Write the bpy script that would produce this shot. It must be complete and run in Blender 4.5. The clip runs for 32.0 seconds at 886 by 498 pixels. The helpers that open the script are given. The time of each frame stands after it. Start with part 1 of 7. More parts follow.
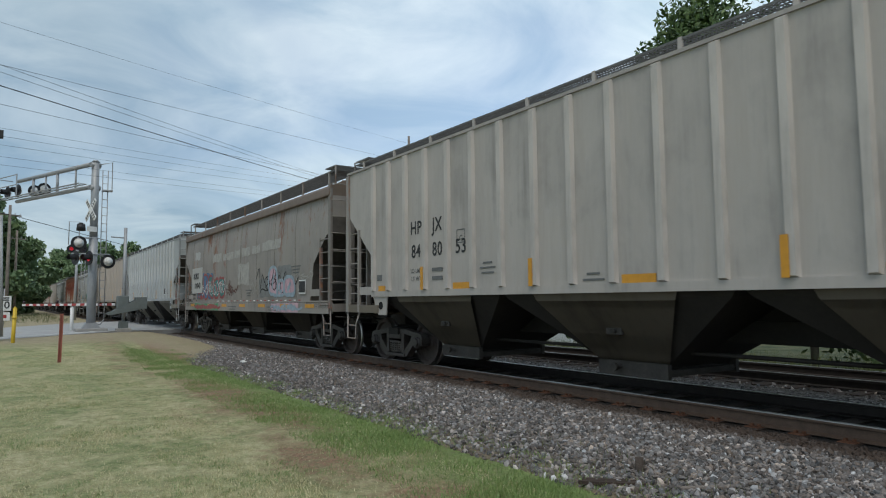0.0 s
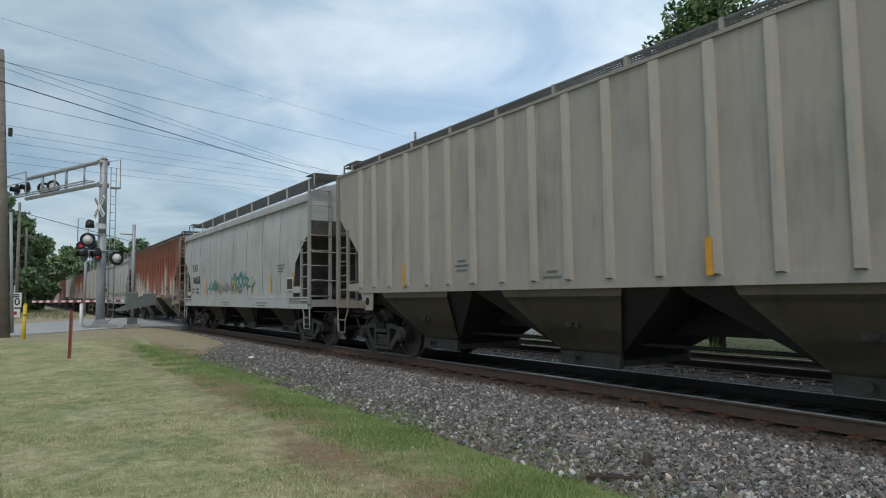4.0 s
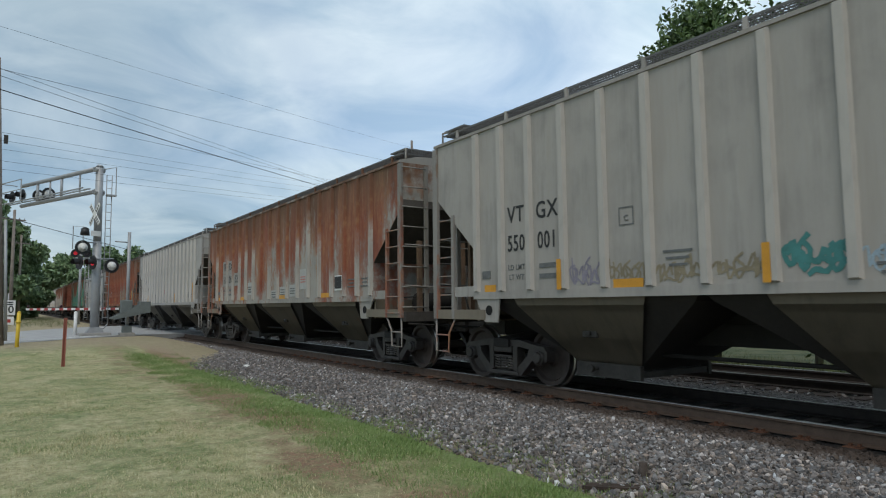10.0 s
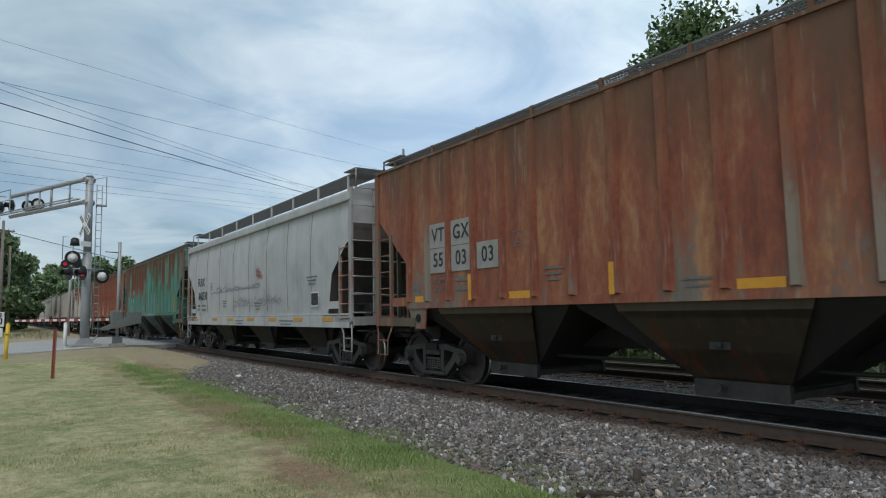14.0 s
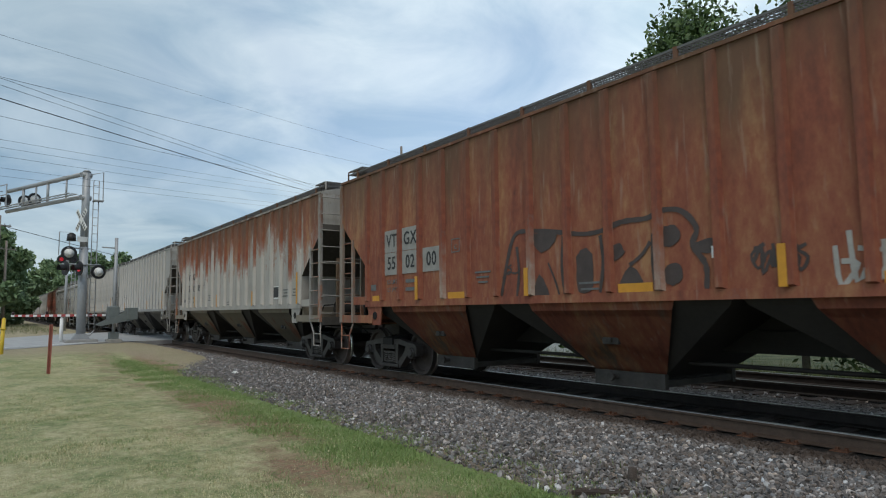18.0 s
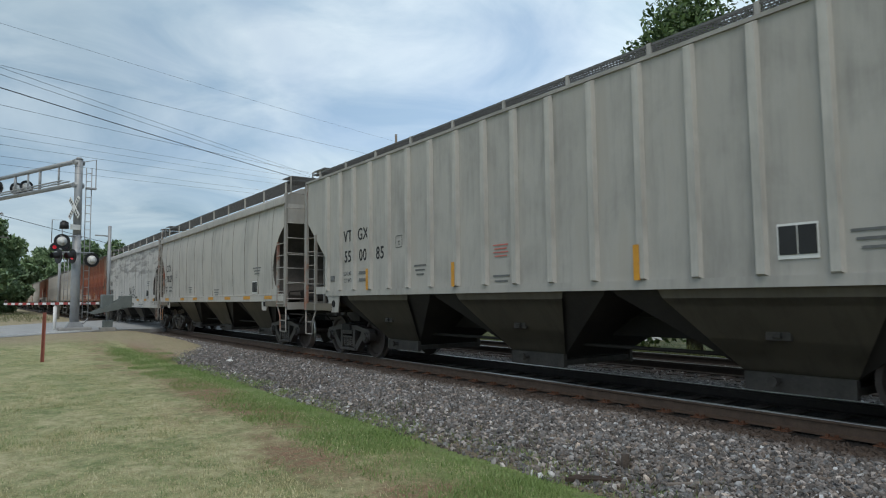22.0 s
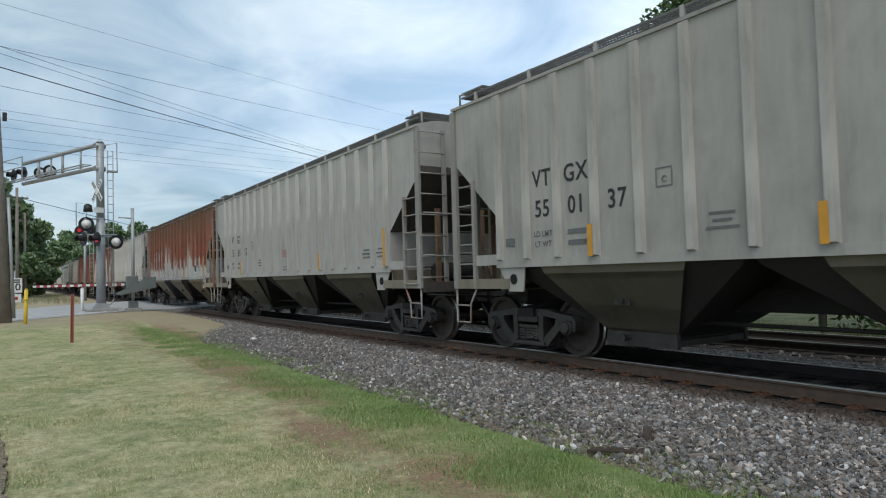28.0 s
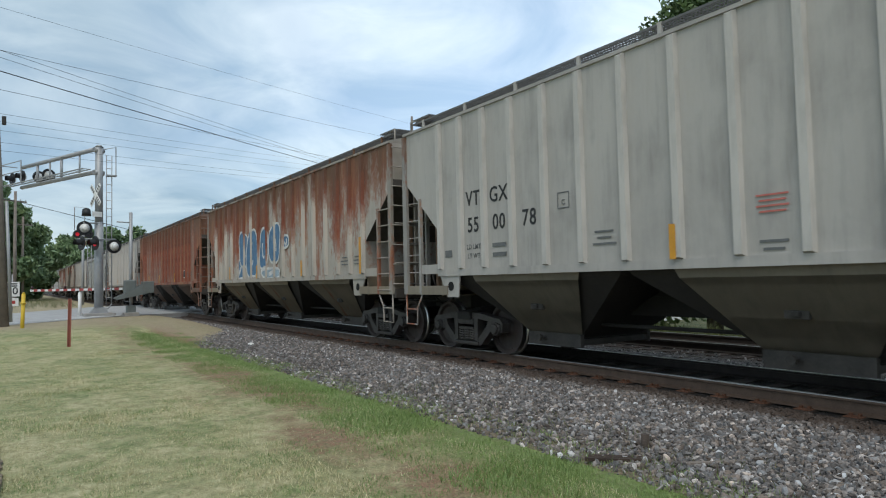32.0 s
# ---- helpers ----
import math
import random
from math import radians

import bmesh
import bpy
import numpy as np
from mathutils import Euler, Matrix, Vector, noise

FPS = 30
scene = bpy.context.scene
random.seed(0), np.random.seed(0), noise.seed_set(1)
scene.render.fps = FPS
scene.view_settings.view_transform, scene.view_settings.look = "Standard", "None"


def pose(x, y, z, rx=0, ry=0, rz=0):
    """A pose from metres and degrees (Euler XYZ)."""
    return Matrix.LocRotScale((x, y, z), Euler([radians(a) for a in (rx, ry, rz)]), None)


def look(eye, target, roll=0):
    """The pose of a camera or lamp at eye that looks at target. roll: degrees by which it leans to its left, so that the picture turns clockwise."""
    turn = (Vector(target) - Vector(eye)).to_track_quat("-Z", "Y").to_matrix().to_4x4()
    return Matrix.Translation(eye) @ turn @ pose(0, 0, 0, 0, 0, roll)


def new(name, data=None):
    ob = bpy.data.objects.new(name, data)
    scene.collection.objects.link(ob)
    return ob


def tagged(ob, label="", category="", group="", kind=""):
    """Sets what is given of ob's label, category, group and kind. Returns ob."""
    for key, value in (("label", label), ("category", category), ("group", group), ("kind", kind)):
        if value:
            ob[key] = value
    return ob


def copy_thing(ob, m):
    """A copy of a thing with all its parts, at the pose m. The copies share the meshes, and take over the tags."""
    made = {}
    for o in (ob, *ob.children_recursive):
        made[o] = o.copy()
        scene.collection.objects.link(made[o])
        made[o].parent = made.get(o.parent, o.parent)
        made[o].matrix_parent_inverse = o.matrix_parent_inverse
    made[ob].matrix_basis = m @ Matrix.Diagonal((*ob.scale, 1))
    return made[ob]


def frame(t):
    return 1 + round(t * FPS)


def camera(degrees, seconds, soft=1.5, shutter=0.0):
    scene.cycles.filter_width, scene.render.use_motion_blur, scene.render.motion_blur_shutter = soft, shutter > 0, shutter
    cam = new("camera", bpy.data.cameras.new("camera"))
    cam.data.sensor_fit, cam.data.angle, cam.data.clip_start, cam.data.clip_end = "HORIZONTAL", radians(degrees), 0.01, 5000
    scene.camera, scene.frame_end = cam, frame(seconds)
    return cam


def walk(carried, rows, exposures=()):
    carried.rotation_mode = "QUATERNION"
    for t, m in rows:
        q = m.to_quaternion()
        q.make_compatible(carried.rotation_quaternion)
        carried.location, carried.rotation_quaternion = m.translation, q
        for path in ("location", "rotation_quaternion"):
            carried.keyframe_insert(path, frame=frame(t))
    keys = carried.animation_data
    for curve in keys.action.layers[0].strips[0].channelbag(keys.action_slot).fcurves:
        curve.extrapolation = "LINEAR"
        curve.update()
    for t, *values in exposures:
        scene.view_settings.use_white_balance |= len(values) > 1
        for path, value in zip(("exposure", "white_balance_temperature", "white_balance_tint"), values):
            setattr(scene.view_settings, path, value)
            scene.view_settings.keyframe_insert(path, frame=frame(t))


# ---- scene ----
cam = camera(68.57, 32.0, soft=1.1, shutter=0.05)
EYE = (0.0, 0.0, 1.377)          # the rail tops are at z = 0
PATH = [
    (0, 94.450, 0.551, -34.019), (0.5, 94.371, 0.561, -33.954), (1, 94.261, 0.632, -33.894), (1.5, 94.171, 0.656, -33.848),
    (2, 94.109, 0.728, -33.734), (2.5, 94.030, 0.741, -33.599), (3, 94.022, 0.728, -33.484), (3.5, 94.073, 0.685, -33.392),
    (5.5, 94.081, 0.660, -33.483), (6, 94.097, 0.590, -33.489), (6.5, 94.053, 0.611, -33.578), (7, 94.160, 0.509, -33.567),
    (7.5, 94.231, 0.525, -33.587), (8, 94.304, 0.528, -33.596), (8.5, 94.454, 0.556, -33.581), (9, 94.599, 0.553, -33.645),
    (9.5, 94.753, 0.568, -33.693), (10, 94.825, 0.568, -33.754), (10.5, 94.965, 0.565, -33.799), (11, 95.001, 0.676, -33.902),
    (11.5, 95.109, 0.782, -33.931), (12, 95.230, 0.839, -33.978), (12.5, 95.316, 0.956, -34.096), (13, 95.374, 1.013, -34.215),
    (13.5, 95.426, 1.064, -34.322), (14, 95.519, 1.030, -34.393), (14.5, 95.543, 0.977, -34.435), (16.5, 95.412, 0.850, -34.600),
    (17, 95.404, 0.762, -34.588), (17.5, 95.330, 0.685, -34.569), (18, 95.310, 0.682, -34.663), (18.5, 95.182, 0.810, -34.737),
    (19, 95.119, 0.853, -34.747), (19.5, 95.122, 0.854, -34.783), (20, 94.930, 0.869, -34.783), (20.5, 94.902, 0.744, -34.924),
    (21, 94.681, 0.811, -35.835), (21.5, 94.550, 0.694, -35.350), (22, 94.289, 0.637, -35.134), (22.5, 93.971, 0.657, -35.143),
    (23, 93.622, 1.593, -35.064), (23.5, 93.387, 1.537, -35.043), (24, 93.185, 1.584, -34.894), (24.5, 92.986, 1.390, -34.830),
    (25, 92.847, 1.439, -34.708), (25.5, 92.584, 0.963, -34.634), (27.5, 92.188, 1.328, -33.552), (28, 92.198, 1.593, -33.410),
    (28.5, 92.242, 1.503, -33.397), (29, 92.277, 1.618, -33.412), (29.5, 92.298, 1.395, -33.465), (30, 92.356, 1.155, -33.511),
    (30.5, 92.479, 1.347, -33.512), (31, 92.569, 1.580, -33.513), (31.5, 92.657, 1.435, -33.517), (32, 92.738, 1.274, -33.558),
]
walk(cam, [(t, pose(*EYE, rx, ry, rz)) for t, rx, ry, rz in PATH],
     exposures=[(0, 0.0), (21.5, 0.0), (26.5, 0.2), (32, 0.24)])

# ---- daylight: bright broken cloud ----
world = bpy.data.worlds.new("sky")
scene.world = world
world.use_nodes = True
wn = world.node_tree
wn.nodes.clear()


def wnode(kind, **props):
    n = wn.nodes.new(kind)
    for k, v in props.items():
        n.inputs[k].default_value = v
    return n


sky = wn.nodes.new("ShaderNodeTexSky")
sky.sky_type = "NISHITA"
sky.sun_disc = False
sky.sun_elevation, sky.sun_rotation = radians(58.5), radians(-143.6)
sky.air_density, sky.dust_density, sky.ozone_density = 1.0, 1.6, 1.4
dim = wn.nodes.new("ShaderNodeVectorMath")
dim.operation = "SCALE"
dim.inputs["Scale"].default_value = 0.115
wn.links.new(sky.outputs[0], dim.inputs[0])
geo = wn.nodes.new("ShaderNodeTexCoord")
sep = wn.nodes.new("ShaderNodeSeparateXYZ")
wn.links.new(geo.outputs["Generated"], sep.inputs[0])
lift = wn.nodes.new("ShaderNodeMath")
lift.operation = "ADD"
lift.inputs[1].default_value = 0.16
wn.links.new(sep.outputs["Z"], lift.inputs[0])
flat = []
for axis in "XY":
    q = wn.nodes.new("ShaderNodeMath")
    q.operation = "DIVIDE"
    wn.links.new(sep.outputs[axis], q.inputs[0])
    wn.links.new(lift.outputs[0], q.inputs[1])
    flat.append(q)
comb = wn.nodes.new("ShaderNodeCombineXYZ")
wn.links.new(flat[0].outputs[0], comb.inputs[0])
wn.links.new(flat[1].outputs[0], comb.inputs[1])
cover = wnode("ShaderNodeTexNoise", Scale=0.8, Detail=8.0, Roughness=0.5, Distortion=0.5)
wn.links.new(comb.outputs[0], cover.inputs["Vector"])
puff = wnode("ShaderNodeTexNoise", Scale=1.9, Detail=7.0, Roughness=0.56, Distortion=0.7)
wn.links.new(comb.outputs[0], puff.inputs["Vector"])
amount = wn.nodes.new("ShaderNodeValToRGB")
amount.color_ramp.elements[0].position, amount.color_ramp.elements[1].position = 0.34, 0.62
amount.color_ramp.elements[0].color, amount.color_ramp.elements[1].color = (0.35, 0.35, 0.35, 1), (1, 1, 1, 1)
wn.links.new(cover.outputs["Fac"], amount.inputs[0])
tone = wn.nodes.new("ShaderNodeValToRGB")
tone.color_ramp.elements[0].position, tone.color_ramp.elements[1].position = 0.32, 0.66
tone.color_ramp.elements[0].color, tone.color_ramp.elements[1].color = (0.27, 0.395, 0.50, 1), (0.56, 0.665, 0.72, 1)
wn.links.new(puff.outputs["Fac"], tone.inputs[0])
mixed = wn.nodes.new("ShaderNodeMixRGB")
wn.links.new(amount.outputs[0], mixed.inputs[0])
wn.links.new(dim.outputs[0], mixed.inputs[1])
wn.links.new(tone.outputs[0], mixed.inputs[2])
# the cloud sheet thins and whitens to one side
near_sun = wn.nodes.new("ShaderNodeVectorMath")
near_sun.operation = "DOT_PRODUCT"
near_sun.inputs[1].default_value = (0.70, 0.50, 0.51)
wn.links.new(geo.outputs["Generated"], near_sun.inputs[0])
veil = wn.nodes.new("ShaderNodeValToRGB")
veil.color_ramp.elements[0].position, veil.color_ramp.elements[1].position = 0.70, 0.985
veil.color_ramp.elements[0].color, veil.color_ramp.elements[1].color = (1.04, 1.05, 1.06, 1), (1.86, 1.76, 1.67, 1)
wn.links.new(near_sun.outputs["Value"], veil.inputs[0])
lit = wn.nodes.new("ShaderNodeMixRGB")
lit.blend_type = "MULTIPLY"
lit.inputs[0].default_value = 1.0
wn.links.new(mixed.outputs[0], lit.inputs[1])
wn.links.new(veil.outputs[0], lit.inputs[2])
backg = wnode("ShaderNodeBackground", Strength=1.0)
wn.links.new(lit.outputs[0], backg.inputs["Color"])
wout = wn.nodes.new("ShaderNodeOutputWorld")
wn.links.new(backg.outputs[0], wout.inputs[0])

sun = new("sun", bpy.data.lights.new("sun", "SUN"))
sun.data.energy, sun.data.angle, sun.data.color = 1.38, radians(30), (1.0, 0.94, 0.85)
SUN_WAY = Vector((-0.31, -0.42, 0.853))
sun.matrix_world = look(SUN_WAY * 60, (0, 0, 0))


# ---- materials ----
class Mat:
    """A node material under construction."""

    def __init__(self, name):
        self.mat = bpy.data.materials.new(name)
        self.mat.use_nodes = True
        self.t = self.mat.node_tree
        self.bsdf = self.t.nodes["Principled BSDF"]
        self.coord = self.t.nodes.new("ShaderNodeTexCoord")

    def node(self, kind, ins=(), **props):
        n = self.t.nodes.new(kind)
        for k, v in props.items():
            setattr_safe(n, k, v)
        for k, v in dict(ins).items():
            self.put(n.inputs[k], v)
        return n

    def put(self, socket, v):
        if hasattr(v, "is_output"):
            self.t.links.new(v, socket)
        else:
            socket.default_value = v

    def space(self, scale=(1, 1, 1), shift=(0, 0, 0), kind="Object"):
        return self.node("ShaderNodeMapping", {"Vector": self.coord.outputs[kind], "Scale": scale, "Location": shift}).outputs[0]

    def noise(self, vector, scale, detail=4.0, rough=0.55, distort=0.0):
        return self.node("ShaderNodeTexNoise", {"Vector": vector, "Scale": scale, "Detail": detail, "Roughness": rough,
                                                "Distortion": distort}).outputs["Fac"]

    def ramp(self, fac, *stops):
        n = self.node("ShaderNodeValToRGB", {0: fac})
        e = n.color_ramp.elements
        while len(e) < len(stops):
            e.new(0.5)
        for el, (p, c) in zip(e, stops):
            el.position = p
            el.color = (c, c, c, 1) if isinstance(c, (int, float)) else (*c, 1)
        return n.outputs[0]

    def math(self, op, a, b=0.0, clamp=False):
        n = self.node("ShaderNodeMath", {0: a, 1: b})
        n.operation, n.use_clamp = op, clamp
        return n.outputs[0]

    def mix(self, fac, a, b, blend="MIX"):
        n = self.node("ShaderNodeMixRGB", {0: fac})
        n.blend_type = blend
        for i, v in ((1, a), (2, b)):
            self.put(n.inputs[i], (*v, 1) if isinstance(v, tuple) else v)
        return n.outputs[0]

    def xyz(self, kind="Object"):
        n = self.node("ShaderNodeSeparateXYZ", {0: self.coord.outputs[kind]})
        return n.outputs

    def done(self, color, rough=0.7, metal=0.0, bump=None, depth=0.01, strength=0.5):
        self.put(self.bsdf.inputs["Base Color"], (*color, 1) if isinstance(color, tuple) else color)
        self.put(self.bsdf.inputs["Roughness"], rough)
        self.put(self.bsdf.inputs["Metallic"], metal)
        if bump is not None:
            b = self.node("ShaderNodeBump", {"Height": bump, "Distance": depth, "Strength": strength})
            self.t.links.new(b.outputs[0], self.bsdf.inputs["Normal"])
        return self.mat


def setattr_safe(n, k, v):
    if k == "operation":
        n.operation = v
    elif k == "blend_type":
        n.blend_type = v


def plain(name, color, rough=0.6, metal=0.0, vary=0.25, scale=6.0, bump=0.004):
    """Paint or metal with mottling at two scales."""
    m = Mat(name)
    a = m.noise(m.space(), scale, 5)
    b = m.noise(m.space(), scale * 9, 3)
    f = m.math("ADD", m.math("MULTIPLY", a, 0.7), m.math("MULTIPLY", b, 0.3))
    lo = tuple(c * (1 - vary) for c in color)
    hi = tuple(min(1, c * (1 + vary)) for c in color)
    return m.done(m.ramp(f, (0.3, lo), (0.7, hi)), rough, metal, b, bump, 0.4)


def glow(name, color, power):
    m = Mat(name)
    m.put(m.bsdf.inputs["Emission Color"], (*color, 1))
    m.put(m.bsdf.inputs["Emission Strength"], power)
    return m.done(color, 0.3)


LEN, HX = 15.6, 1.60                       # a car's body: length, half the width


def car_paint(name, base, seed, rust=0.0, top=0.0, dirt=0.3, streak=0.5, second=None, primer=None, low=0.0, smear=False, post=False, sound=None):
    """Weathered car paint. rust: how much of the side has rusted, top: how much more towards the roof,
    second: a second old paint that shows between; primer: patched paint up to a height of low metres."""
    m = Mat(name)
    p = m.space((1, 1, 1), (seed * 13.7, seed * 7.3, seed * 3.1))
    x, y, z = m.xyz()
    s = m.space((0.6, 1.5, 0.14), (seed * 5.1, seed * 9.7, seed * 2.2))
    fine = m.space((3.0, 6.0, 0.5), (seed * 5.1, seed * 9.7, 0))
    soft = m.noise(p, 0.55, 5, 0.55)
    stripes = m.noise(s, 1.6, 6, 0.6, 0.15)
    thin = m.noise(fine, 1.5, 5, 0.65)
    grit = m.noise(p, 22, 4)
    lo = tuple(c * 0.60 for c in base)
    hi = (base[0] * 1.05, base[1] * 1.02, base[2] * 0.98)
    mott = m.noise(m.space((1, 0.9, 0.6), (seed * 4.4, seed, 0)), 1.6, 5, 0.6, 0.4)
    f0 = m.math("ADD", m.math("MULTIPLY", m.math("ADD", m.math("MULTIPLY", soft, 0.4), m.math("MULTIPLY", mott, 0.6)), 0.5), m.math("MULTIPLY", thin, 0.25))
    f0 = m.math("ADD", f0, m.math("MULTIPLY", stripes, 0.25))
    col = m.ramp(f0, (0.36, lo), (0.52, base), (0.66, hi))
    if second:
        col = m.mix(m.ramp(m.noise(p, 0.35, 4, 0.5, 0.4), (0.47, 0.0), (0.53, 1.0)), col, second)
    # grey-brown grime, in runs from the eave and up from the sill
    grime = m.ramp(m.math("ADD", m.math("MULTIPLY", stripes, 0.6), m.math("MULTIPLY", thin, 0.4)), (0.46, 0.0), (0.76, 1.0))
    col = m.mix(m.math("MULTIPLY", grime, dirt), col, (0.12, 0.10, 0.085))
    if smear:
        band = m.noise(m.space((1, 0.35, 2.2), (0, seed, 0)), 1.4, 4, 0.55, 0.5)
        high = m.ramp(m.math("MULTIPLY", z, 0.2), (0.50, 0.0), (0.58, 1.0))
        col = m.mix(m.math("MULTIPLY", high, m.ramp(band, (0.47, 0.0), (0.58, 0.8))), col, (0.19, 0.18, 0.17))
    rusty = None
    if rust > 0 or top > 0:
        hgt = m.math("MULTIPLY", m.math("SUBTRACT", z, 1.5), 1 / 2.9, True)
        def swing(fac, gain):
            return m.math("MULTIPLY", m.math("SUBTRACT", fac, 0.5), gain)
        blot = m.noise(m.space((1, 0.8, 0.34), (seed, seed * 2.0, 0)), 1.3, 6, 0.62, 0.5)
        panel = m.noise(m.space((0.1, 0.9, 0.02), (seed * 3.0, seed * 4.0, 0)), 1.3, 2, 0.5)
        pit = m.noise(m.space((2.0, 5.0, 2.2), (seed, 0, 0)), 2.2, 5, 0.7)
        if post:
            lot = m.node("ShaderNodeObjectInfo").outputs["Random"]
            f = m.math("ADD", swing(lot, 0.9), swing(pit, 0.5))
            f = m.math("ADD", f, swing(hgt, 0.5 + top * 1.8))
        else:
            f = m.math("ADD", swing(blot, 1.3), swing(pit, 0.75))
            f = m.math("ADD", f, swing(panel, 0.9))
            f = m.math("ADD", f, swing(stripes, 0.7))
            f = m.math("ADD", f, swing(hgt, top * 1.5))
        f = m.math("ADD", f, rust)
        f = m.math("SUBTRACT", f, m.math("MULTIPLY", m.math("GREATER_THAN", m.math("ABSOLUTE", y), LEN / 2 - 0.02), 0.34))
        if sound is not None:
            f = m.math("SUBTRACT", f, m.math("MULTIPLY", m.math("LESS_THAN", y, sound), 0.42))
        rusty = m.ramp(f, (0.38, 0.0), (0.50, 0.62), (0.66, 1.0))
        hue = m.math("ADD", m.math("MULTIPLY", m.noise(m.space((0.5, 1.1, 0.22), (seed * 2.0, 0, seed)), 1.5, 5, 0.6, 0.6), 0.62), m.math("MULTIPLY", pit, 0.38))
        if post:
            hue = m.math("SUBTRACT", hue, 0.05)
        tone = m.ramp(hue, (0.34, (0.135, 0.044, 0.030)), (0.45, (0.235, 0.070, 0.040)), (0.54, (0.285, 0.108, 0.056)), (0.64, (0.37, 0.19, 0.092)))
        if sound is not None:
            tone = m.mix(0.7, tone, (0.085, 0.040, 0.022))
        olive = m.ramp(m.math("ADD", swing(m.noise(m.space((0.5, 1.0, 0.12), (0, seed * 6.0, 0)), 1.7, 5, 0.6), 1.2), hgt), (0.55, 0.0), (1.0, 0.85))
        tone = m.mix(olive, tone, (0.115, 0.068, 0.040))
        tone = m.mix(m.ramp(m.noise(fine, 2.2, 4), (0.60, 0.0), (0.74, 0.45)), tone, (0.36, 0.29, 0.22))
        col = m.mix(rusty, col, tone)
    if primer:
        edge = m.math("ADD", z, m.math("MULTIPLY", m.noise(m.space((1, 1.25, 0.01), (0, seed, 0)), 1.0, 1), 0.3))
        edge = m.math("ADD", edge, m.math("MULTIPLY", m.math("GREATER_THAN", y, 5.75), 0.85))
        edge = m.math("ADD", edge, m.math("MULTIPLY", m.math("LESS_THAN", y, 3.1), 0.6))
        edge = m.math("ADD", edge, m.math("MULTIPLY", m.math("SUBTRACT", m.noise(m.space((2.0, 9.0, 1.6), (seed, 0, 0)), 2.0, 5, 0.7), 0.5), 0.7))
        keep = m.ramp(m.math("MULTIPLY", m.math("SUBTRACT", edge, low - 0.35), 1.0), (0.44, 1.0), (0.56, 0.0))
        patchy = m.math("MULTIPLY", keep, m.ramp(stripes, (0.36, 0.25), (0.5, 1.0)))
        col = m.mix(patchy, col, primer)
    rough = 0.62 if rusty is None else m.math("ADD", m.math("MULTIPLY", rusty, 0.25), 0.58)
    dent = m.math("ADD", m.math("MULTIPLY", m.noise(p, 1.3, 3), 1.0), m.math("MULTIPLY", grit, 0.06))
    return m.done(col, rough, 0.0, dent, 0.035, 0.35)


STEEL = plain("dark_steel", (0.028, 0.026, 0.025), 0.62, 0.0, 0.35, 5)
# grimy steel, made darker still for the shade beneath the cars
UNDER = plain("grimy_shaded_underframe", (0.019, 0.017, 0.015), 0.8, 0.0, 0.4, 3)
POSTM = plain("rust_streaked_post", (0.17, 0.108, 0.068), 0.75, 0.0, 0.5, 2.5)
HOLE = plain("hole_shade", (0.006, 0.006, 0.006), 0.95, 0.0, 0.2, 6)
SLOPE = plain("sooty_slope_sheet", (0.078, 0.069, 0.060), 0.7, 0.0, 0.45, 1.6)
INNER = plain("dark_hopper_inside", (0.022, 0.019, 0.016), 0.8, 0.0, 0.4, 2.0)
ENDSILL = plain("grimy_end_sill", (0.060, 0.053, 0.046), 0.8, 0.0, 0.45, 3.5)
SEAM = plain("dirty_weld_seam", (0.20, 0.18, 0.155), 0.8, 0.0, 0.4, 2.5)
TRUCK = plain("cast_truck_steel", (0.045, 0.039, 0.035), 0.5, 0.0, 0.45, 5, 0.008)
TREAD = plain("polished_tread", (0.55, 0.54, 0.52), 0.28, 1.0, 0.15, 9)
WHEELM = plain("rusty_wheel", (0.050, 0.037, 0.031), 0.65, 0.0, 0.4, 6)
SPRING = plain("spring_steel", (0.10, 0.09, 0.08), 0.5, 0.2, 0.3, 12)
DULLP = plain("dull_repaint_patch", (0.30, 0.29, 0.27), 0.7, 0.0, 0.2, 5)
GRATE = plain("galvanised_grating", (0.13, 0.13, 0.127), 0.6, 0.2, 0.25, 8)
YELLOW = plain("yellow_reflector", (0.60, 0.28, 0.022), 0.4, 0.0, 0.15, 7)
WHITEP = plain("white_paint", (0.72, 0.72, 0.70), 0.55, 0.0, 0.12, 4)
BLACKP = plain("black_paint", (0.015, 0.015, 0.016), 0.5, 0.0, 0.3, 6)
INK = plain("stencil_black", (0.02, 0.021, 0.022), 0.6, 0.0, 0.3, 14)
INKW = plain("stencil_white", (0.55, 0.57, 0.55), 0.6, 0.0, 0.2, 14)
INKR = plain("stencil_red", (0.50, 0.15, 0.12), 0.6, 0.0, 0.2, 14)
FADED = plain("faded_grey_stencil", (0.13, 0.135, 0.135), 0.7, 0.0, 0.3, 14)
PATCH = plain("repaint_patch", (0.42, 0.42, 0.40), 0.6, 0.0, 0.12, 5)
ALU = plain("dull_aluminium", (0.34, 0.35, 0.36), 0.5, 0.25, 0.15, 3)
GATEM = plain("grey_green_paint", (0.15, 0.17, 0.165), 0.55, 0.1, 0.2, 4)
CONC = plain("concrete", (0.30, 0.29, 0.27), 0.9, 0.0, 0.2, 4, 0.01)
RAILM = plain("rusty_rail", (0.10, 0.064, 0.044), 0.75, 0.0, 0.35, 7)
RAILTOP = plain("shiny_rail_head", (0.34, 0.32, 0.30), 0.36, 1.0, 0.2, 6)
RAILDARK = plain("greasy_dark_rail", (0.034, 0.027, 0.023), 0.75, 0.0, 0.35, 7)
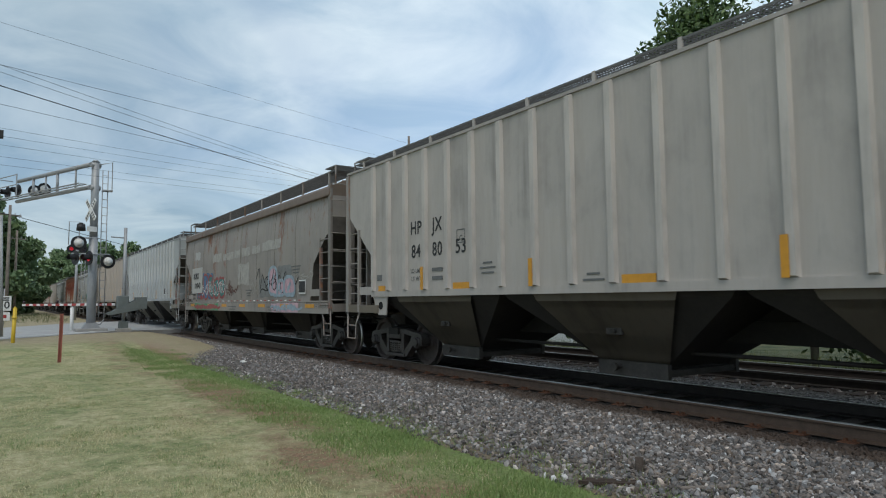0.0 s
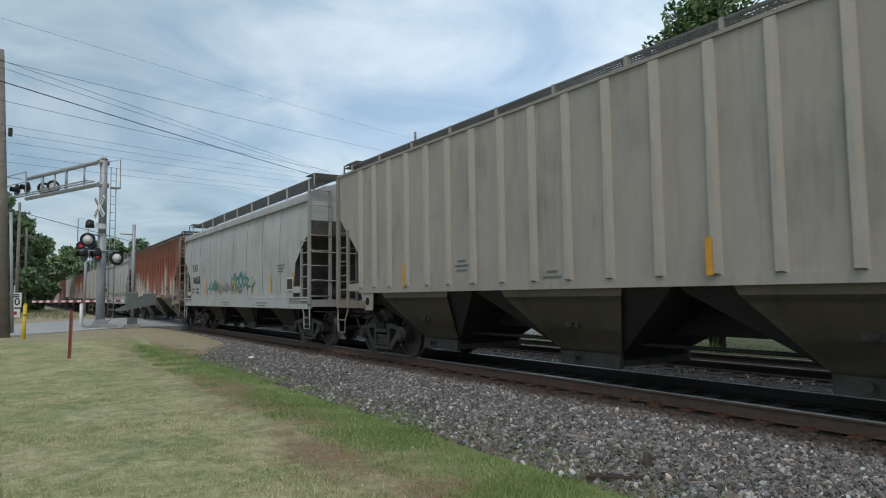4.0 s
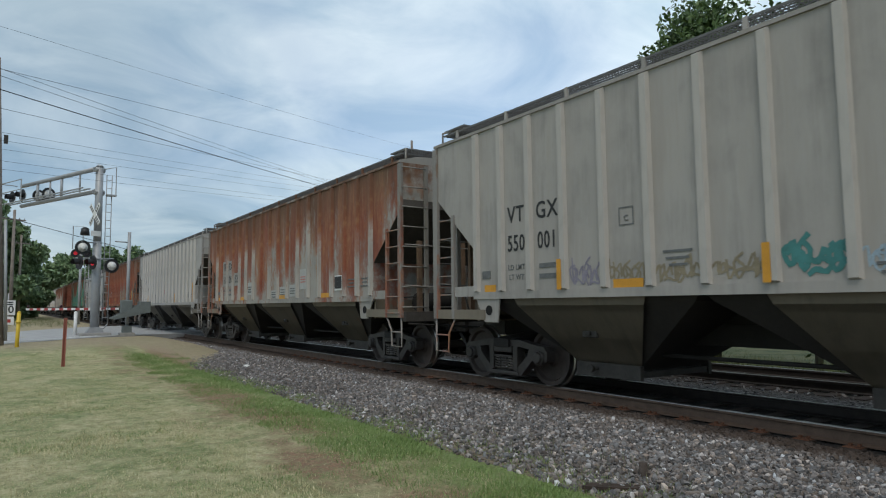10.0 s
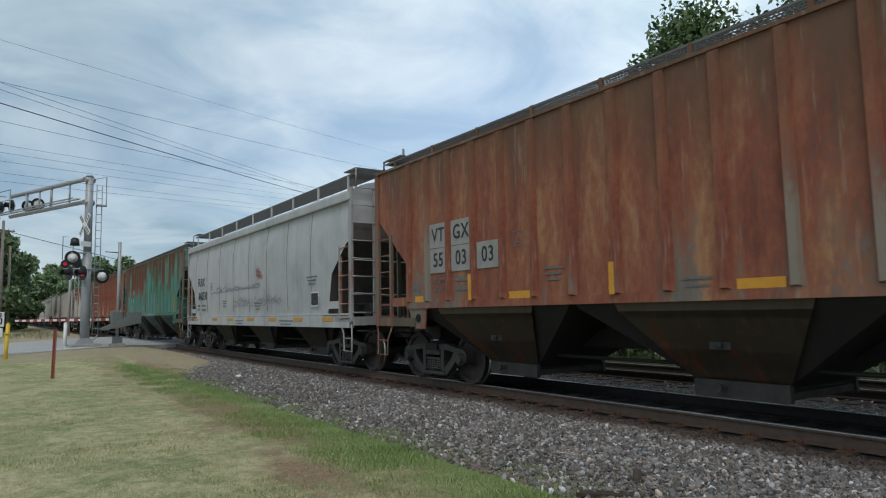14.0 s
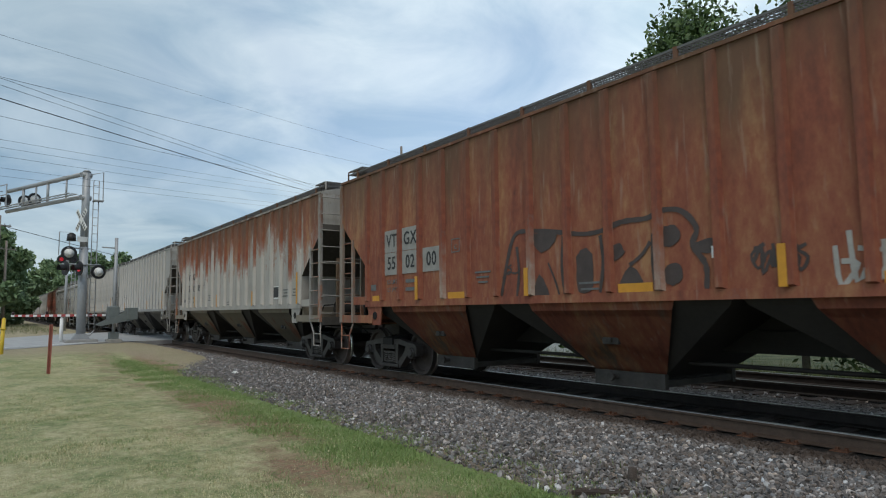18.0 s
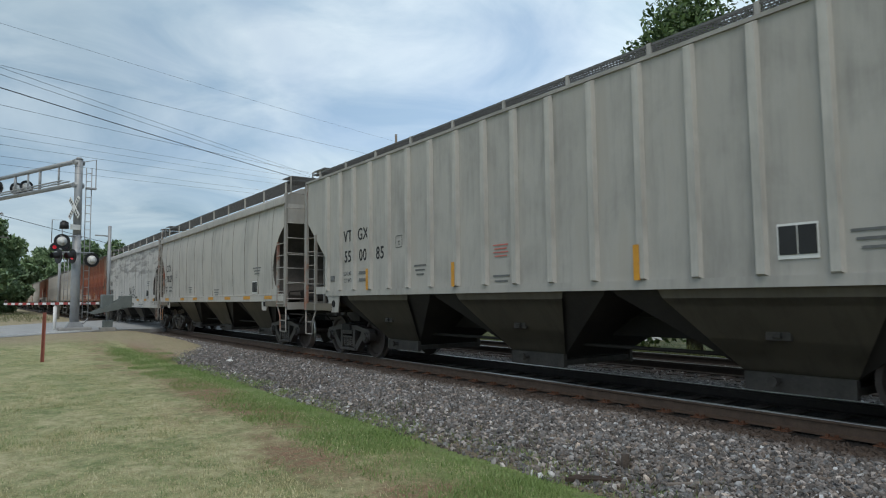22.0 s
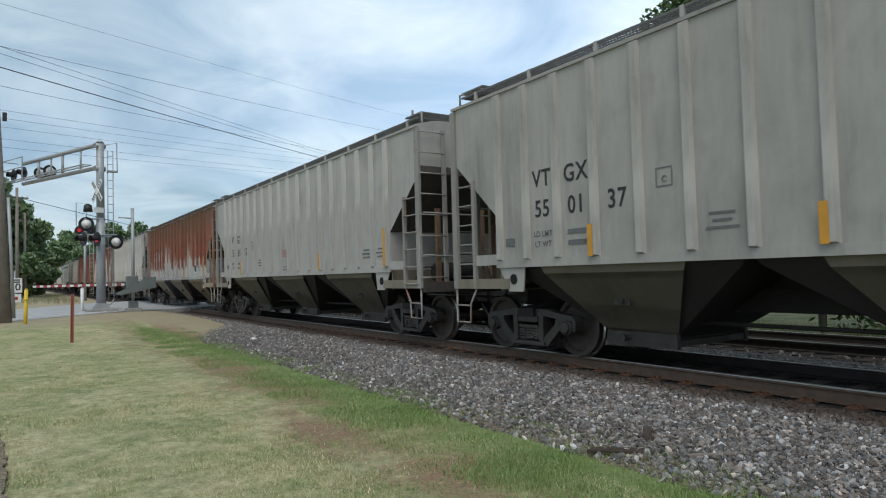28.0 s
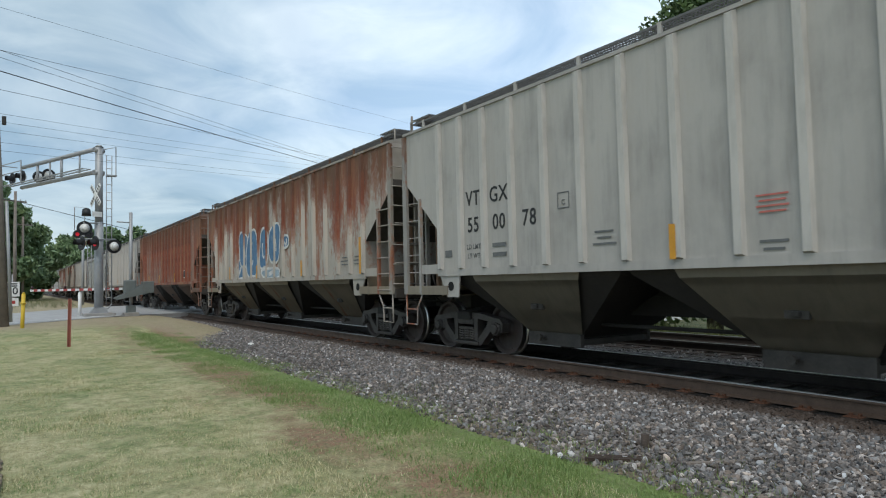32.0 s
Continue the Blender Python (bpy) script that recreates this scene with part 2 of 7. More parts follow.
TIEM = plain("weathered_sleeper", (0.052, 0.036, 0.027), 0.9, 0.0, 0.4, 5, 0.02)
PLATEM = plain("rusty_tie_plate", (0.13, 0.055, 0.028), 0.85, 0.0, 0.35, 9)
POLEW = plain("weathered_pole", (0.21, 0.18, 0.155), 0.9, 0.0, 0.3, 3, 0.02)
REDP = plain("faded_red_post", (0.36, 0.13, 0.095), 0.7, 0.0, 0.25, 6)
YELP = plain("yellow_post_paint", (0.62, 0.42, 0.03), 0.5, 0.0, 0.12, 5)
REDW = plain("red_gate_stripe", (0.36, 0.04, 0.035), 0.45, 0.0, 0.12, 6)
REDL = plain("red_lens", (0.03, 0.004, 0.006), 0.2, 0.0, 0.1, 6)
REDON = glow("lit_red_lens", (0.8, 0.02, 0.04), 0.3)
WIREM = plain("wire", (0.03, 0.03, 0.033), 0.6, 0.0, 0.2, 3)
BARK = plain("bark", (0.07, 0.055, 0.045), 0.95, 0.0, 0.35, 6, 0.03)
SIDING = plain("white_siding", (0.66, 0.67, 0.66), 0.6, 0.0, 0.08, 2)
ROOFM = plain("grey_shingle", (0.12, 0.115, 0.11), 0.9, 0.0, 0.25, 6, 0.02)
GLASSM = plain("dark_window_glass", (0.03, 0.035, 0.04), 0.1, 0.0, 0.2, 2)
BARNRED = plain("red_barn_paint", (0.30, 0.055, 0.04), 0.75, 0.0, 0.2, 3)


def leaf_mat(name, dark, light):
    m = Mat(name)
    g = m.node("ShaderNodeNewGeometry").outputs["Random Per Island"]
    n = m.noise(m.space(), 0.8, 3)
    f = m.math("ADD", m.math("MULTIPLY", g, 0.6), m.math("MULTIPLY", n, 0.4))
    m.put(m.bsdf.inputs["Transmission Weight"], 0.0)
    return m.done(m.ramp(f, (0.2, dark), (0.8, light)), 0.55)


# far leaves: paler and bluer, with the distance haze put into the colour
LEAF_A = leaf_mat("leaves_hazed", (0.10, 0.16, 0.075), (0.22, 0.31, 0.145))
LEAF_B = leaf_mat("leaves_mid", (0.04, 0.08, 0.022), (0.12, 0.19, 0.055))
BLADE_G = leaf_mat("grass_green", (0.12, 0.20, 0.055), (0.29, 0.37, 0.145))
BLADE_L = leaf_mat("grass_lush", (0.115, 0.20, 0.048), (0.28, 0.37, 0.13))
BLADE_D = leaf_mat("grass_dry", (0.36, 0.34, 0.17), (0.70, 0.63, 0.40))
WEED = leaf_mat("weeds", (0.05, 0.08, 0.02), (0.16, 0.17, 0.06))


def ground_material():
    m = Mat("lawn_soil")
    x, y, z = m.xyz()
    p = m.space()
    mid = m.noise(p, 2.2, 5, 0.6)
    fine = m.noise(p, 34, 4, 0.75)
    clump = m.noise(p, 7.0, 5, 0.65)
    tuft = m.noise(m.space((1.0, 0.6, 1)), 15, 4, 0.75)
    dry = m.ramp(m.math("ADD", m.math("ADD", m.math("MULTIPLY", clump, 0.3), m.math("MULTIPLY", tuft, 0.4)), m.math("MULTIPLY", fine, 0.3)),
                 (0.36, (0.19, 0.175, 0.085)), (0.47, (0.41, 0.37, 0.20)), (0.56, (0.57, 0.515, 0.31)), (0.66, (0.74, 0.66, 0.45)))
    green = m.ramp(m.math("ADD", m.math("MULTIPLY", clump, 0.5), m.math("MULTIPLY", fine, 0.5)),
                   (0.38, (0.075, 0.125, 0.035)), (0.62, (0.27, 0.33, 0.125)))
    soil = m.ramp(m.math("ADD", m.math("MULTIPLY", fine, 0.6), m.math("MULTIPLY", tuft, 0.4)), (0.35, (0.125, 0.08, 0.05)), (0.65, (0.40, 0.245, 0.15)))
    # greener clumps in the straw, in patches of two sizes
    turf = m.math("ADD", m.math("MULTIPLY", m.noise(p, 0.7, 4, 0.6, 0.4), 0.55), m.math("MULTIPLY", m.noise(p, 3.6, 4, 0.6, 0.3), 0.45))
    col = m.mix(m.math("MULTIPLY", m.ramp(turf, (0.43, 0.15), (0.58, 0.92)), m.ramp(tuft, (0.36, 0.45), (0.58, 1.0))), dry, green)
    # a lush strip beside the stones, worn bare ground beside that
    wob = m.math("MULTIPLY", m.math("SUBTRACT", m.noise(p, 0.55, 6, 0.7), 0.5), 3.2)
    xx = m.math("ADD", x, wob)
    lush = m.math("MULTIPLY", m.ramp(m.math("MULTIPLY", xx, 0.1), (0.31, 0.0), (0.36, 0.9)), m.ramp(clump, (0.38, 0.5), (0.5, 1.0)))
    lush = m.math("MULTIPLY", lush, m.ramp(m.math("ADD", m.math("MULTIPLY", y, 0.02), m.math("MULTIPLY", m.math("SUBTRACT", x, 3.3), 0.06)), (0.44, 1.0), (0.52, 0.15)))
    bare = m.math("MULTIPLY", m.ramp(m.math("MULTIPLY", xx, 0.1), (0.22, 0.0), (0.29, 0.85), (0.33, 0.85), (0.38, 0.0)),
                  m.ramp(m.math("ADD", m.math("MULTIPLY", mid, 0.6), m.math("MULTIPLY", clump, 0.4)), (0.44, 0.10), (0.58, 0.85)))
    col = m.mix(lush, col, m.ramp(m.math("ADD", m.math("MULTIPLY", clump, 0.5), m.math("MULTIPLY", fine, 0.5)), (0.38, (0.075, 0.13, 0.03)), (0.62, (0.24, 0.325, 0.10))))
    for cx, cy, rx, ry in ((3.35, 9.4, 0.42, 1.5), (2.75, 6.5, 0.42, 0.75), (3.0, 4.6, 0.5, 0.5), (3.3, 12.5, 0.5, 2.2), (4.35, 22.0, 0.45, 4.0)):
        dx = m.math("MULTIPLY", m.math("SUBTRACT", x, cx), 1 / rx)
        dy = m.math("MULTIPLY", m.math("SUBTRACT", y, cy), 1 / ry)
        r = m.math("SQRT", m.math("ADD", m.math("MULTIPLY", dx, dx), m.math("MULTIPLY", dy, dy)))
        r = m.math("ADD", r, m.math("MULTIPLY", m.math("SUBTRACT", m.noise(p, 5.0, 5, 0.7), 0.5), 2.2))
        bare = m.math("MAXIMUM", bare, m.math("MULTIPLY", m.ramp(m.math("MULTIPLY", r, 0.5), (0.34, 1.0), (0.66, 0.0)), m.ramp(tuft, (0.38, 0.45), (0.55, 1.0))))
    col = m.mix(bare, col, soil)
    # dry gravelly verge by the crossing
    verge = m.math("MULTIPLY", m.ramp(m.math("MULTIPLY", m.math("ADD", m.math("ADD", y, m.math("MULTIPLY", wob, 1.5)), m.math("MULTIPLY", m.ramp(m.math("MULTIPLY", x, 0.1), (0.395, 0.0), (0.45, 1.0)), 5.5)), 0.01), (0.245, 0.0), (0.275, 1.0)),
                   m.ramp(clump, (0.35, 0.35), (0.6, 1.0)))
    col = m.mix(verge, col, m.ramp(fine, (0.35, (0.20, 0.16, 0.11)), (0.65, (0.50, 0.40, 0.27))))
    far = m.ramp(m.math("MULTIPLY", x, 0.01), (0.15, 0.0), (0.165, 1.0))
    col = m.mix(far, col, m.ramp(m.noise(p, 0.8, 5), (0.35, (0.035, 0.055, 0.016)), (0.65, (0.11, 0.11, 0.05))))
    h = m.math("ADD", m.math("MULTIPLY", fine, 0.6), m.math("MULTIPLY", clump, 0.4))
    return m.done(col, 0.95, 0.0, h, 0.06, 0.9)


def ballast_material():
    m = Mat("ballast_bed")
    p = m.space()
    v = m.node("ShaderNodeTexVoronoi", {"Vector": p, "Scale": 22.0})
    n = m.noise(p, 1.2, 4)
    g = m.ramp(v.outputs["Color"], (0.15, (0.025, 0.023, 0.022)), (0.5, (0.095, 0.088, 0.082)), (0.85, (0.26, 0.245, 0.23)))
    col = m.mix(m.ramp(n, (0.5, 0.0), (0.7, 0.45)), g, (0.13, 0.10, 0.07))
    x, y, z = m.xyz()
    toe = m.ramp(m.math("ADD", m.math("MULTIPLY", x, 0.1), m.math("MULTIPLY", m.noise(p, 1.7, 5, 0.65), 0.16)), (0.52, 1.0), (0.58, 0.0))
    col = m.mix(toe, col, m.ramp(m.noise(p, 25, 4), (0.3, (0.10, 0.085, 0.055)), (0.7, (0.30, 0.24, 0.16))))
    for c in (8.37, 12.45):
        off = m.math("ABSOLUTE", m.math("SUBTRACT", x, c))
        dust = m.ramp(m.math("ADD", m.math("MULTIPLY", off, 0.5), m.math("MULTIPLY", n, 0.3)), (0.72, 0.9), (1.02, 0.0))
        col = m.mix(dust, col, m.ramp(m.noise(p, 9, 4), (0.35, (0.03, 0.022, 0.017)), (0.65, (0.085, 0.055, 0.038))))
        # near-black between the rails: oil, plus the train's shade put into the colour
        oil_shade = m.ramp(m.math("ADD", m.math("MULTIPLY", off, 0.5), m.math("MULTIPLY", n, 0.2)), (0.48, 0.9), (0.66, 0.0))
        col = m.mix(oil_shade, col, (0.018, 0.016, 0.014))
    return m.done(col, 0.92, 0.0, v.outputs["Distance"], 0.05, 1.0)


def stone_material():
    m = Mat("ballast_stone")
    r = m.node("ShaderNodeNewGeometry").outputs["Random Per Island"]
    n = m.noise(m.space(), 40, 3)
    col = m.ramp(r, (0.0, (0.018, 0.018, 0.018)), (0.35, (0.088, 0.084, 0.081)), (0.65, (0.19, 0.182, 0.175)),
                 (0.84, (0.29, 0.275, 0.262)), (0.95, (0.48, 0.47, 0.46)), (1.0, (0.82, 0.80, 0.78)))
    col = m.mix(0.3, col, m.ramp(n, (0.3, (0.08, 0.075, 0.07)), (0.7, (0.42, 0.39, 0.37))))
    other = m.math("FRACT", m.math("MULTIPLY", r, 57.3))
    col = m.mix(1.0, col, m.ramp(other, (0.0, (0.86, 0.93, 1.0)), (0.4, (0.98, 0.97, 0.97)), (0.8, (1.0, 0.93, 0.89)), (1.0, (1.0, 0.85, 0.72))), "MULTIPLY")
    x, y, z = m.xyz()
    off = m.math("ABSOLUTE", m.math("SUBTRACT", x, 8.37))
    wide = m.noise(m.space(), 1.1, 4)
    dust = m.ramp(m.math("ADD", m.math("MULTIPLY", off, 0.5), m.math("MULTIPLY", wide, 0.35)), (0.86, 0.93), (1.24, 0.0))
    col = m.mix(dust, col, (0.062, 0.043, 0.032))
    col = m.mix(m.ramp(wide, (0.54, 0.0), (0.70, 0.25)), col, (0.15, 0.115, 0.09))
    return m.done(col, 0.9, 0.0, n, 0.006, 0.6)


def road_material():
    m = Mat("pale_road")
    p = m.space()
    n = m.noise(p, 0.9, 6)
    f = m.noise(p, 40, 3)
    return m.done(m.mix(0.3, m.ramp(n, (0.3, (0.30, 0.30, 0.30)), (0.7, (0.42, 0.42, 0.41))), m.ramp(f, (0.3, 0.2), (0.7, 0.5))), 0.9, 0, f, 0.01, 0.4)


GROUNDM, BALLASTM, STONEM, ROADM = ground_material(), ballast_material(), stone_material(), road_material()


# ---- mesh helpers ----
def box(bm, x0, x1, y0, y1, z0, z1, bevel=0.0):
    v = [bm.verts.new((x, y, z)) for x in (x0, x1) for y in (y0, y1) for z in (z0, z1)]
    fs = [bm.faces.new([v[i] for i in q]) for q in ((0, 1, 3, 2), (4, 6, 7, 5), (0, 4, 5, 1), (2, 3, 7, 6), (0, 2, 6, 4), (1, 5, 7, 3))]
    if bevel:
        bmesh.ops.bevel(bm, geom=list({e for fc in fs for e in fc.edges}), offset=bevel, segments=2, affect="EDGES", profile=0.6)


def tube(bm, a, b, r, r2=None, seg=8, caps=True):
    a, b = Vector(a), Vector(b)
    r2 = r if r2 is None else r2
    d = (b - a).normalized()
    u = d.orthogonal().normalized()
    w = d.cross(u)
    ring = [[bm.verts.new(p + (u * math.cos(k * math.tau / seg) + w * math.sin(k * math.tau / seg)) * q) for k in range(seg)]
            for p, q in ((a, r), (b, r2))]
    for k in range(seg):
        fc = bm.faces.new((ring[0][k], ring[0][(k + 1) % seg], ring[1][(k + 1) % seg], ring[1][k]))
        fc.smooth = seg > 6
    if caps:
        bm.faces.new(ring[0][::-1])
        bm.faces.new(ring[1])


def pipe(bm, pts, r, seg=6):
    """One bent pipe, its rings shared from leg to leg."""
    pts = [Vector(q) for q in pts]
    rings = []
    u = None
    for i, q in enumerate(pts):
        d = (pts[min(i + 1, len(pts) - 1)] - pts[max(i - 1, 0)]).normalized()
        if u is None:
            u = d.orthogonal().normalized()
        u = (u - d * u.dot(d)).normalized()
        w = d.cross(u)
        rings.append([bm.verts.new(q + (u * math.cos(k * math.tau / seg) + w * math.sin(k * math.tau / seg)) * r) for k in range(seg)])
    for r0, r1 in zip(rings, rings[1:]):
        for k in range(seg):
            fc = bm.faces.new((r0[k], r0[(k + 1) % seg], r1[(k + 1) % seg], r1[k]))
            fc.smooth = seg > 5
    bm.faces.new(rings[0][::-1])
    bm.faces.new(rings[-1])


def prism(bm, pts, axis, lo, hi):
    """A closed outline in the plane across axis (0: (y, z), 1: (x, z), 2: (x, y)), drawn out from lo to hi."""
    def at(p, h):
        return {0: (h, p[0], p[1]), 1: (p[0], h, p[1]), 2: (p[0], p[1], h)}[axis]
    a = [bm.verts.new(at(p, lo)) for p in pts]
    b = [bm.verts.new(at(p, hi)) for p in pts]
    n = len(pts)
    bm.faces.new(a[::-1])
    bm.faces.new(b)
    for i in range(n):
        bm.faces.new((a[i], a[(i + 1) % n], b[(i + 1) % n], b[i]))


def lathe(bm, prof, axis_x=True, seg=28):
    """Turns the outline (along, radius) round the x axis."""
    rings = []
    for h, r in prof:
        rings.append([bm.verts.new((h, r * math.cos(k * math.tau / seg), r * math.sin(k * math.tau / seg))) for k in range(seg)])
    for a, b in zip(rings, rings[1:]):
        for k in range(seg):
            fc = bm.faces.new((a[k], a[(k + 1) % seg], b[(k + 1) % seg], b[k]))
            fc.smooth = False
    bm.faces.new(rings[0][::-1])
    bm.faces.new(rings[-1])


def mesh_of(bm, name, mats):
    bmesh.ops.recalc_face_normals(bm, faces=bm.faces)
    me = bpy.data.meshes.new(name)
    bm.to_mesh(me)
    bm.free()
    for mt in (mats if isinstance(mats, (list, tuple)) else [mats]):
        me.materials.append(mt)
    return me


def part(name, bm, material, parent, label="", at=None):
    """One mesh object under a thing or a part. bm may be a ready mesh, which is then shared."""
    me = bm if isinstance(bm, bpy.types.Mesh) else mesh_of(bm, name, material)
    ob = new(name, me)
    ob.parent = parent
    if at is not None:
        ob.matrix_basis = at
    if label:
        ob["label"] = label
    return ob


def thing(name, label, category, at=None, group="", kind=""):
    ob = new(name)
    ob.empty_display_size = 0.2
    if at is not None:
        ob.matrix_basis = at
    return tagged(ob, label, category, group, kind)


def solid(name, bm, material, label, category="", at=None, group="", kind=""):
    ob = new(name, mesh_of(bm, name, material))
    if at is not None:
        ob.matrix_basis = at
    return tagged(ob, label, category, group, kind)


def arrays_mesh(name, verts, faces, mat):
    me = bpy.data.meshes.new(name)
    me.from_pydata(verts.tolist() if hasattr(verts, "tolist") else verts, [], faces.tolist() if hasattr(faces, "tolist") else faces)
    me.materials.append(mat)
    return me


def lettering(text, size, material, spacing=1.0, width=1.0):
    """A mesh of the built-in font, centred, 4 mm deep."""
    cu = bpy.data.curves.new("letters", "FONT")
    cu.body, cu.size, cu.align_x, cu.align_y = text, size, "CENTER", "CENTER"
    cu.space_character, cu.space_line, cu.extrude, cu.resolution_u = spacing, 1.0, 0.002, 3
    cu.offset = size * 0.012
    ob = bpy.data.objects.new("letters", cu)
    me = bpy.data.meshes.new_from_object(ob)
    bpy.data.objects.remove(ob)
    bpy.data.curves.remove(cu)
    for v in me.vertices:
        v.co.x *= width
    me.materials.clear()
    me.materials.append(material)
    return me


# letters on the side that faces the camera: right is -y, up is z, out is -x
SIDE_TURN = Matrix(((0, 0, -1, 0), (-1, 0, 0, 0), (0, 1, 0, 0), (0, 0, 0, 1)))


def on_side(x, y, z):
    return Matrix.Translation((x, y, z)) @ SIDE_TURN


# ---- ground, road, tracks ----
TRACK, TRACK2 = 8.37, 12.45


def ground_height(x, y):
    rise = min(1.0, max(0.0, (y - 17.0) / 13.0))
    rise = rise * rise * (3 - 2 * rise)
    fade = min(1.0, max(0.0, (7.2 - x) / 1.5))
    return -0.30 + 0.05 * min(1, max(0, (4.4 - x) / 1.0)) + 0.30 * rise * fade - 0.12 * min(1.0, max(0.0, (x - 15) / 3)) - 1.05 * min(1.0, max(0.0, (x - 16.5) / 9.5))


def build_ground():
    def steps(*spans):
        vals = []
        for a, b, n in spans:
            vals += [a + (b - a) * k / n for k in range(n)]
        return vals + [spans[-1][1]]
    xs = steps((-1500, -60, 6), (-60, -6, 9), (-6, 8, 28), (8, 30, 11), (30, 1500, 8))
    ys = steps((-1500, -40, 6), (-40, 0, 8), (0, 45, 60), (45, 120, 10), (120, 2500, 10))
    vs = [(x, y, ground_height(x, y) + 0.02 * noise.noise((x * 0.7, y * 0.7, 0))) for y in ys for x in xs]
    n = len(xs)
    fs = [(j * n + i, j * n + i + 1, (j + 1) * n + i + 1, (j + 1) * n + i) for j in range(len(ys) - 1) for i in range(n - 1)]
    ob = new("ground", arrays_mesh("ground", vs, fs, GROUNDM))
    for pl in ob.data.polygons:
        pl.use_smooth = True
    return tagged(ob, "dry mown lawn with a lush green strip beside the railway", kind="structure")


ground = build_ground()


def build_road():
    """The road climbs a little to the crossing and runs on over both tracks."""
    near = [(-60, 12.0), (0.0, 29.5), (4.4, 33.6), (6.75, 34.9), (9.9, 36.0), (14.0, 37.5), (60, 54)]
    far = [(-60, 32.0), (0.0, 43.5), (4.4, 50.0), (6.75, 53.0), (9.9, 54.2), (14.0, 56.0), (60, 72)]
    zs = [-0.2, 0.06, 0.07, 0.012, 0.012, 0.012, -1.3]
    b = bmesh.new()
    rows = [[b.verts.new((p[0], p[1], z + dz)) for p, z in zip(side, zs)] for side, dz in ((near, 0), (far, 0), (far, -1.7), (near, -1.7))]
    for r in range(4):
        for k in range(len(zs) - 1):
            b.faces.new((rows[r][k], rows[r][k + 1], rows[(r + 1) % 4][k + 1], rows[(r + 1) % 4][k]))
    return solid("road", b, ROADM, "pale worn road over the level crossing", kind="structure")


road = build_road()
bm = bmesh.new()
prism(bm, [(-0.2, 30.4), (0.0, 30.55), (3.6, 33.75), (3.45, 33.9)], 2, 0.066, 0.078)
part("edge_line", bm, WHITEP, road, "worn white edge line")

bm = bmesh.new()
prism(bm, [(4.0, -0.45), (4.25, -0.285), (5.2, -0.245), (6.9, -0.195), (9.9, -0.195), (10.4, -0.235), (10.9, -0.195), (14.0, -0.195),
           (15.6, -0.42), (15.6, -0.7), (4.0, -0.7)][::-1], 1, -120, 900)
ballast = solid("ballast", bm, BALLASTM, "grey crushed-stone ballast under the tracks", kind="structure")


OCTA = (np.array([(1, 0, 0), (-1, 0, 0), (0, 1, 0), (0, -1, 0), (0, 0, 1), (0, 0, -1)], float),
        np.array([(0, 2, 4), (2, 1, 4), (1, 3, 4), (3, 0, 4), (2, 0, 5), (1, 2, 5), (3, 1, 5), (0, 3, 5)]))


def blocky():
    """A crushed stone: a cube with its corners knocked off, all in triangles."""
    b = bmesh.new()
    bmesh.ops.create_icosphere(b, subdivisions=1, radius=1.0)
    b.verts.index_update()
    v = np.array([tuple(q.co) for q in b.verts])
    f = np.array([[q.index for q in fc.verts] for fc in b.faces])
    b.free()
    return v * 0.98, f


def stones(name, count, area, size, label, solid_of, power=1.45):
    """Loose uneven stones in one mesh."""
    rng = np.random.default_rng(count)
    base, tri = solid_of
    nv = len(base)
    x0, x1, y0, y1 = area
    # denser close by
    yy = y0 + (y1 - y0) * rng.random(count) ** power
    xx = x0 + (x1 - x0) * rng.random(count) ** 0.7
    zz = np.interp(xx, [4.0, 4.25, 5.2, 6.9, 9.9, 10.4, 10.9, 14.0, 15.6], [-.33, -.285, -.245, -.195, -.195, -.235, -.195, -.195, -.42])
    r = size * (0.5 + 0.95 * rng.random(count) ** 2)
    q = rng.normal(size=(count, 4))
    q /= np.linalg.norm(q, axis=1)[:, None]
    w, i, j, k = q.T
    rot = np.stack([1 - 2 * (j * j + k * k), 2 * (i * j - k * w), 2 * (i * k + j * w), 2 * (i * j + k * w), 1 - 2 * (i * i + k * k),
                    2 * (j * k - i * w), 2 * (i * k - j * w), 2 * (j * k + i * w), 1 - 2 * (i * i + j * j)], -1).reshape(-1, 3, 3)
    v = base[None] * (0.55 + 0.75 * rng.random((count, nv, 1))) * np.array([1.0, 0.74, 0.52])
    v = np.einsum("nij,nkj->nki", rot, v) * r[:, None, None] + np.stack([xx, yy, zz + r * 0.25], -1)[:, None]
    f = tri[None] + nv * np.arange(count)[:, None, None]
    ob = new(name, arrays_mesh(name, v.reshape(-1, 3), f.reshape(-1, 3), STONEM))
    return tagged(ob, label, "stones", kind="stuff")


stones("ballast_stones", 33000, (4.2, 7.3, 1.0, 11.0), 0.034, "loose grey crushed stones beside the near rail", blocky(), 1.25)
stones("ballast_stones", 46000, (4.2, 7.3, 10.5, 33.0), 0.034, "loose grey crushed stones along the rail towards the crossing", OCTA, 1.2)
stones("ballast_stones", 7000, (9.0, 15.3, 1.0, 34.0), 0.04, "loose grey crushed stones between the tracks", OCTA)


def rail_mesh(y0, y1, mat):
    b = bmesh.new()
    prism(b, [(-0.07, -0.172), (0.07, -0.172), (0.07, -0.16), (0.012, -0.14), (0.012, -0.045), (0.036, -0.035), (0.036, -0.008),
              (-0.036, -0.008), (-0.036, -0.035), (-0.012, -0.045), (-0.012, -0.14), (-0.07, -0.16)], 1, y0, y1)
    return mesh_of(b, "rail", mat)


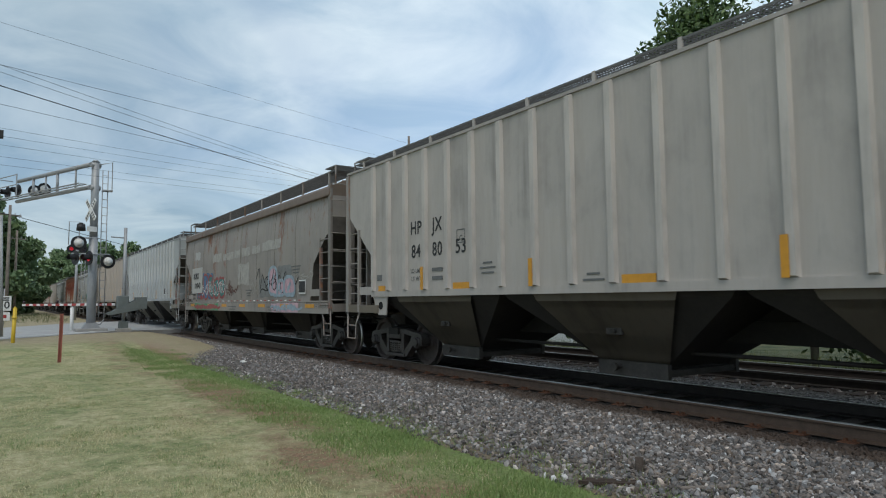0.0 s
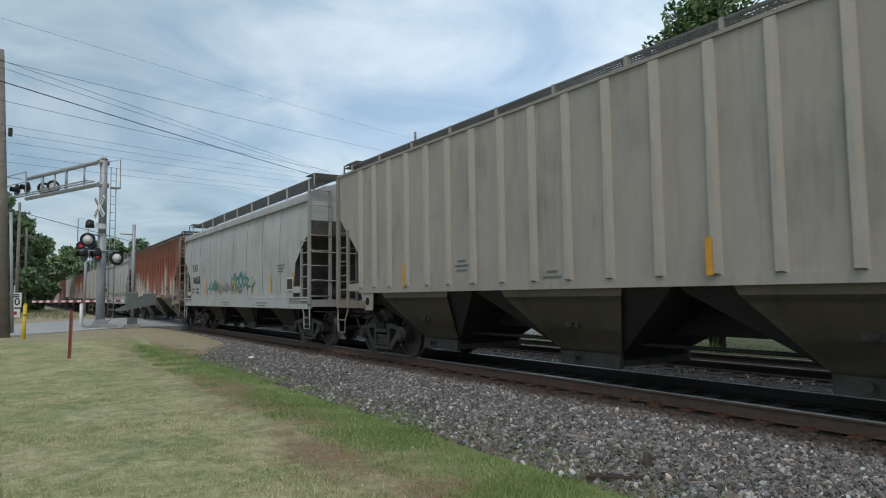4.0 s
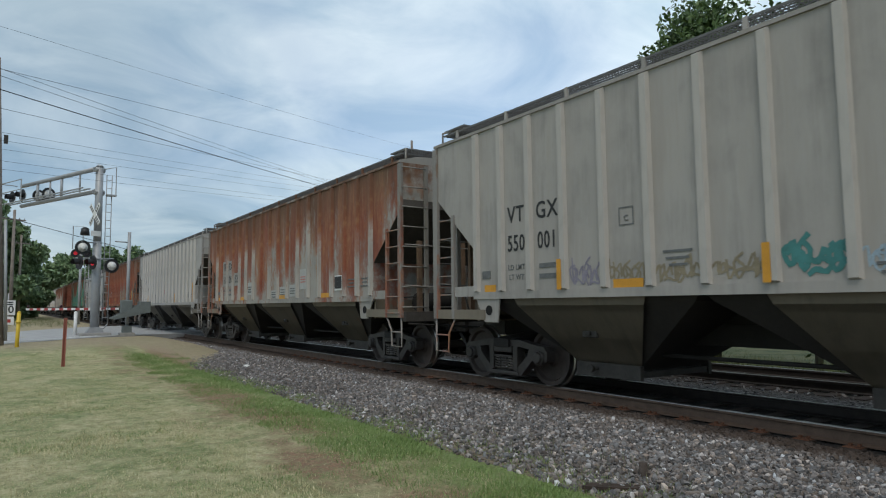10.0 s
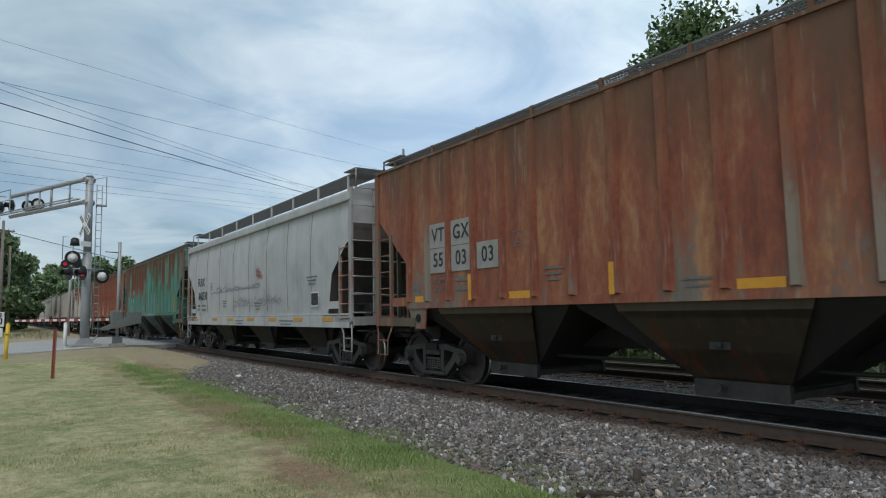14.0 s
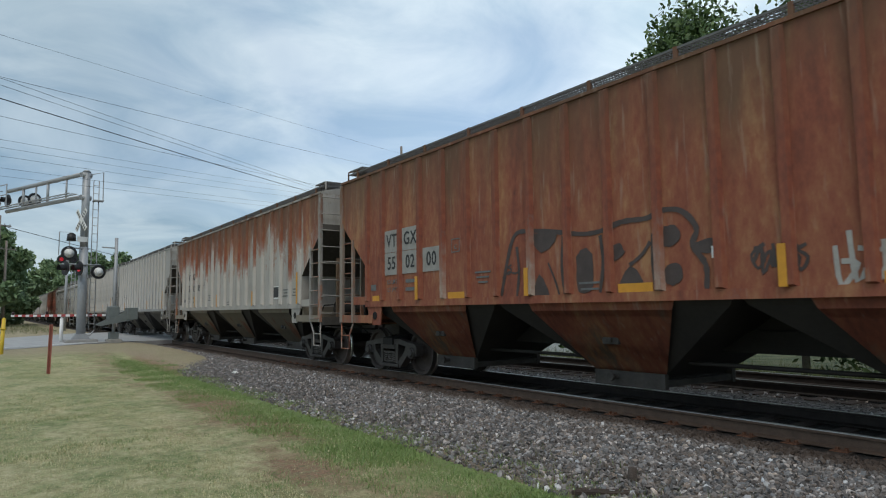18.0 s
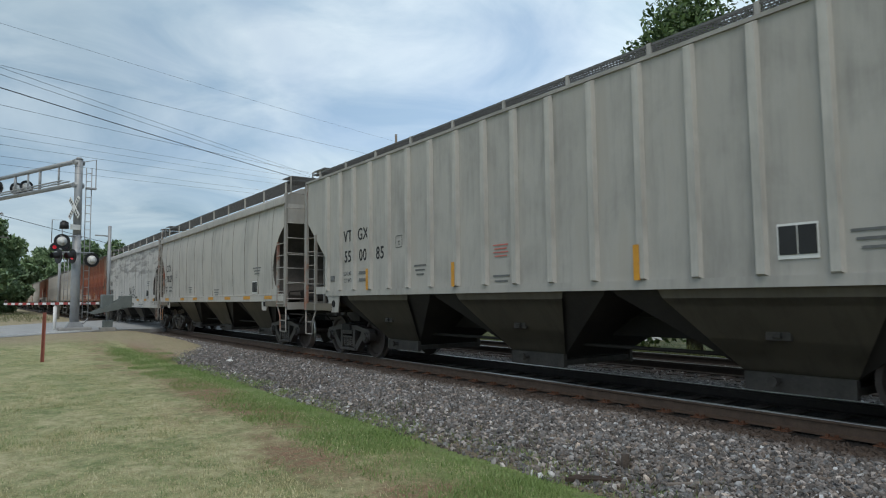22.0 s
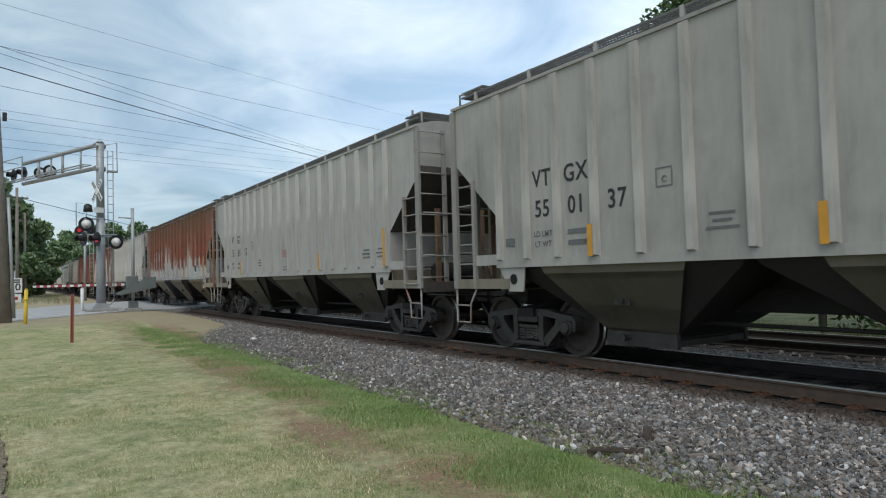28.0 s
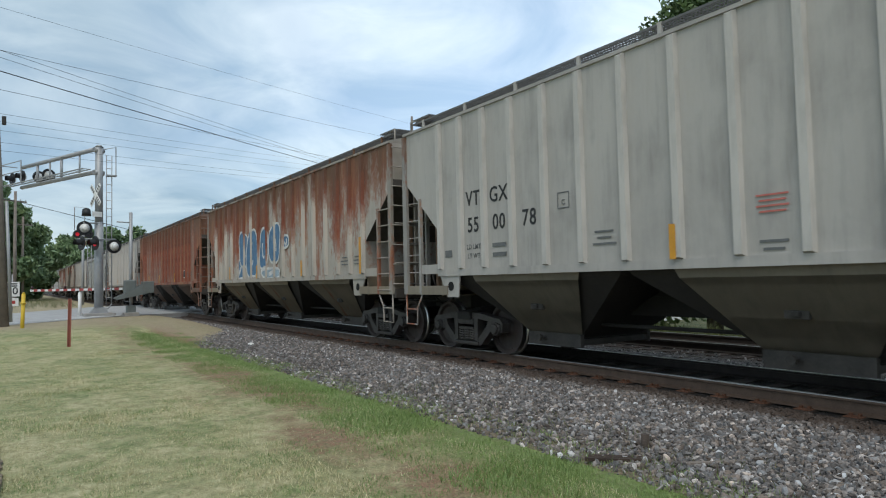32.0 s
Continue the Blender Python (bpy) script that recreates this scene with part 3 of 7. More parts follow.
def head_mesh(y0, y1):
    b = bmesh.new()
    prism(b, [(-0.034, -0.008), (0.034, -0.008), (0.03, 0.0), (-0.03, 0.0)], 1, y0, y1)
    return mesh_of(b, "rail_head", RAILTOP)


RAIL, DARKRAIL, HEAD = rail_mesh(-120, 900, RAILM), rail_mesh(-120, 900, RAILDARK), head_mesh(-120, 900)
bm = bmesh.new()
box(bm, -1.3, 1.3, -0.11, 0.11, -0.36, -0.176, 0.012)
SLEEPER = mesh_of(bm, "sleeper", TIEM)
bm = bmesh.new()
box(bm, -0.19, 0.19, -0.09, 0.09, -0.176, -0.168)
for sx in (-0.1, 0.1):
    box(bm, sx - 0.02, sx + 0.02, -0.06, -0.03, -0.168, -0.14)
    box(bm, sx - 0.02, sx + 0.02, 0.03, 0.06, -0.168, -0.14)
TIEPLATE = mesh_of(bm, "tie_plate", PLATEM)

tracks = []
for cx, nm in ((TRACK, "busy track with shiny rail heads under the passing train"), (TRACK2, "second track with rusty rails beyond the train")):
    tr = thing("railway_track", nm, "railway track", pose(cx, 0, 0), "railway tracks", "structure")
    for s in (-1, 1):
        # the near rail is brown, the other three use the darker steel
        near = s < 0 and cx == TRACK
        r = part("rail", RAIL if near else DARKRAIL, None, tr, "brown rusty steel rail" if near else "dark steel rail", pose(s * 0.753, 0, 0))
        part("rail_head", HEAD, None, r, "worn bright running surface")
    tracks.append(tr)


# ---- hopper cars ----
TC, WB, WR = 12.85, 1.86, 0.472            # truck centres, wheelbase, wheel radius
SILL, EAVE = 1.48, 4.37


def wheelset_mesh():
    b = bmesh.new()
    for s in (-1, 1):
        prof = [(0.60, 0.10), (0.66, 0.12), (0.69, 0.36), (0.685, 0.497), (0.72, 0.497), (0.735, WR), (0.83, WR - 0.006), (0.83, 0.40),
                (0.775, 0.37), (0.765, 0.16), (0.80, 0.12), (0.86, 0.10)]
        lathe(b, [(s * h, r) for h, r in prof], seg=36)
    tube(b, (-0.86, 0, 0), (0.86, 0, 0), 0.085, seg=12)
    for s in (-1, 1):
        tube(b, (s * 0.86, 0, 0), (s * 1.06, 0, 0), 0.095, seg=14)
        for k in range(3):
            a = k * math.tau / 3
            tube(b, (s * 1.06, 0.05 * math.cos(a), 0.05 * math.sin(a)), (s * 1.085, 0.05 * math.cos(a), 0.05 * math.sin(a)), 0.016, seg=6)
    bmesh.ops.recalc_face_normals(b, faces=b.faces)
    for fc in b.faces:
        c = fc.calc_center_median()
        rad = math.hypot(c.y, c.z)
        if 0.44 < rad and 0.68 < abs(c.x) < 0.84:
            fc.material_index = 1
    me = bpy.data.meshes.new("wheelset")
    b.to_mesh(me)
    b.free()
    me.materials.append(WHEELM)
    me.materials.append(TREAD)
    return me


def side_frame_mesh():
    """Cast side frame of a three-piece truck: arched top chord, slim diagonals, open windows, pedestal jaws over the bearings."""
    b = bmesh.new()
    h = WB / 2
    x0, x1 = -0.085, 0.085

    def bar(pts, wide=1.0):
        prism(b, pts, 0, x0 * wide, x1 * wide)
    bar([(-h - 0.19, 0.56), (-h - 0.12, 0.655), (-h + 0.16, 0.685), (-0.45, 0.745), (0.45, 0.745), (h - 0.16, 0.685), (h + 0.12, 0.655), (h + 0.19, 0.56),
         (h + 0.06, 0.575), (h - 0.12, 0.585), (0.40, 0.635), (-0.40, 0.635), (-h + 0.12, 0.585), (-h - 0.06, 0.575)])
    for s in (-1, 1):
        # diagonal from the pedestal down to the spring seat
        bar([(s * (h - 0.25), 0.61), (s * (h - 0.10), 0.59), (s * (h - 0.13), 0.46), (s * 0.46, 0.145), (s * 0.30, 0.145), (s * 0.37, 0.27), (s * (h - 0.29), 0.50)], 0.95)
        # bolster guide column
        bar([(s * 0.27, 0.65), (s * 0.385, 0.65), (s * 0.375, 0.22), (s * 0.275, 0.22)], 1.05)
        # jaws on both sides of the bearing
        bar([(s * (h + 0.19), 0.58), (s * (h + 0.12), 0.58), (s * (h + 0.13), 0.40), (s * (h + 0.18), 0.42)])
        bar([(s * (h - 0.12), 0.60), (s * (h - 0.19), 0.58), (s * (h - 0.17), 0.42), (s * (h - 0.125), 0.40)])
        tube(b, (-0.125, s * h, WR), (-0.02, s * h, WR), 0.118, 0.128, seg=18)
        tube(b, (-0.155, s * h, WR), (-0.125, s * h, WR), 0.075, 0.105, seg=14)
        box(b, x0, x1, s * h - 0.10, s * h + 0.10, 0.575, 0.615)
    box(b, x0 * 1.25, x1 * 1.25, -0.40, 0.40, 0.135, 0.205, 0.015)
    box(b, x0 * 1.2, x0 * 0.4, -0.25, 0.25, 0.52, 0.635, 0.02)
    box(b, x0 * 1.1, x0 * 0.7, -0.24, 0.24, 0.44, 0.475)
    return mesh_of(b, "side_frame", TRUCK)


def coil_mesh():
    """Nested coils in a row, wound as one wire."""
    b = bmesh.new()
    pts = []
    for j, cy in enumerate((-0.19, 0.0, 0.19)):
        turns = [k / 8 for k in range(8 * 5 + 1)]
        if j % 2:
            turns = turns[::-1]
        for f in turns:
            pts.append((0.065 * math.sin(f * math.tau), cy * 0.92 + 0.08 * math.cos(f * math.tau), 0.225 + 0.045 * f))
    pipe(b, pts, 0.018, 5)
    return mesh_of(b, "coil_spring", SPRING)


def bolster_mesh():
    b = bmesh.new()
    prism(b, [(-1.12, 0.62), (-0.3, 0.46), (0.3, 0.46), (1.12, 0.62), (1.12, 0.76), (0.3, 0.86), (-0.3, 0.86), (-1.12, 0.76)], 1, -0.2, 0.2)
    for s in (-1, 1):
        box(b, -0.9, 0.9, s * 0.36 - 0.05, s * 0.36 + 0.05, 0.40, 0.5, 0.01)
        box(b, -0.8, -0.66, s * 0.44 - 0.03, s * 0.44 + 0.03, 0.3, 0.6)
        box(b, 0.66, 0.8, s * 0.44 - 0.03, s * 0.44 + 0.03, 0.3, 0.6)
    return mesh_of(b, "truck", UNDER)


WHEELSET, SIDEFRAME, SPRINGS, BOLSTER = wheelset_mesh(), side_frame_mesh(), coil_mesh(), bolster_mesh()


def add_trucks(car):
    for s in (-1, 1):
        tr = part("truck", BOLSTER, None, car, "dark cast steel freight truck", pose(0, s * TC / 2, 0))
        for sx in (-1, 1):
            part("side_frame", SIDEFRAME, None, tr, "", pose(sx * 0.98, 0, 0, 0, 0, 0 if sx < 0 else 180))
            part("coil_spring", SPRINGS, None, tr, "coil springs in the side frame", pose(sx * 1.0, 0, 0))
        for sy in (-1, 1):
            part("wheelset", WHEELSET, None, tr, "steel wheels with bright treads on their axle", pose(0, sy * WB / 2, WR))


def shell(prof, y_of, stations=2, dark_band=None):
    """Body drawn along y between the two ends; y_of(z) tells how far each height reaches. prof: the near half's (x, z), sill to ridge."""
    b = bmesh.new()
    full = [(-x, z) for x, z in prof] + [(x, z) for x, z in prof[::-1] if x > 1e-6]
    rows = []
    for x, z in full:
        e = y_of(z)
        rows.append([b.verts.new((x, -e + 2 * e * k / stations, z)) for k in range(stations + 1)])
    for r0, r1 in zip(rows, rows[1:]):
        for k in range(stations):
            b.faces.new((r0[k], r0[k + 1], r1[k + 1], r1[k]))
    n = len(full)
    for end in (0, stations):
        for i in range(n // 2):
            j = n - 1 - i
            if i + 1 < j - 1:
                fc = b.faces.new((rows[i][end], rows[i + 1][end], rows[j - 1][end], rows[j][end]))
                # end faces between these two heights take the darker second material
                if dark_band and dark_band[0] < fc.calc_center_median().z < dark_band[1]:
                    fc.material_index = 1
            elif i + 1 == j - 1:
                b.faces.new((rows[i][end], rows[i + 1][end], rows[j][end]))
    b.faces.new([r[0] for r in (rows[0], rows[-1])] + [r[stations] for r in (rows[-1], rows[0])])
    return b


CUT_TOP, CUT_LOW, CUT_IN = 3.42, 2.31, 1.25


def rib_reach(z):
    if z >= CUT_TOP:
        return LEN / 2
    if z <= CUT_LOW:
        return LEN / 2 - CUT_IN
    return LEN / 2 - CUT_IN * (CUT_TOP - z) / (CUT_TOP - CUT_LOW)


def inward(z, table):
    for (z0, d0), (z1, d1) in zip(table, table[1:]):
        if z0 >= z >= z1:
            return LEN / 2 - d0 - (d1 - d0) * (z0 - z) / (z0 - z1)
    return LEN / 2 - (table[0][1] if z > table[0][0] else table[-1][1])


def round_reach(z):
    """The rounded end opening of the smooth-sided car."""
    return inward(z, [(3.5, 0), (3.34, 0.26), (3.17, 0.46), (2.9, 0.70), (2.61, 0.88), (2.3, 0.96), (2.04, 0.94), (1.8, 0.82), (1.6, 0.66), (1.5, 0.55)])


def angular_reach(z):
    return inward(z, [(3.08, 0), (3.05, 0.2), (2.36, 1.06), (1.5, 1.30)])


def hopper_mesh(wide, inset=0.0):
    b = bmesh.new()
    ring = []
    for hx, hy, z in ((1.52 - inset, wide, SILL + 0.02), (1.46 - inset, wide - 0.1, SILL - 0.1), (0.72, 0.52, 0.40), (0.72, 0.52, 0.33)):
        ring.append([b.verts.new(p) for p in ((-hx, -hy, z), (hx, -hy, z), (hx, hy, z), (-hx, hy, z))])
    for r0, r1 in zip(ring, ring[1:]):
        for k in range(4):
            b.faces.new((r0[k], r0[(k + 1) % 4], r1[(k + 1) % 4], r1[k]))
    b.faces.new(ring[0])
    b.faces.new(ring[-1][::-1])
    return b


def gate_mesh():
    b = bmesh.new()
    box(b, -0.80, 0.80, -0.60, 0.60, 0.28, 0.37, 0.01)
    for s in (-1, 1):
        box(b, s * 0.80 - 0.04, s * 0.80 + 0.04, -0.62, 0.62, 0.25, 0.46)
    tube(b, (-0.95, 0.2, 0.38), (0.95, 0.2, 0.38), 0.035, seg=8)
    tube(b, (-1.0, 0.2, 0.38), (-0.95, 0.2, 0.38), 0.06, seg=8)
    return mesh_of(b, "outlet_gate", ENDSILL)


GATE = gate_mesh()


def rung_mesh(w):
    b = bmesh.new()
    tube(b, (0, 0, 0), (0, w, 0), 0.014, seg=6)
    return mesh_of(b, "rung", STEEL)


RUNG = rung_mesh(0.56)


def ladder(car, at, z0, z1, z2, count, turn, painted):
    """Two stiles and their rungs; the second stile reaches z2."""
    b = bmesh.new()
    box(b, -0.03, 0.03, -0.085, 0.06, z0, z1)
    box(b, -0.03, 0.03, 0.56 - 0.04, 0.56 + 0.04, z0, z2)
    lad = part("ladder", b, STEEL, car, "painted steel ladder", Matrix.Translation(at) @ pose(0, 0, 0, 0, 0, turn))
    painted.append(lad)
    top = min(z1, z2)
    for k in range(count):
        painted.append(part("rung", RUNG, None, lad, "", pose(-0.035, 0, z0 + 0.09 + (top - z0 - 0.15) * k / (count - 1))))
    return lad


GEAR = ("ladder", "rung", "end_post", "end_platform", "stirrup_step", "hand_brake", "end_handrail", "grab_rail")


def end_gear(car, s, painted, deck=1.22):
    """All that stands on one end of the car; s is -1 at the leading end, 1 at the trailing end."""
    e = LEN / 2
    b = bmesh.new()
    box(b, -1.5, 1.5, min(s * (e - 1.3), s * (e + 0.05)), max(s * (e - 1.3), s * (e + 0.05)), deck - 0.12, deck - 0.05)
    box(b, -1.55, 1.55, min(s * e, s * (e + 0.1)), max(s * e, s * (e + 0.1)), deck - 0.2, deck)
    pl = part("end_platform", b, ENDSILL, car, "end sill and walkway over the coupler")
    if deck > 1.25:
        painted.append(pl)
    for sx in (-1, 1):
        b = bmesh.new()
        y0, y1 = s * (e - 0.05), s * (e - 1.55)
        box(b, min(sx * 1.52, sx * 1.6), max(sx * 1.52, sx * 1.6), min(y0, y1), max(y0, y1), deck - 0.12, deck + 0.05)
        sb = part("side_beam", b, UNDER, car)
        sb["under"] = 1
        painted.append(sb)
        b = bmesh.new()
        box(b, min(sx * 1.55, sx * 1.585), max(sx * 1.55, sx * 1.585), min(s * (e - 0.62), s * (e - 1.3)), max(s * (e - 0.62), s * (e - 1.3)), 1.50, 1.68)
        painted.append(part("tag_board", b, WHITEP, car, "pale steel tag board"))
        b = bmesh.new()
        # jacking pad with its round hole at the body bolster
        yc = s * (e - 1.58)
        ring = 14
        outer = [(-0.30, SILL), (0.36, SILL), (0.30, 1.06), (-0.05, 1.06)]
        prism(b, [(yc - s * p, z) for p, z in outer], 0, min(sx * 1.555, sx * 1.58), max(sx * 1.555, sx * 1.58))
        pad = part("jacking_pad", b, UNDER, car, "plate with a round lifting hole")
        painted.append(pad)
        b = bmesh.new()
        # a black disc on the plate, painted as the dark inside the hole
        tube(b, (sx * 1.57, yc - s * 0.08, 1.26), (sx * 1.592, yc - s * 0.08, 1.26), 0.085, seg=ring)
        part("lifting_hole", b, HOLE, pad, "black disc painted as a round hole")
        b = bmesh.new()
        yy = s * (e - 0.02)
        pipe(b, [(sx * 1.57, yy - s * 0.62, deck - 0.1), (sx * 1.57, yy - s * 0.42, deck - 0.38), (sx * 1.57, yy - s * 0.40, 0.50),
                 (sx * 1.57, yy + s * 0.02, 0.50), (sx * 1.57, yy, deck - 0.1)], 0.02)
        pipe(b, [(sx * 1.57, yy - s * 0.42, 0.80), (sx * 1.57, yy, 0.80)], 0.016)
        painted.append(part("stirrup_step", b, STEEL, car, "bent steel stirrup step"))
        # ladders on the side and on the end
        if sx < 0:
            turn_side, turn_end = (0, 270) if s < 0 else (180, 270)
        else:
            turn_side, turn_end = (0, 90) if s < 0 else (180, 90)
        ladder(car, (sx * 1.575, s * (e - 0.05), 0), deck - 0.12, EAVE - 0.02, 3.0, 6, turn_side, painted)
        b = bmesh.new()
        x0 = sx * 1.57
        x1 = sx * 1.0
        box(b, min(x1 - 0.04, x1 + 0.04), max(x1 - 0.04, x1 + 0.04), s * (e + 0.06) - 0.03, s * (e + 0.06) + 0.03, deck - 0.1, EAVE - 0.05)
        lad = part("ladder", b, STEEL, car, "painted steel ladder")
        painted.append(lad)
        for k in range(8 if sx < 0 else 0):
            b2 = bmesh.new()
            z = deck + 0.1 + k * 0.42
            pipe(b2, [(x0, s * e, z), (x0, s * (e + 0.09), z), (x1, s * (e + 0.09), z - 0.01)], 0.014)
            painted.append(part("rung", b2, STEEL, lad))
    b = bmesh.new()
    box(b, -0.22, 0.22, min(s * (e - 0.4), s * (e + 0.35)), max(s * (e - 0.4), s * (e + 0.35)), 0.78, 1.06, 0.02)
    box(b, -0.12, 0.12, min(s * (e + 0.3), s * (e + 0.66)), max(s * (e + 0.3), s * (e + 0.66)), 0.74, 1.02, 0.03)
    part("coupler", b, TRUCK, car, "cast steel knuckle coupler")
    b = bmesh.new()
    pts = [(-0.3, s * (e + 0.3), 0.75), (-0.28, s * (e + 0.5), 0.5), (-0.22, s * (e + 0.68), 0.42)]
    pipe(b, pts, 0.028, 8)
    part("air_hose", b, BLACKP, car, "black rubber air hose")
    b = bmesh.new()
    pipe(b, [(-1.55, s * (e + 0.1), deck + 0.55), (-0.6, s * (e + 0.13), deck + 0.5), (1.55, s * (e + 0.1), deck + 0.55)], 0.013)
    pipe(b, [(-1.55, s * (e + 0.1), 2.62), (1.55, s * (e + 0.1), 2.55)], 0.013)
    painted.append(part("end_handrail", b, STEEL, car))
    for sx in ((-0.95, 0.2) if deck < 1.25 else (0.6,)):
        b = bmesh.new()
        box(b, sx - 0.05, sx + 0.05, s * (e - 0.30) - 0.04, s * (e - 0.30) + 0.04, deck - 0.05, 2.75)
        part("end_post", b, POSTM, car, "rust-streaked steel post")
    b = bmesh.new()
    pipe(b, [(-1.3, s * (e - 0.7), deck + 0.02), (-1.25, s * (e - 0.5), deck + 0.3), (-0.6, s * (e - 0.45), deck + 0.34), (-0.5, s * (e - 0.2), deck - 0.1), (-0.35, s * (e + 0.2), 0.8)], 0.02)
    part("air_pipe", b, UNDER, car, "bent brake air pipe")
    b = bmesh.new()
    pipe(b, [(-1.5, s * (e + 0.12), 0.98), (-0.4, s * (e + 0.16), 0.9), (-0.1, s * (e + 0.5), 0.86)], 0.016)
    part("uncoupling_lever", b, UNDER, car, "thin uncoupling lever")
    if s > 0:
        b = bmesh.new()
        tube(b, (0.25, s * (e - 0.02), 2.1), (0.25, s * (e + 0.06), 2.1), 0.28, seg=20)
        box(b, 0.05, 0.45, e - 0.35, e - 0.02, 1.8, 2.35, 0.03)
        painted.append(part("hand_brake", b, UNDER, car, "hand brake wheel and gear box"))
    else:
        b = bmesh.new()
        tube(b, (-0.9, -e + 0.5, 1.42), (0.1, -e + 0.5, 1.42), 0.2, seg=16)
        tube(b, (-0.5, -e + 0.95, 1.38), (0.5, -e + 0.95, 1.38), 0.15, seg=14)
        part("brake_cylinder", b, UNDER, car, "air brake cylinder and reservoir")


def grating(x0, x1, y0, y1, z, cell=0.055):
    """An open walkway: one lattice of bars."""
    b = bmesh.new()
    def slat(xa, xb, ya, yb, za, zb):
        v = [b.verts.new(q) for q in ((xa, ya, za), (xb, ya, za), (xb, yb, za), (xa, yb, za), (xa, ya, zb), (xb, ya, zb), (xb, yb, zb), (xa, yb, zb))]
        for q in ((3, 2, 1, 0), (4, 5, 6, 7), (0, 1, 5, 4), (1, 2, 6, 5), (2, 3, 7, 6), (3, 0, 4, 7)):
            b.faces.new([v[i] for i in q])
    if x1 - x0 > y1 - y0:
        n = int((x1 - x0) / cell)
        for k in range(n + 1):
            x = x0 + (x1 - x0) * k / n
            slat(x - 0.003, x + 0.003, y0, y1, z - 0.012, z + 0.012)
    else:
        n = int((y1 - y0) / cell)
        for k in range(n + 1):
            y = y0 + (y1 - y0) * k / n
            slat(x0, x1, y - 0.003, y + 0.003, z - 0.010, z + 0.010)
    m = 7
    for k in range(m + 1):
        if x1 - x0 > y1 - y0:
            y = y0 + (y1 - y0) * k / m
            slat(x0, x1, y - 0.003, y + 0.003, z - 0.012, z + 0.012)
        else:
            x = x0 + (x1 - x0) * k / m
            slat(x - 0.003, x + 0.003, y0, y1, z - 0.010, z + 0.010)
    for x in (x0, x1):
        slat(x - 0.008, x + 0.008, y0, y1, z - 0.018, z + 0.014)
    return b


def roof_walk(car, painted, z, xs, drop, posts=11):
    for sx in (-1, 1):
        x0, x1 = sorted((sx * xs[0], sx * xs[1]))
        b = grating(x0, x1, -LEN / 2 + 0.15, LEN / 2 - 0.15, z)
        rb = part("running_board", b, GRATE, car, "open steel grating along the roof")
        lot = posts if sx < 0 else 2
        for k in range(lot):
            y = -LEN / 2 + 0.6 + k * (LEN - 1.2) / (lot - 1)
            b2 = bmesh.new()
            box(b2, sx * xs[1] - 0.018, sx * xs[1] + 0.018, y - 0.03, y + 0.03, z - drop, z + 0.02)
            painted.append(part("bracket", b2, STEEL, rb))
    for s in (-1, 1):
        y0, y1 = sorted((s * (LEN / 2 - 0.75), s * (LEN / 2 - 0.1)))
        b = grating(-1.40, 1.40, y0, y1, z + 0.10)
        part("end_walk", b, GRATE, car, "crosswise roof grating")
        yy = s * (LEN / 2 - 0.06)
        for sx in (-1, 1):
            b = bmesh.new()
            pipe(b, [(sx * 1.42, yy, EAVE - 0.1), (sx * 1.42, yy, z + 0.08), (sx * 1.25, s * (LEN / 2 - 0.7), z + 0.1),
                     (sx * 0.7, s * (LEN / 2 - 0.7), z + 0.1)], 0.022)
            painted.append(part("grab_rail", b, STEEL, car))


def roof_hatches(car, painted, z):
    b = bmesh.new()
    box(b, -0.36, 0.36, -LEN / 2 + 0.9, LEN / 2 - 0.9, z - 0.14, z, 0.04)
    hat = part("hatch_trough", b, STEEL, car, "long roof hatch")
    painted.append(hat)
    for k in range(5):
        b = bmesh.new()
        y = -LEN / 2 + 1.8 + k * (LEN - 3.6) / 4
        box(b, -0.42, 0.42, y - 0.03, y + 0.03, z - 0.1, z + 0.03)
        painted.append(part("hatch_bar", b, STEEL, hat))


def centre_sill(car):
    b = bmesh.new()
    box(b, -0.2, 0.2, -LEN / 2, LEN / 2, 0.76, 1.05)
    box(b, -0.14, 0.14, -LEN / 2 + 1.7, LEN / 2 - 1.7, 1.05, SILL + 0.02)
    pipe(b, [(-0.6, -LEN / 2 + 1.0, 0.62), (-0.6, LEN / 2 - 1.0, 0.62)], 0.03)
    part("centre_sill", b, UNDER, car, "dark centre beam and brake pipe")


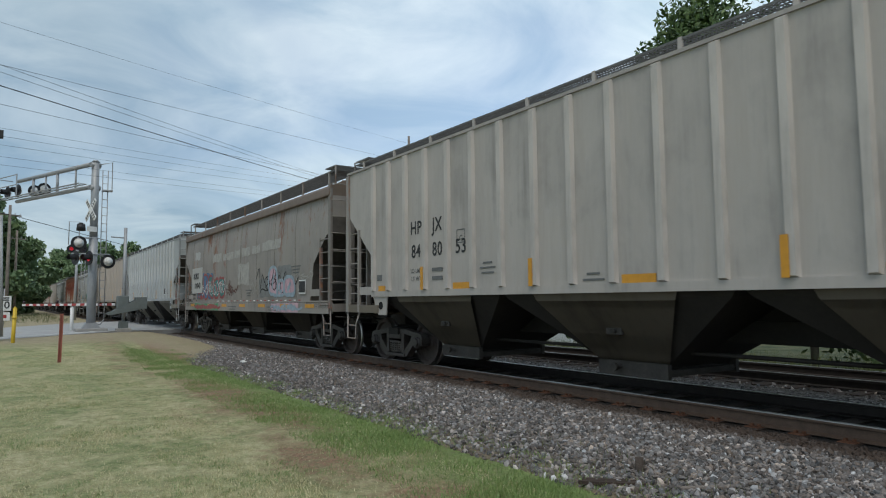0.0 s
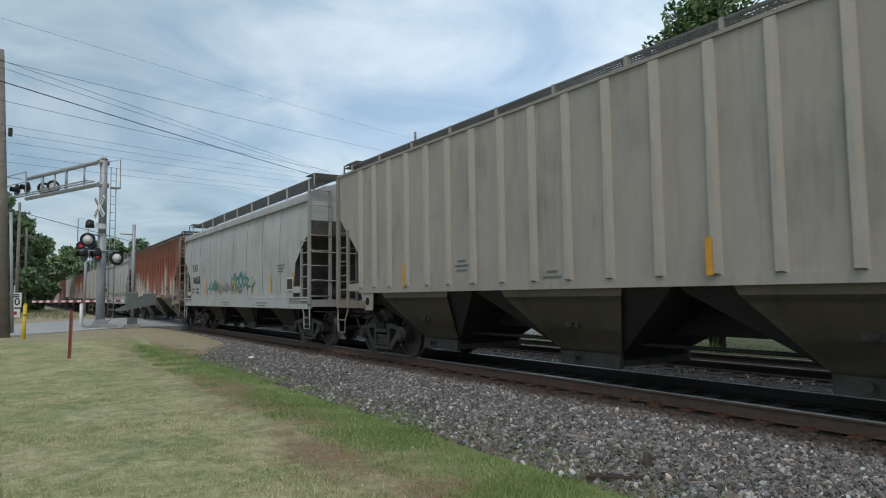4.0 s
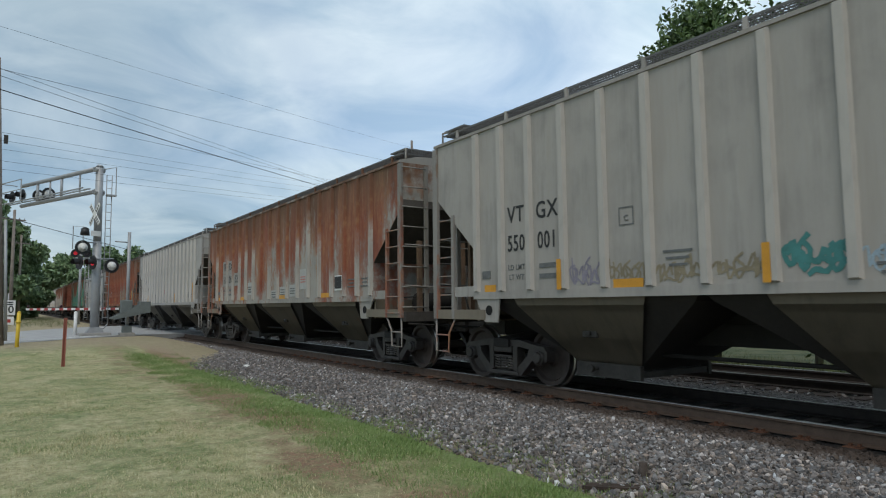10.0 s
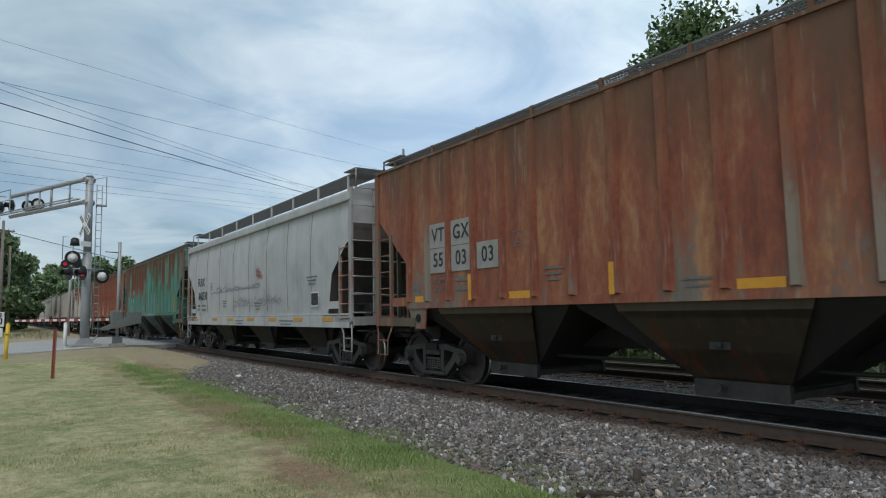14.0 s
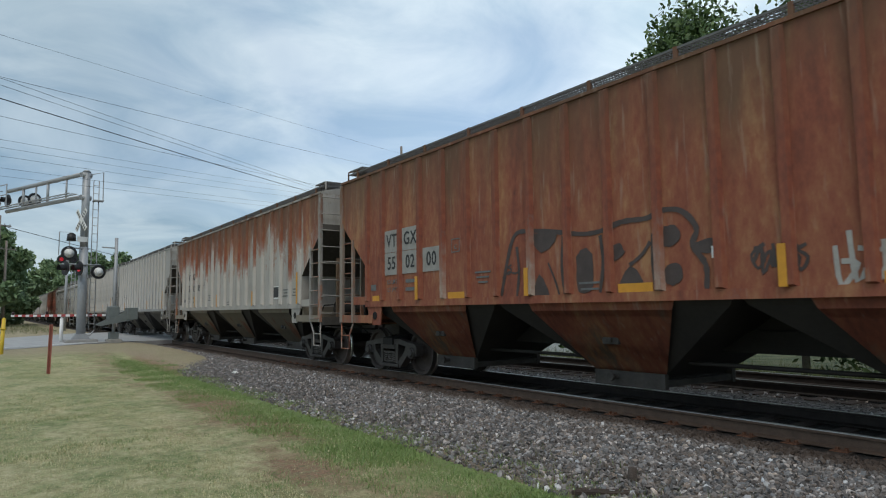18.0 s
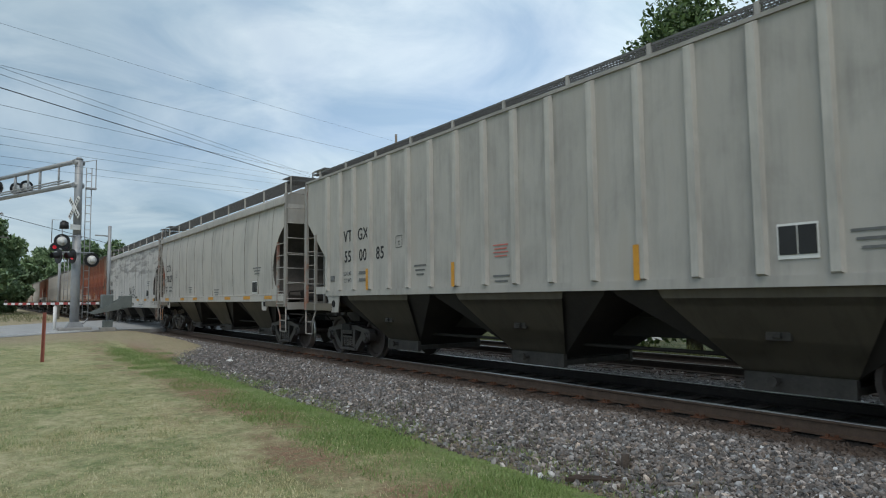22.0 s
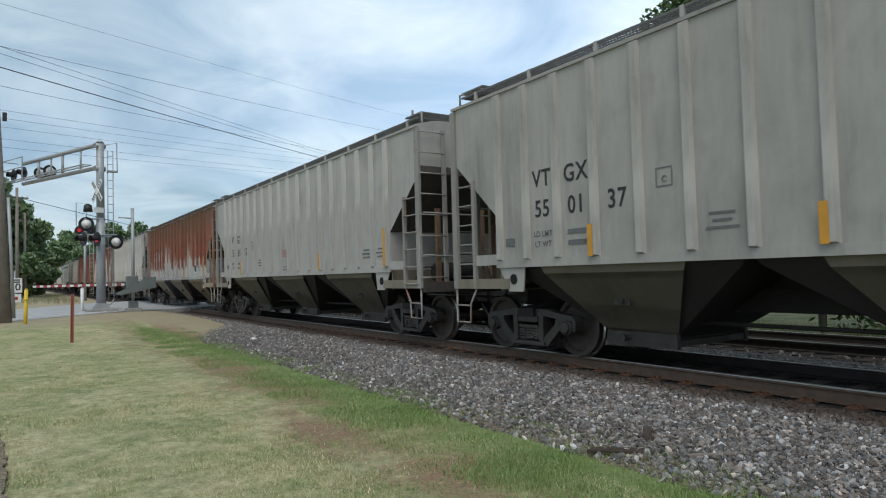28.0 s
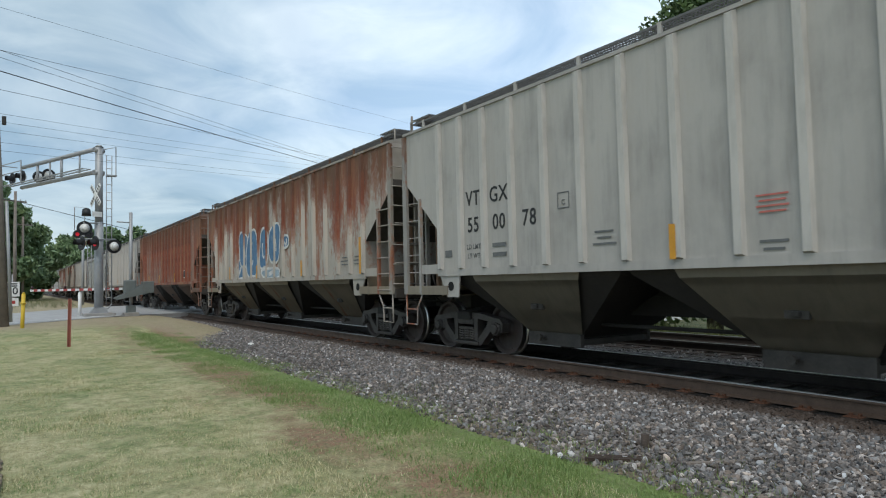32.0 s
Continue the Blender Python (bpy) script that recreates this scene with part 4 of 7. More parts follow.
def underbody(car, count, wide, painted, inset=0.0):
    """Discharge hoppers with their side sheets; inset: how far they stand in from the sill."""
    step = 2 * wide
    ti = 1.535 - inset
    for k in range(count):
        y = (k - (count - 1) / 2) * step
        # the hopper itself is near-black; only its side sheets take car paint
        hp = part("hopper", hopper_mesh(wide - 0.02, inset), INNER, car, "dark sloping discharge hopper", pose(0, y, 0))
        for sx in (-1, 1):
            b = bmesh.new()
            vs = [b.verts.new(q) for q in ((sx * ti, -1.32, SILL), (sx * ti, 1.32, SILL), (sx * (ti - 0.035), 1.26, 1.34), (sx * 0.84, 0.66, 0.50), (sx * 0.80, 0.62, 0.46),
                                            (sx * 0.80, -0.62, 0.46), (sx * 0.84, -0.66, 0.50), (sx * (ti - 0.035), -1.26, 1.34))]
            b.faces.new((vs[0], vs[1], vs[2], vs[7]))
            b.faces.new((vs[7], vs[2], vs[3], vs[6]))
            b.faces.new((vs[6], vs[3], vs[4], vs[5]))
            bmesh.ops.solidify(b, geom=b.faces[:], thickness=0.012)
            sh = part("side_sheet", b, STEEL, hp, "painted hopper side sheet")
            # takes the body colour darkened for the shade below the sill
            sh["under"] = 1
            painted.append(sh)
            if sx < 0:
                # vibrator bracket welded on the sheet
                b = bmesh.new()
                box(b, -1.20 + inset, -1.14 + inset, -0.14, 0.14, 0.86, 0.98, 0.012)
                box(b, -1.24 + inset, -1.18 + inset, -0.05, 0.05, 0.89, 0.95, 0.01)
                part("bracket", b, ENDSILL, hp, "grimy vibrator bracket")
        part("outlet_gate", GATE, None, hp)


RIB_HALF = [1.35, 2.03, 2.73, 3.48, 4.26, 5.02, 5.81, 6.63, 7.42]     # posts of one half, from its end; closer together near the end
RIBS = RIB_HALF + [LEN - d for d in RIB_HALF[::-1]]


def rib_car():
    """Covered hopper with flat sides and outside posts."""
    car = thing("hopper_car", "", "railway car", None, "train cars")
    painted = []
    prof = [(HX - 0.03, SILL), (HX - 0.03, CUT_LOW), (HX - 0.03, CUT_TOP), (HX - 0.03, CUT_TOP + 0.16), (HX - 0.03, EAVE - 0.001)]
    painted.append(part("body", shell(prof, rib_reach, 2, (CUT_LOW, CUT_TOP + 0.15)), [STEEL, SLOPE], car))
    b = shell([(HX, EAVE), (HX, EAVE + 0.05), (1.15, EAVE + 0.16), (0.0, EAVE + 0.2)], lambda z: LEN / 2)
    painted.append(part("roof", b, STEEL, car))
    b = bmesh.new()
    prism(b, [(-0.068, SILL + 0.08), (0.068, SILL + 0.08), (0.068, EAVE), (-0.068, EAVE)], 0, -0.07, 0.0)
    for v in b.verts:
        if v.co.x < -0.05:
            v.co.y *= 0.7
            v.co.z += 0.03 if v.co.z < 2 else -0.03
    rib = mesh_of(b, "rib", STEEL)
    for d in RIBS:
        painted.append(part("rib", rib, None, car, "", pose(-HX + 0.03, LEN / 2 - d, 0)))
    b = bmesh.new()
    for d in RIBS:
        box(b, HX - 0.03, HX + 0.04, LEN / 2 - d - 0.06, LEN / 2 - d + 0.06, SILL + 0.08, EAVE)
    painted.append(part("rib_row", b, STEEL, car, "posts along the far side"))
    for sx in (-1, 1):
        b = bmesh.new()
        x0, x1 = sorted((sx * (HX - 0.05), sx * (HX + 0.005)))
        box(b, x0, x1, -LEN / 2 + CUT_IN, LEN / 2 - CUT_IN, SILL - 0.03, SILL + 0.09)
        painted.append(part("side_sill", b, STEEL, car))
    for s in (-1, 1):
        b = bmesh.new()
        ya, yb = sorted((s * (LEN / 2 - CUT_IN), s * (LEN / 2 - CUT_IN - 0.05)))
        box(b, -1.52, 1.52, ya, yb, deck_z() - 0.05, SILL + 0.01)
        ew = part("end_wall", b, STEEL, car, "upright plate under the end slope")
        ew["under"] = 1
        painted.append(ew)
    roof_walk(car, painted, EAVE + 0.235, (0.93, 1.45), 0.185)
    roof_hatches(car, painted, EAVE + 0.30)
    centre_sill(car)
    underbody(car, 3, 2.12, painted)
    end_gear(car, -1, painted)
    end_gear(car, 1, painted)
    add_trucks(car)
    return car, painted


def deck_z():
    return 1.12


SMOOTH = [(1.545, 1.36), (1.555, 1.50), (1.56, 1.6), (1.57, 1.8), (1.58, 2.04), (1.588, 2.3), (1.59, 2.36), (1.596, 2.61), (1.60, 2.9), (1.60, 3.05), (1.599, 3.08),
          (1.597, 3.17), (1.592, 3.34), (1.584, 3.5), (1.568, 3.7), (1.54, 3.95), (1.53, 4.05)]


def smooth_x(z):
    """How far out the smooth side stands at a height."""
    return float(np.interp(z, [q[1] for q in SMOOTH], [q[0] for q in SMOOTH]))


def smooth_car(reach, seams, sill):
    """Covered hopper with smooth bulging sides and a deep side sill."""
    car = thing("hopper_car", "", "railway car", None, "train cars")
    painted = []
    prof = SMOOTH
    b = shell(prof, reach, 10, (1.4, 3.5))
    for fc in b.faces:
        fc.smooth = True
    bmesh.ops.recalc_face_normals(b, faces=b.faces)
    for ed in b.edges:
        if len(ed.link_faces) != 2 or ed.calc_face_angle(0) > 0.5:
            ed.smooth = False
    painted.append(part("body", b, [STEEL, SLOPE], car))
    b = shell([(1.55, 4.04), (1.625, 4.05), (1.63, 4.08), (1.61, 4.24), (1.56, 4.29), (1.2, 4.46), (0.7, 4.58), (0.0, 4.62)], lambda z: LEN / 2)
    painted.append(part("roof", b, STEEL, car))
    for sx in (-1, 1):
        b = bmesh.new()
        x0, x1 = sorted((sx * 1.46, sx * 1.60))
        box(b, x0, x1, -LEN / 2 + 0.1, LEN / 2 - 0.1, sill[0], sill[1] - 0.05, 0.012)
        box(b, x0 + 0.02 * (sx > 0), x1 - 0.02 * (sx < 0), -LEN / 2 + 0.1, LEN / 2 - 0.1, sill[1] - 0.046, sill[1], 0.008)
        painted.append(part("side_sill", b, STEEL, car, "deep painted side sill"))
        for k in range(seams[2] if sx < 0 else 0):
            b = bmesh.new()
            y = LEN / 2 - seams[0] - k * seams[1]
            pts = [(sx * (px + 0.002), y, z) for px, z in prof[1:]]
            pipe(b, pts, 0.009, 4)
            part("weld_seam", b, SEAM, car, "dirty weld seam")
    roof_walk(car, painted, EAVE + 0.38, (0.66, 1.36), 0.36, 9)
    roof_hatches(car, painted, EAVE + 0.42)
    centre_sill(car)
    underbody(car, 3, 2.12, painted, 0.22)
    end_gear(car, -1, painted, 1.3)
    end_gear(car, 1, painted, 1.3)
    add_trucks(car)
    return car, painted


# trailing-end place of each car's body along the track at 0 s, counted back from the first car seen
REAR = [-19.52, -2.70, 14.12, 30.69, 47.70, 64.15, 81.61, 98.40, 115.42, 132.35, 149.25, 165.96, 182.79, 199.63, 216.21, 232.86, 249.64, 266.52, 283.08, 300.04, 316.16, 332.75, 349.62, 366.46, 382.58, 399.30, 415.47, 432.38, 449.20, 466.02, 482.84, 499.66, 516.48, 533.30, 550.12, 566.94, 583.76]
# how far the train has gone, every two seconds
GONE = [0.00, 24.60, 49.05, 73.41, 97.69, 121.94, 146.16, 170.37, 194.59, 218.81, 243.04, 267.26, 291.47, 315.65, 339.76, 363.79, 387.68]
GREY, PALE, WARM = (0.39, 0.37, 0.34), (0.415, 0.40, 0.375), (0.40, 0.355, 0.31)
WHITE_G, COOL = (0.46, 0.465, 0.45), (0.43, 0.45, 0.445)
# kind, colour, rust, rust towards the roof, dirt, marks, patches behind them, label
CARS = [
    ("rib", GREY, 0, 0, 0.3, None, None, "grey covered hopper car with outside ribs"),
    ("rib", PALE, 0, 0, 0.3, None, None, "pale grey covered hopper car with outside ribs"),
    ("rib", (0.435, 0.405, 0.375), 0, 0, 0.3, ("HP", "JX", "84", "80", "53"), None, "beige-grey ribbed covered hopper car with black lettering"),
    ("ang", (0.30, 0.275, 0.25), 0.20, 0.22, 0.35, ("RDRX", "100848"), "panel", "brown-grey smooth-sided hopper car covered with graffiti"),
    ("rib", COOL, 0, 0, 0.18, ("IT", "FX", "100", "987", ""), None, "pale blue-grey ribbed covered hopper car"),
    ("rib", (0.36, 0.325, 0.285), 0, 0, 0.35, None, None, "weathered beige ribbed hopper car with a rusty end"),
    ("ang", WHITE_G, 0, 0, 0.32, ("FURX", "848358"), None, "off-white smooth-sided hopper car with green graffiti"),
    ("rib", (0.40, 0.375, 0.33), 0.80, 0.42, 0.3, ("IT", "FX", "10", "09", "82"), "patch", "rust-red ribbed hopper car with white-outlined graffiti"),
    ("ang", WHITE_G, 0, 0, 0.32, ("FURX", "848746"), None, "off-white smooth-sided hopper car with sprayed tags"),
    ("rib", (0.375, 0.352, 0.322), 0, 0, 0.3, ("VT", "GX", "550", "001", ""), None, "grey ribbed hopper car with small graffiti tags"),
    ("rib", (0.35, 0.33, 0.295), 0.66, 0.40, 0.35, ("IT", "FX", "10", "09", "52"), "patch", "rust-streaked ribbed hopper car with white notice patches"),
    ("rib", PALE, 0, 0, 0.2, ("VT", "GX", "55", "01", "67"), None, "pale grey ribbed hopper car with yellow markers"),
    ("rib", (0.20, 0.165, 0.13), 0.78, 0.2, 0.5, ("VT", "GX", "55", "03", "03"), "patch", "brown rusty ribbed hopper car with white number patches"),
    ("ang", (0.48, 0.48, 0.48), 0, 0, 0.4, ("FURX", "848730"), None, "light grey smooth-sided hopper car with faded tags"),
    ("rib", (0.075, 0.20, 0.155), 0.68, 0.5, 0.35, ("SI", "RX", "95", "465", ""), "white", "green ribbed hopper car rusted brown towards the roof"),
    ("rib", (0.34, 0.27, 0.22), 1.0, 0.12, 0.3, ("VT", "GX", "55", "02", "00"), "patch", "rust-red ribbed hopper car with a dark graffiti piece"),
    ("rib", (0.41, 0.385, 0.35), 0.46, 0.62, 0.25, ("VT", "GX", "55", "02", "09"), None, "grey ribbed hopper car with orange rust runs from the roof"),
    ("rib", (0.41, 0.395, 0.365), 0, 0, 0.3, ("VT", "GX", "55", "00", "24"), None, "grey ribbed hopper car with a red notice"),
    ("rib", (0.42, 0.405, 0.375), 0, 0, 0.25, ("VT", "GX", "55", "00", "85"), None, "grey ribbed hopper car with yellow markers"),
    ("rnd", (0.475, 0.455, 0.42), 0, 0, 0.15, ("CITX", "701279"), None, "cream-grey smooth-sided hopper car with rounded end"),
    ("ang", (0.54, 0.52, 0.485), 0, 0, 0.2, ("CEFX", "350781"), None, "grey-smeared smooth-sided hopper car with black graffiti"),
    ("rib", (0.36, 0.33, 0.29), 0.92, 0.35, 0.3, None, None, "rust-red ribbed hopper car with a pale lower edge"),
    ("rib", (0.385, 0.37, 0.34), 0, 0, 0.4, ("VT", "GX", "55", "01", "37"), None, "grimy grey ribbed hopper car with yellow markers"),
    ("rib", (0.42, 0.405, 0.38), 0, 0, 0.25, ("VT", "GX", "55", "01", "12"), None, "pale grey ribbed hopper car with a red notice"),
    ("rib", (0.40, 0.37, 0.32), 0.80, 0.30, 0.3, ("VT", "GX", "55", "02", "55"), None, "rusty ribbed hopper car repainted grey along the bottom"),
    ("rib", (0.43, 0.41, 0.38), 0, 0, 0.3, ("VT", "GX", "55", "00", "78"), None, "grey ribbed hopper car with a red notice"),
    ("rib", (0.42, 0.38, 0.33), 0.52, 0.42, 0.3, None, None, "tan and rusty ribbed hopper car with blue graffiti"),
    ("rib", (0.26, 0.16, 0.12), 0.70, 0.1, 0.4, None, None, "dark rust-brown ribbed hopper car"),
    ("rib", GREY, 0, 0, 0.3, None, None, "grey covered hopper car with outside ribs"),
    ("rnd", WHITE_G, 0, 0, 0.2, None, None, "off-white smooth-sided hopper car"),
    ("rib", PALE, 0, 0, 0.25, None, None, "pale grey covered hopper car with outside ribs"),
    ("rib", WARM, 0.1, 0.2, 0.4, None, None, "weathered beige ribbed hopper car"),
    ("rib", GREY, 0.52, 0.3, 0.3, None, None, "rust-streaked ribbed hopper car"),
    ("ang", WHITE_G, 0, 0, 0.2, None, None, "off-white smooth-sided hopper car"),
    ("rib", GREY, 0, 0, 0.35, None, None, "grey covered hopper car with outside ribs"),
]
RIB_STEP = 0.76


def bay(k):
    """Middle of the k-th panel between ribs, counted from the trailing end."""
    return LEN / 2 - float(np.interp(k + 0.5, range(len(RIBS)), RIBS))


def plate(car, name, y, z, w, h, mat, label, x=-HX + 0.022, thick=0.006):
    b = bmesh.new()
    box(b, x - thick, x, y - w / 2, y + w / 2, z - h / 2, z + h / 2)
    return part(name, b, mat, car, label)


def stencil_box(car, y, z, s, x, mat):
    """A thin square outline with a letter in it."""
    b = bmesh.new()
    o, n = s / 2, s / 2 - 0.018
    ring = [[b.verts.new((x, y + a * r, z + c * r)) for a, c in ((-1, -1), (1, -1), (1, 1), (-1, 1))] for r in (o, n)]
    for k in range(4):
        b.faces.new((ring[0][k], ring[0][(k + 1) % 4], ring[1][(k + 1) % 4], ring[1][k]))
    fr = part("stencil_frame", b, mat, car, "small square stencil outline")
    part("lettering", lettering("C", s * 0.45, mat), None, fr, "", on_side(x, y, z - s * 0.12))


def small_print(car, y, z, x, mat, words, size):
    """Small stencilled words, one line a part."""
    for j, w in enumerate(words):
        part("lettering", lettering(w, size, mat, 1.05, 0.95), None, car, "small stencilled words", on_side(x, y, z - j * 0.16))


def dress_rib(car, marks, back, n):
    """Lettering, yellow markers and small notices of a ribbed car."""
    xs = -HX + 0.026
    ink = INKW if back == "white" else INK
    if marks:
        first = 2 if n == 2 else (0 if n == 11 else 1)
        spots = [(first, 2.80), (first + 1, 2.80), (first, 2.33), (first + 1, 2.33), (first + 2, 2.33)]
        for txt, (k, z) in zip(marks, spots):
            if not txt:
                continue
            holder = car
            if back == "patch":
                holder = plate(car, "repaint_patch", bay(k), z, RIB_STEP * 0.8, 0.46, DULLP, "pale grey square behind the lettering")
            part("lettering", lettering(txt, 0.37, ink, 1.1, 0.88 if len(txt) < 3 else 0.72), None, holder, "", on_side(xs - (0.013 if back == "patch" else 0.001), bay(k), z))
        pale = FADED if back != "white" else INKW
        small_print(car, bay(first), 1.95, xs, pale, ("LD LMT", "LT WT"), 0.125)
        if n in (16, 24):
            small_print(car, bay(first + 1), 1.95, xs, pale, ("221900", "64100"), 0.125)
        else:
            for j in range(2):
                plate(car, "stencil_line", bay(first + 1), 1.95 - j * 0.16, 0.36, 0.07, pale, "small stencilled figures", x=xs)
        stencil_box(car, bay(4), 2.52, 0.25, xs - 0.002, FADED if back != "white" else INKW)
        plate(car, "notice", bay(0) + (0.0 if first == 0 else 0.1), 1.86, 0.22, 0.13, FADED, "small framed notice", x=xs)
    rusty = back == "patch"
    if not rusty or n in (12, 15, 24):
        for k, z0, z1, proud in ((-0.5, 1.57, 2.38, 0), (2.5, 1.57, 2.02, 1), (6.5, 1.57, 2.0, 1), (11.5, 1.57, 2.02, 1), (16.5, 1.57, 2.42, 1)):
            if (n * 7 + int(k * 2)) % 6 == 0:
                continue
            plate(car, "yellow_marker", bay(k) + (0.06 if proud else 0.0), (z0 + z1) / 2, 0.09, z1 - z0, YELLOW, "yellow reflective strip",
                  x=-HX + 0.027 - 0.072 * proud)
    if rusty or n in (2, 9):
        for k, w in ((0, 0.3), (4, 0.5), (9, 0.55), (13, 0.6)):
            plate(car, "yellow_marker", bay(k), 1.62, w, 0.13, YELLOW, "yellow reflective strip", x=xs)
    for k, z, w in ((5, 2.0, 0.42), (8, 1.72, 0.4), (15, 1.98, 0.45), (16, 1.98, 0.4)):
        for j in range(3):
            plate(car, "stencil_line", bay(k), z - j * 0.085, w * (1.0, 0.8, 0.6)[(j + n) % 3], 0.03, FADED, "small stencilled line", x=xs)
    if n in (4, 11, 17, 18, 23, 25):
        for j in range(4):
            plate(car, "stencil_line", bay(8), 2.22 - j * 0.06, 0.36 - 0.06 * (j % 2), 0.02, INKR, "red stencilled notice line", x=xs - 0.003)
    if n % 3 != 2:
        fr = plate(car, "inspection_panel", bay(14), 1.92, 0.42, 0.37, WHITEP, "white-framed black consolidated stencil")
        for j in (-1, 1):
            plate(fr, "panel_field", bay(14) + j * 0.10, 1.93, 0.185, 0.30, BLACKP, "", x=-HX + 0.015)


def dress_smooth(car, marks, back, n):
    def xo(z):
        return -smooth_x(z) - 0.004
    if marks:
        d = {3: 2.0, 19: 1.65, 20: 1.6}.get(n, 2.2)
        size = {3: 0.36, 19: 0.40, 20: 0.40}.get(n, 0.455)
        zt, zn = {3: (2.44, 2.04), 19: (2.80, 2.34), 20: (2.52, 1.98)}.get(n, (2.70, 2.15))
        y = LEN / 2 - d
        if back == "panel":
            plate(car, "repaint_patch", LEN / 2 - 2.15, 2.27, 1.7, 1.06, PATCH, "pale square behind the lettering", x=-HX - 0.002)
        out = 0.022 if back == "panel" else 0.0
        part("lettering", lettering(marks[0], size, INK, 1.08, 0.86), None, car, "", on_side(xo(zt) - out, y, zt))
        part("lettering", lettering(marks[1], size, INK, 1.08, 0.86), None, car, "", on_side(xo(zn + 0.15) - out, y - 0.2, zn))
        for j in range(2):
            plate(car, "stencil_line", y - 0.36, zn - 0.365 - j * 0.16, 0.5, 0.06, FADED, "small stencilled figures", x=xo(zn - 0.2))
        stencil_box(car, LEN / 2 - (3.1 if n == 19 else 3.7), 2.5, 0.26, xo(2.6), FADED)
        small_print(car, y + 0.42, zn - 0.36, xo(zn - 0.2), FADED, ("LD LMT", "LT WT"), 0.125)
    for k, d in enumerate((1.44, 4.2, 6.2, 8.4, 10.4, 12.4, 14.3)):
        if n in (6, 8):
            plate(car, "yellow_marker", LEN / 2 - d, 1.82, 0.11, 0.56, YELLOW, "yellow reflective strip", x=xo(2.0))
        else:
            plate(car, "yellow_marker", LEN / 2 - d, 1.44 if n in (19, 20, 29) else 1.24, 0.62, 0.10, YELLOW, "yellow reflective strip", x=-HX - 0.001 if n != 20 else xo(1.55))
    y = LEN / 2 - {3: 13.75, 6: 14.1, 8: 14.1, 13: 13.5}.get(n, 13.1)
    fr = plate(car, "inspection_panel", y, 1.76, 0.46, 0.38, WHITEP, "white-framed black consolidated stencil", x=xo(2.05))
    for j in (-1, 1):
        plate(fr, "panel_field", y + j * 0.108, 1.765, 0.20, 0.31, BLACKP, "", x=xo(2.05) - 0.007)
    for k, z, w in ((5.4, 1.9, 0.5), (9.0, 1.75, 0.6), (13.3, 2.35, 0.7), (7.2, 1.2, 0.9), (11.5, 1.2, 1.1)):
        if z < 1.5 and n in (19, 29):
            continue
        for j in range(2 if z < 1.5 else 3):
            plate(car, "stencil_line", LEN / 2 - k, z - j * 0.09, w * (1.0, 0.75, 0.6)[j], 0.03, FADED, "small stencilled line",
                  x=(xo(z) if z > 1.5 else -HX - 0.001))


def smooth_line(pts, steps=4):
    """A rounded line through the points."""
    out = []
    for i in range(len(pts) - 1):
        p0, p1, p2, p3 = (Vector(pts[min(max(i + k, 0), len(pts) - 1)]) for k in (-1, 0, 1, 2))
        for j in range(steps):
            u = j / steps
            out.append(0.5 * (2 * p1 + (p2 - p0) * u + (2 * p0 - 5 * p1 + 4 * p2 - p3) * u * u + (3 * p1 - p0 - 3 * p2 + p3) * u ** 3))
    return out + [Vector(pts[-1])]


def ribbon(b, line, r, x, rng, lift=0.0):
    """A flat painted line, (d, z) by (d, z) from the trailing end, of uneven width."""
    prev = None
    for i, (d, z) in enumerate(line):
        da, za = line[max(i - 1, 0)]
        db, zb = line[min(i + 1, len(line) - 1)]
        t = Vector((db - da, zb - za))
        t = t.normalized() if t.length > 1e-6 else Vector((1, 0))
        q = r * rng.uniform(0.8, 1.15)
        out = (x(z) if callable(x) else x) - lift - 0.00006 * i
        cur = (b.verts.new((out, LEN / 2 - d + t.y * q, z + t.x * q)), b.verts.new((out, LEN / 2 - d - t.y * q, z - t.x * q)))
        if prev:
            b.faces.new((prev[0], prev[1], cur[1], cur[0]))
        prev = cur


def spray(car, seed, d0, d1, z0, z1, mat, r, strokes, label, x):
    """A sprayed tag: quick up-and-down hand strokes and hooks, painted flat on the side, d metres from the trailing end."""
    rng = random.Random(seed)
    b = bmesh.new()
    w = (d1 - d0) / strokes
    h = z1 - z0
    for k in range(2 * strokes):
        c = d0 + w * k * 0.5 - w * 0.1
        top, low = z1 - h * rng.uniform(0, 0.35), z0 + h * rng.uniform(0, 0.3)
        m = (top + low) / 2
        kind = rng.randrange(4)
        if kind == 0:
            pts = [(c - w * 0.2, m), (c + w * 0.3, top), (c + w * 0.35, low), (c + w * 0.8, m + h * 0.1), (c + w * 1.1, m - h * 0.2)]
        elif kind == 1:
            pts = [(c + w * 0.9, top), (c + w * 0.1, m + h * 0.1), (c + w * 0.5, low), (c + w * 0.95, m), (c + w * 0.3, m + h * 0.25)]
        elif kind == 2:
            pts = [(c, top), (c + w * 0.15, low), (c + w * 0.7, m), (c + w * 0.2, m + h * 0.1)]
        else:
            pts = [(c - w * 0.3, low), (c + w * 0.2, low + h * 0.15), (c + w * 0.9, low + h * 0.05), (c + w * 1.4, m)]
        pts = [(d + rng.uniform(-0.06, 0.06) * w, z + rng.uniform(-0.05, 0.05) * h) for d, z in pts]
        ribbon(b, smooth_line(pts, 3), r, x, rng, 0.0004 * (k % 3))
    return part("graffiti", b, mat, car, label)


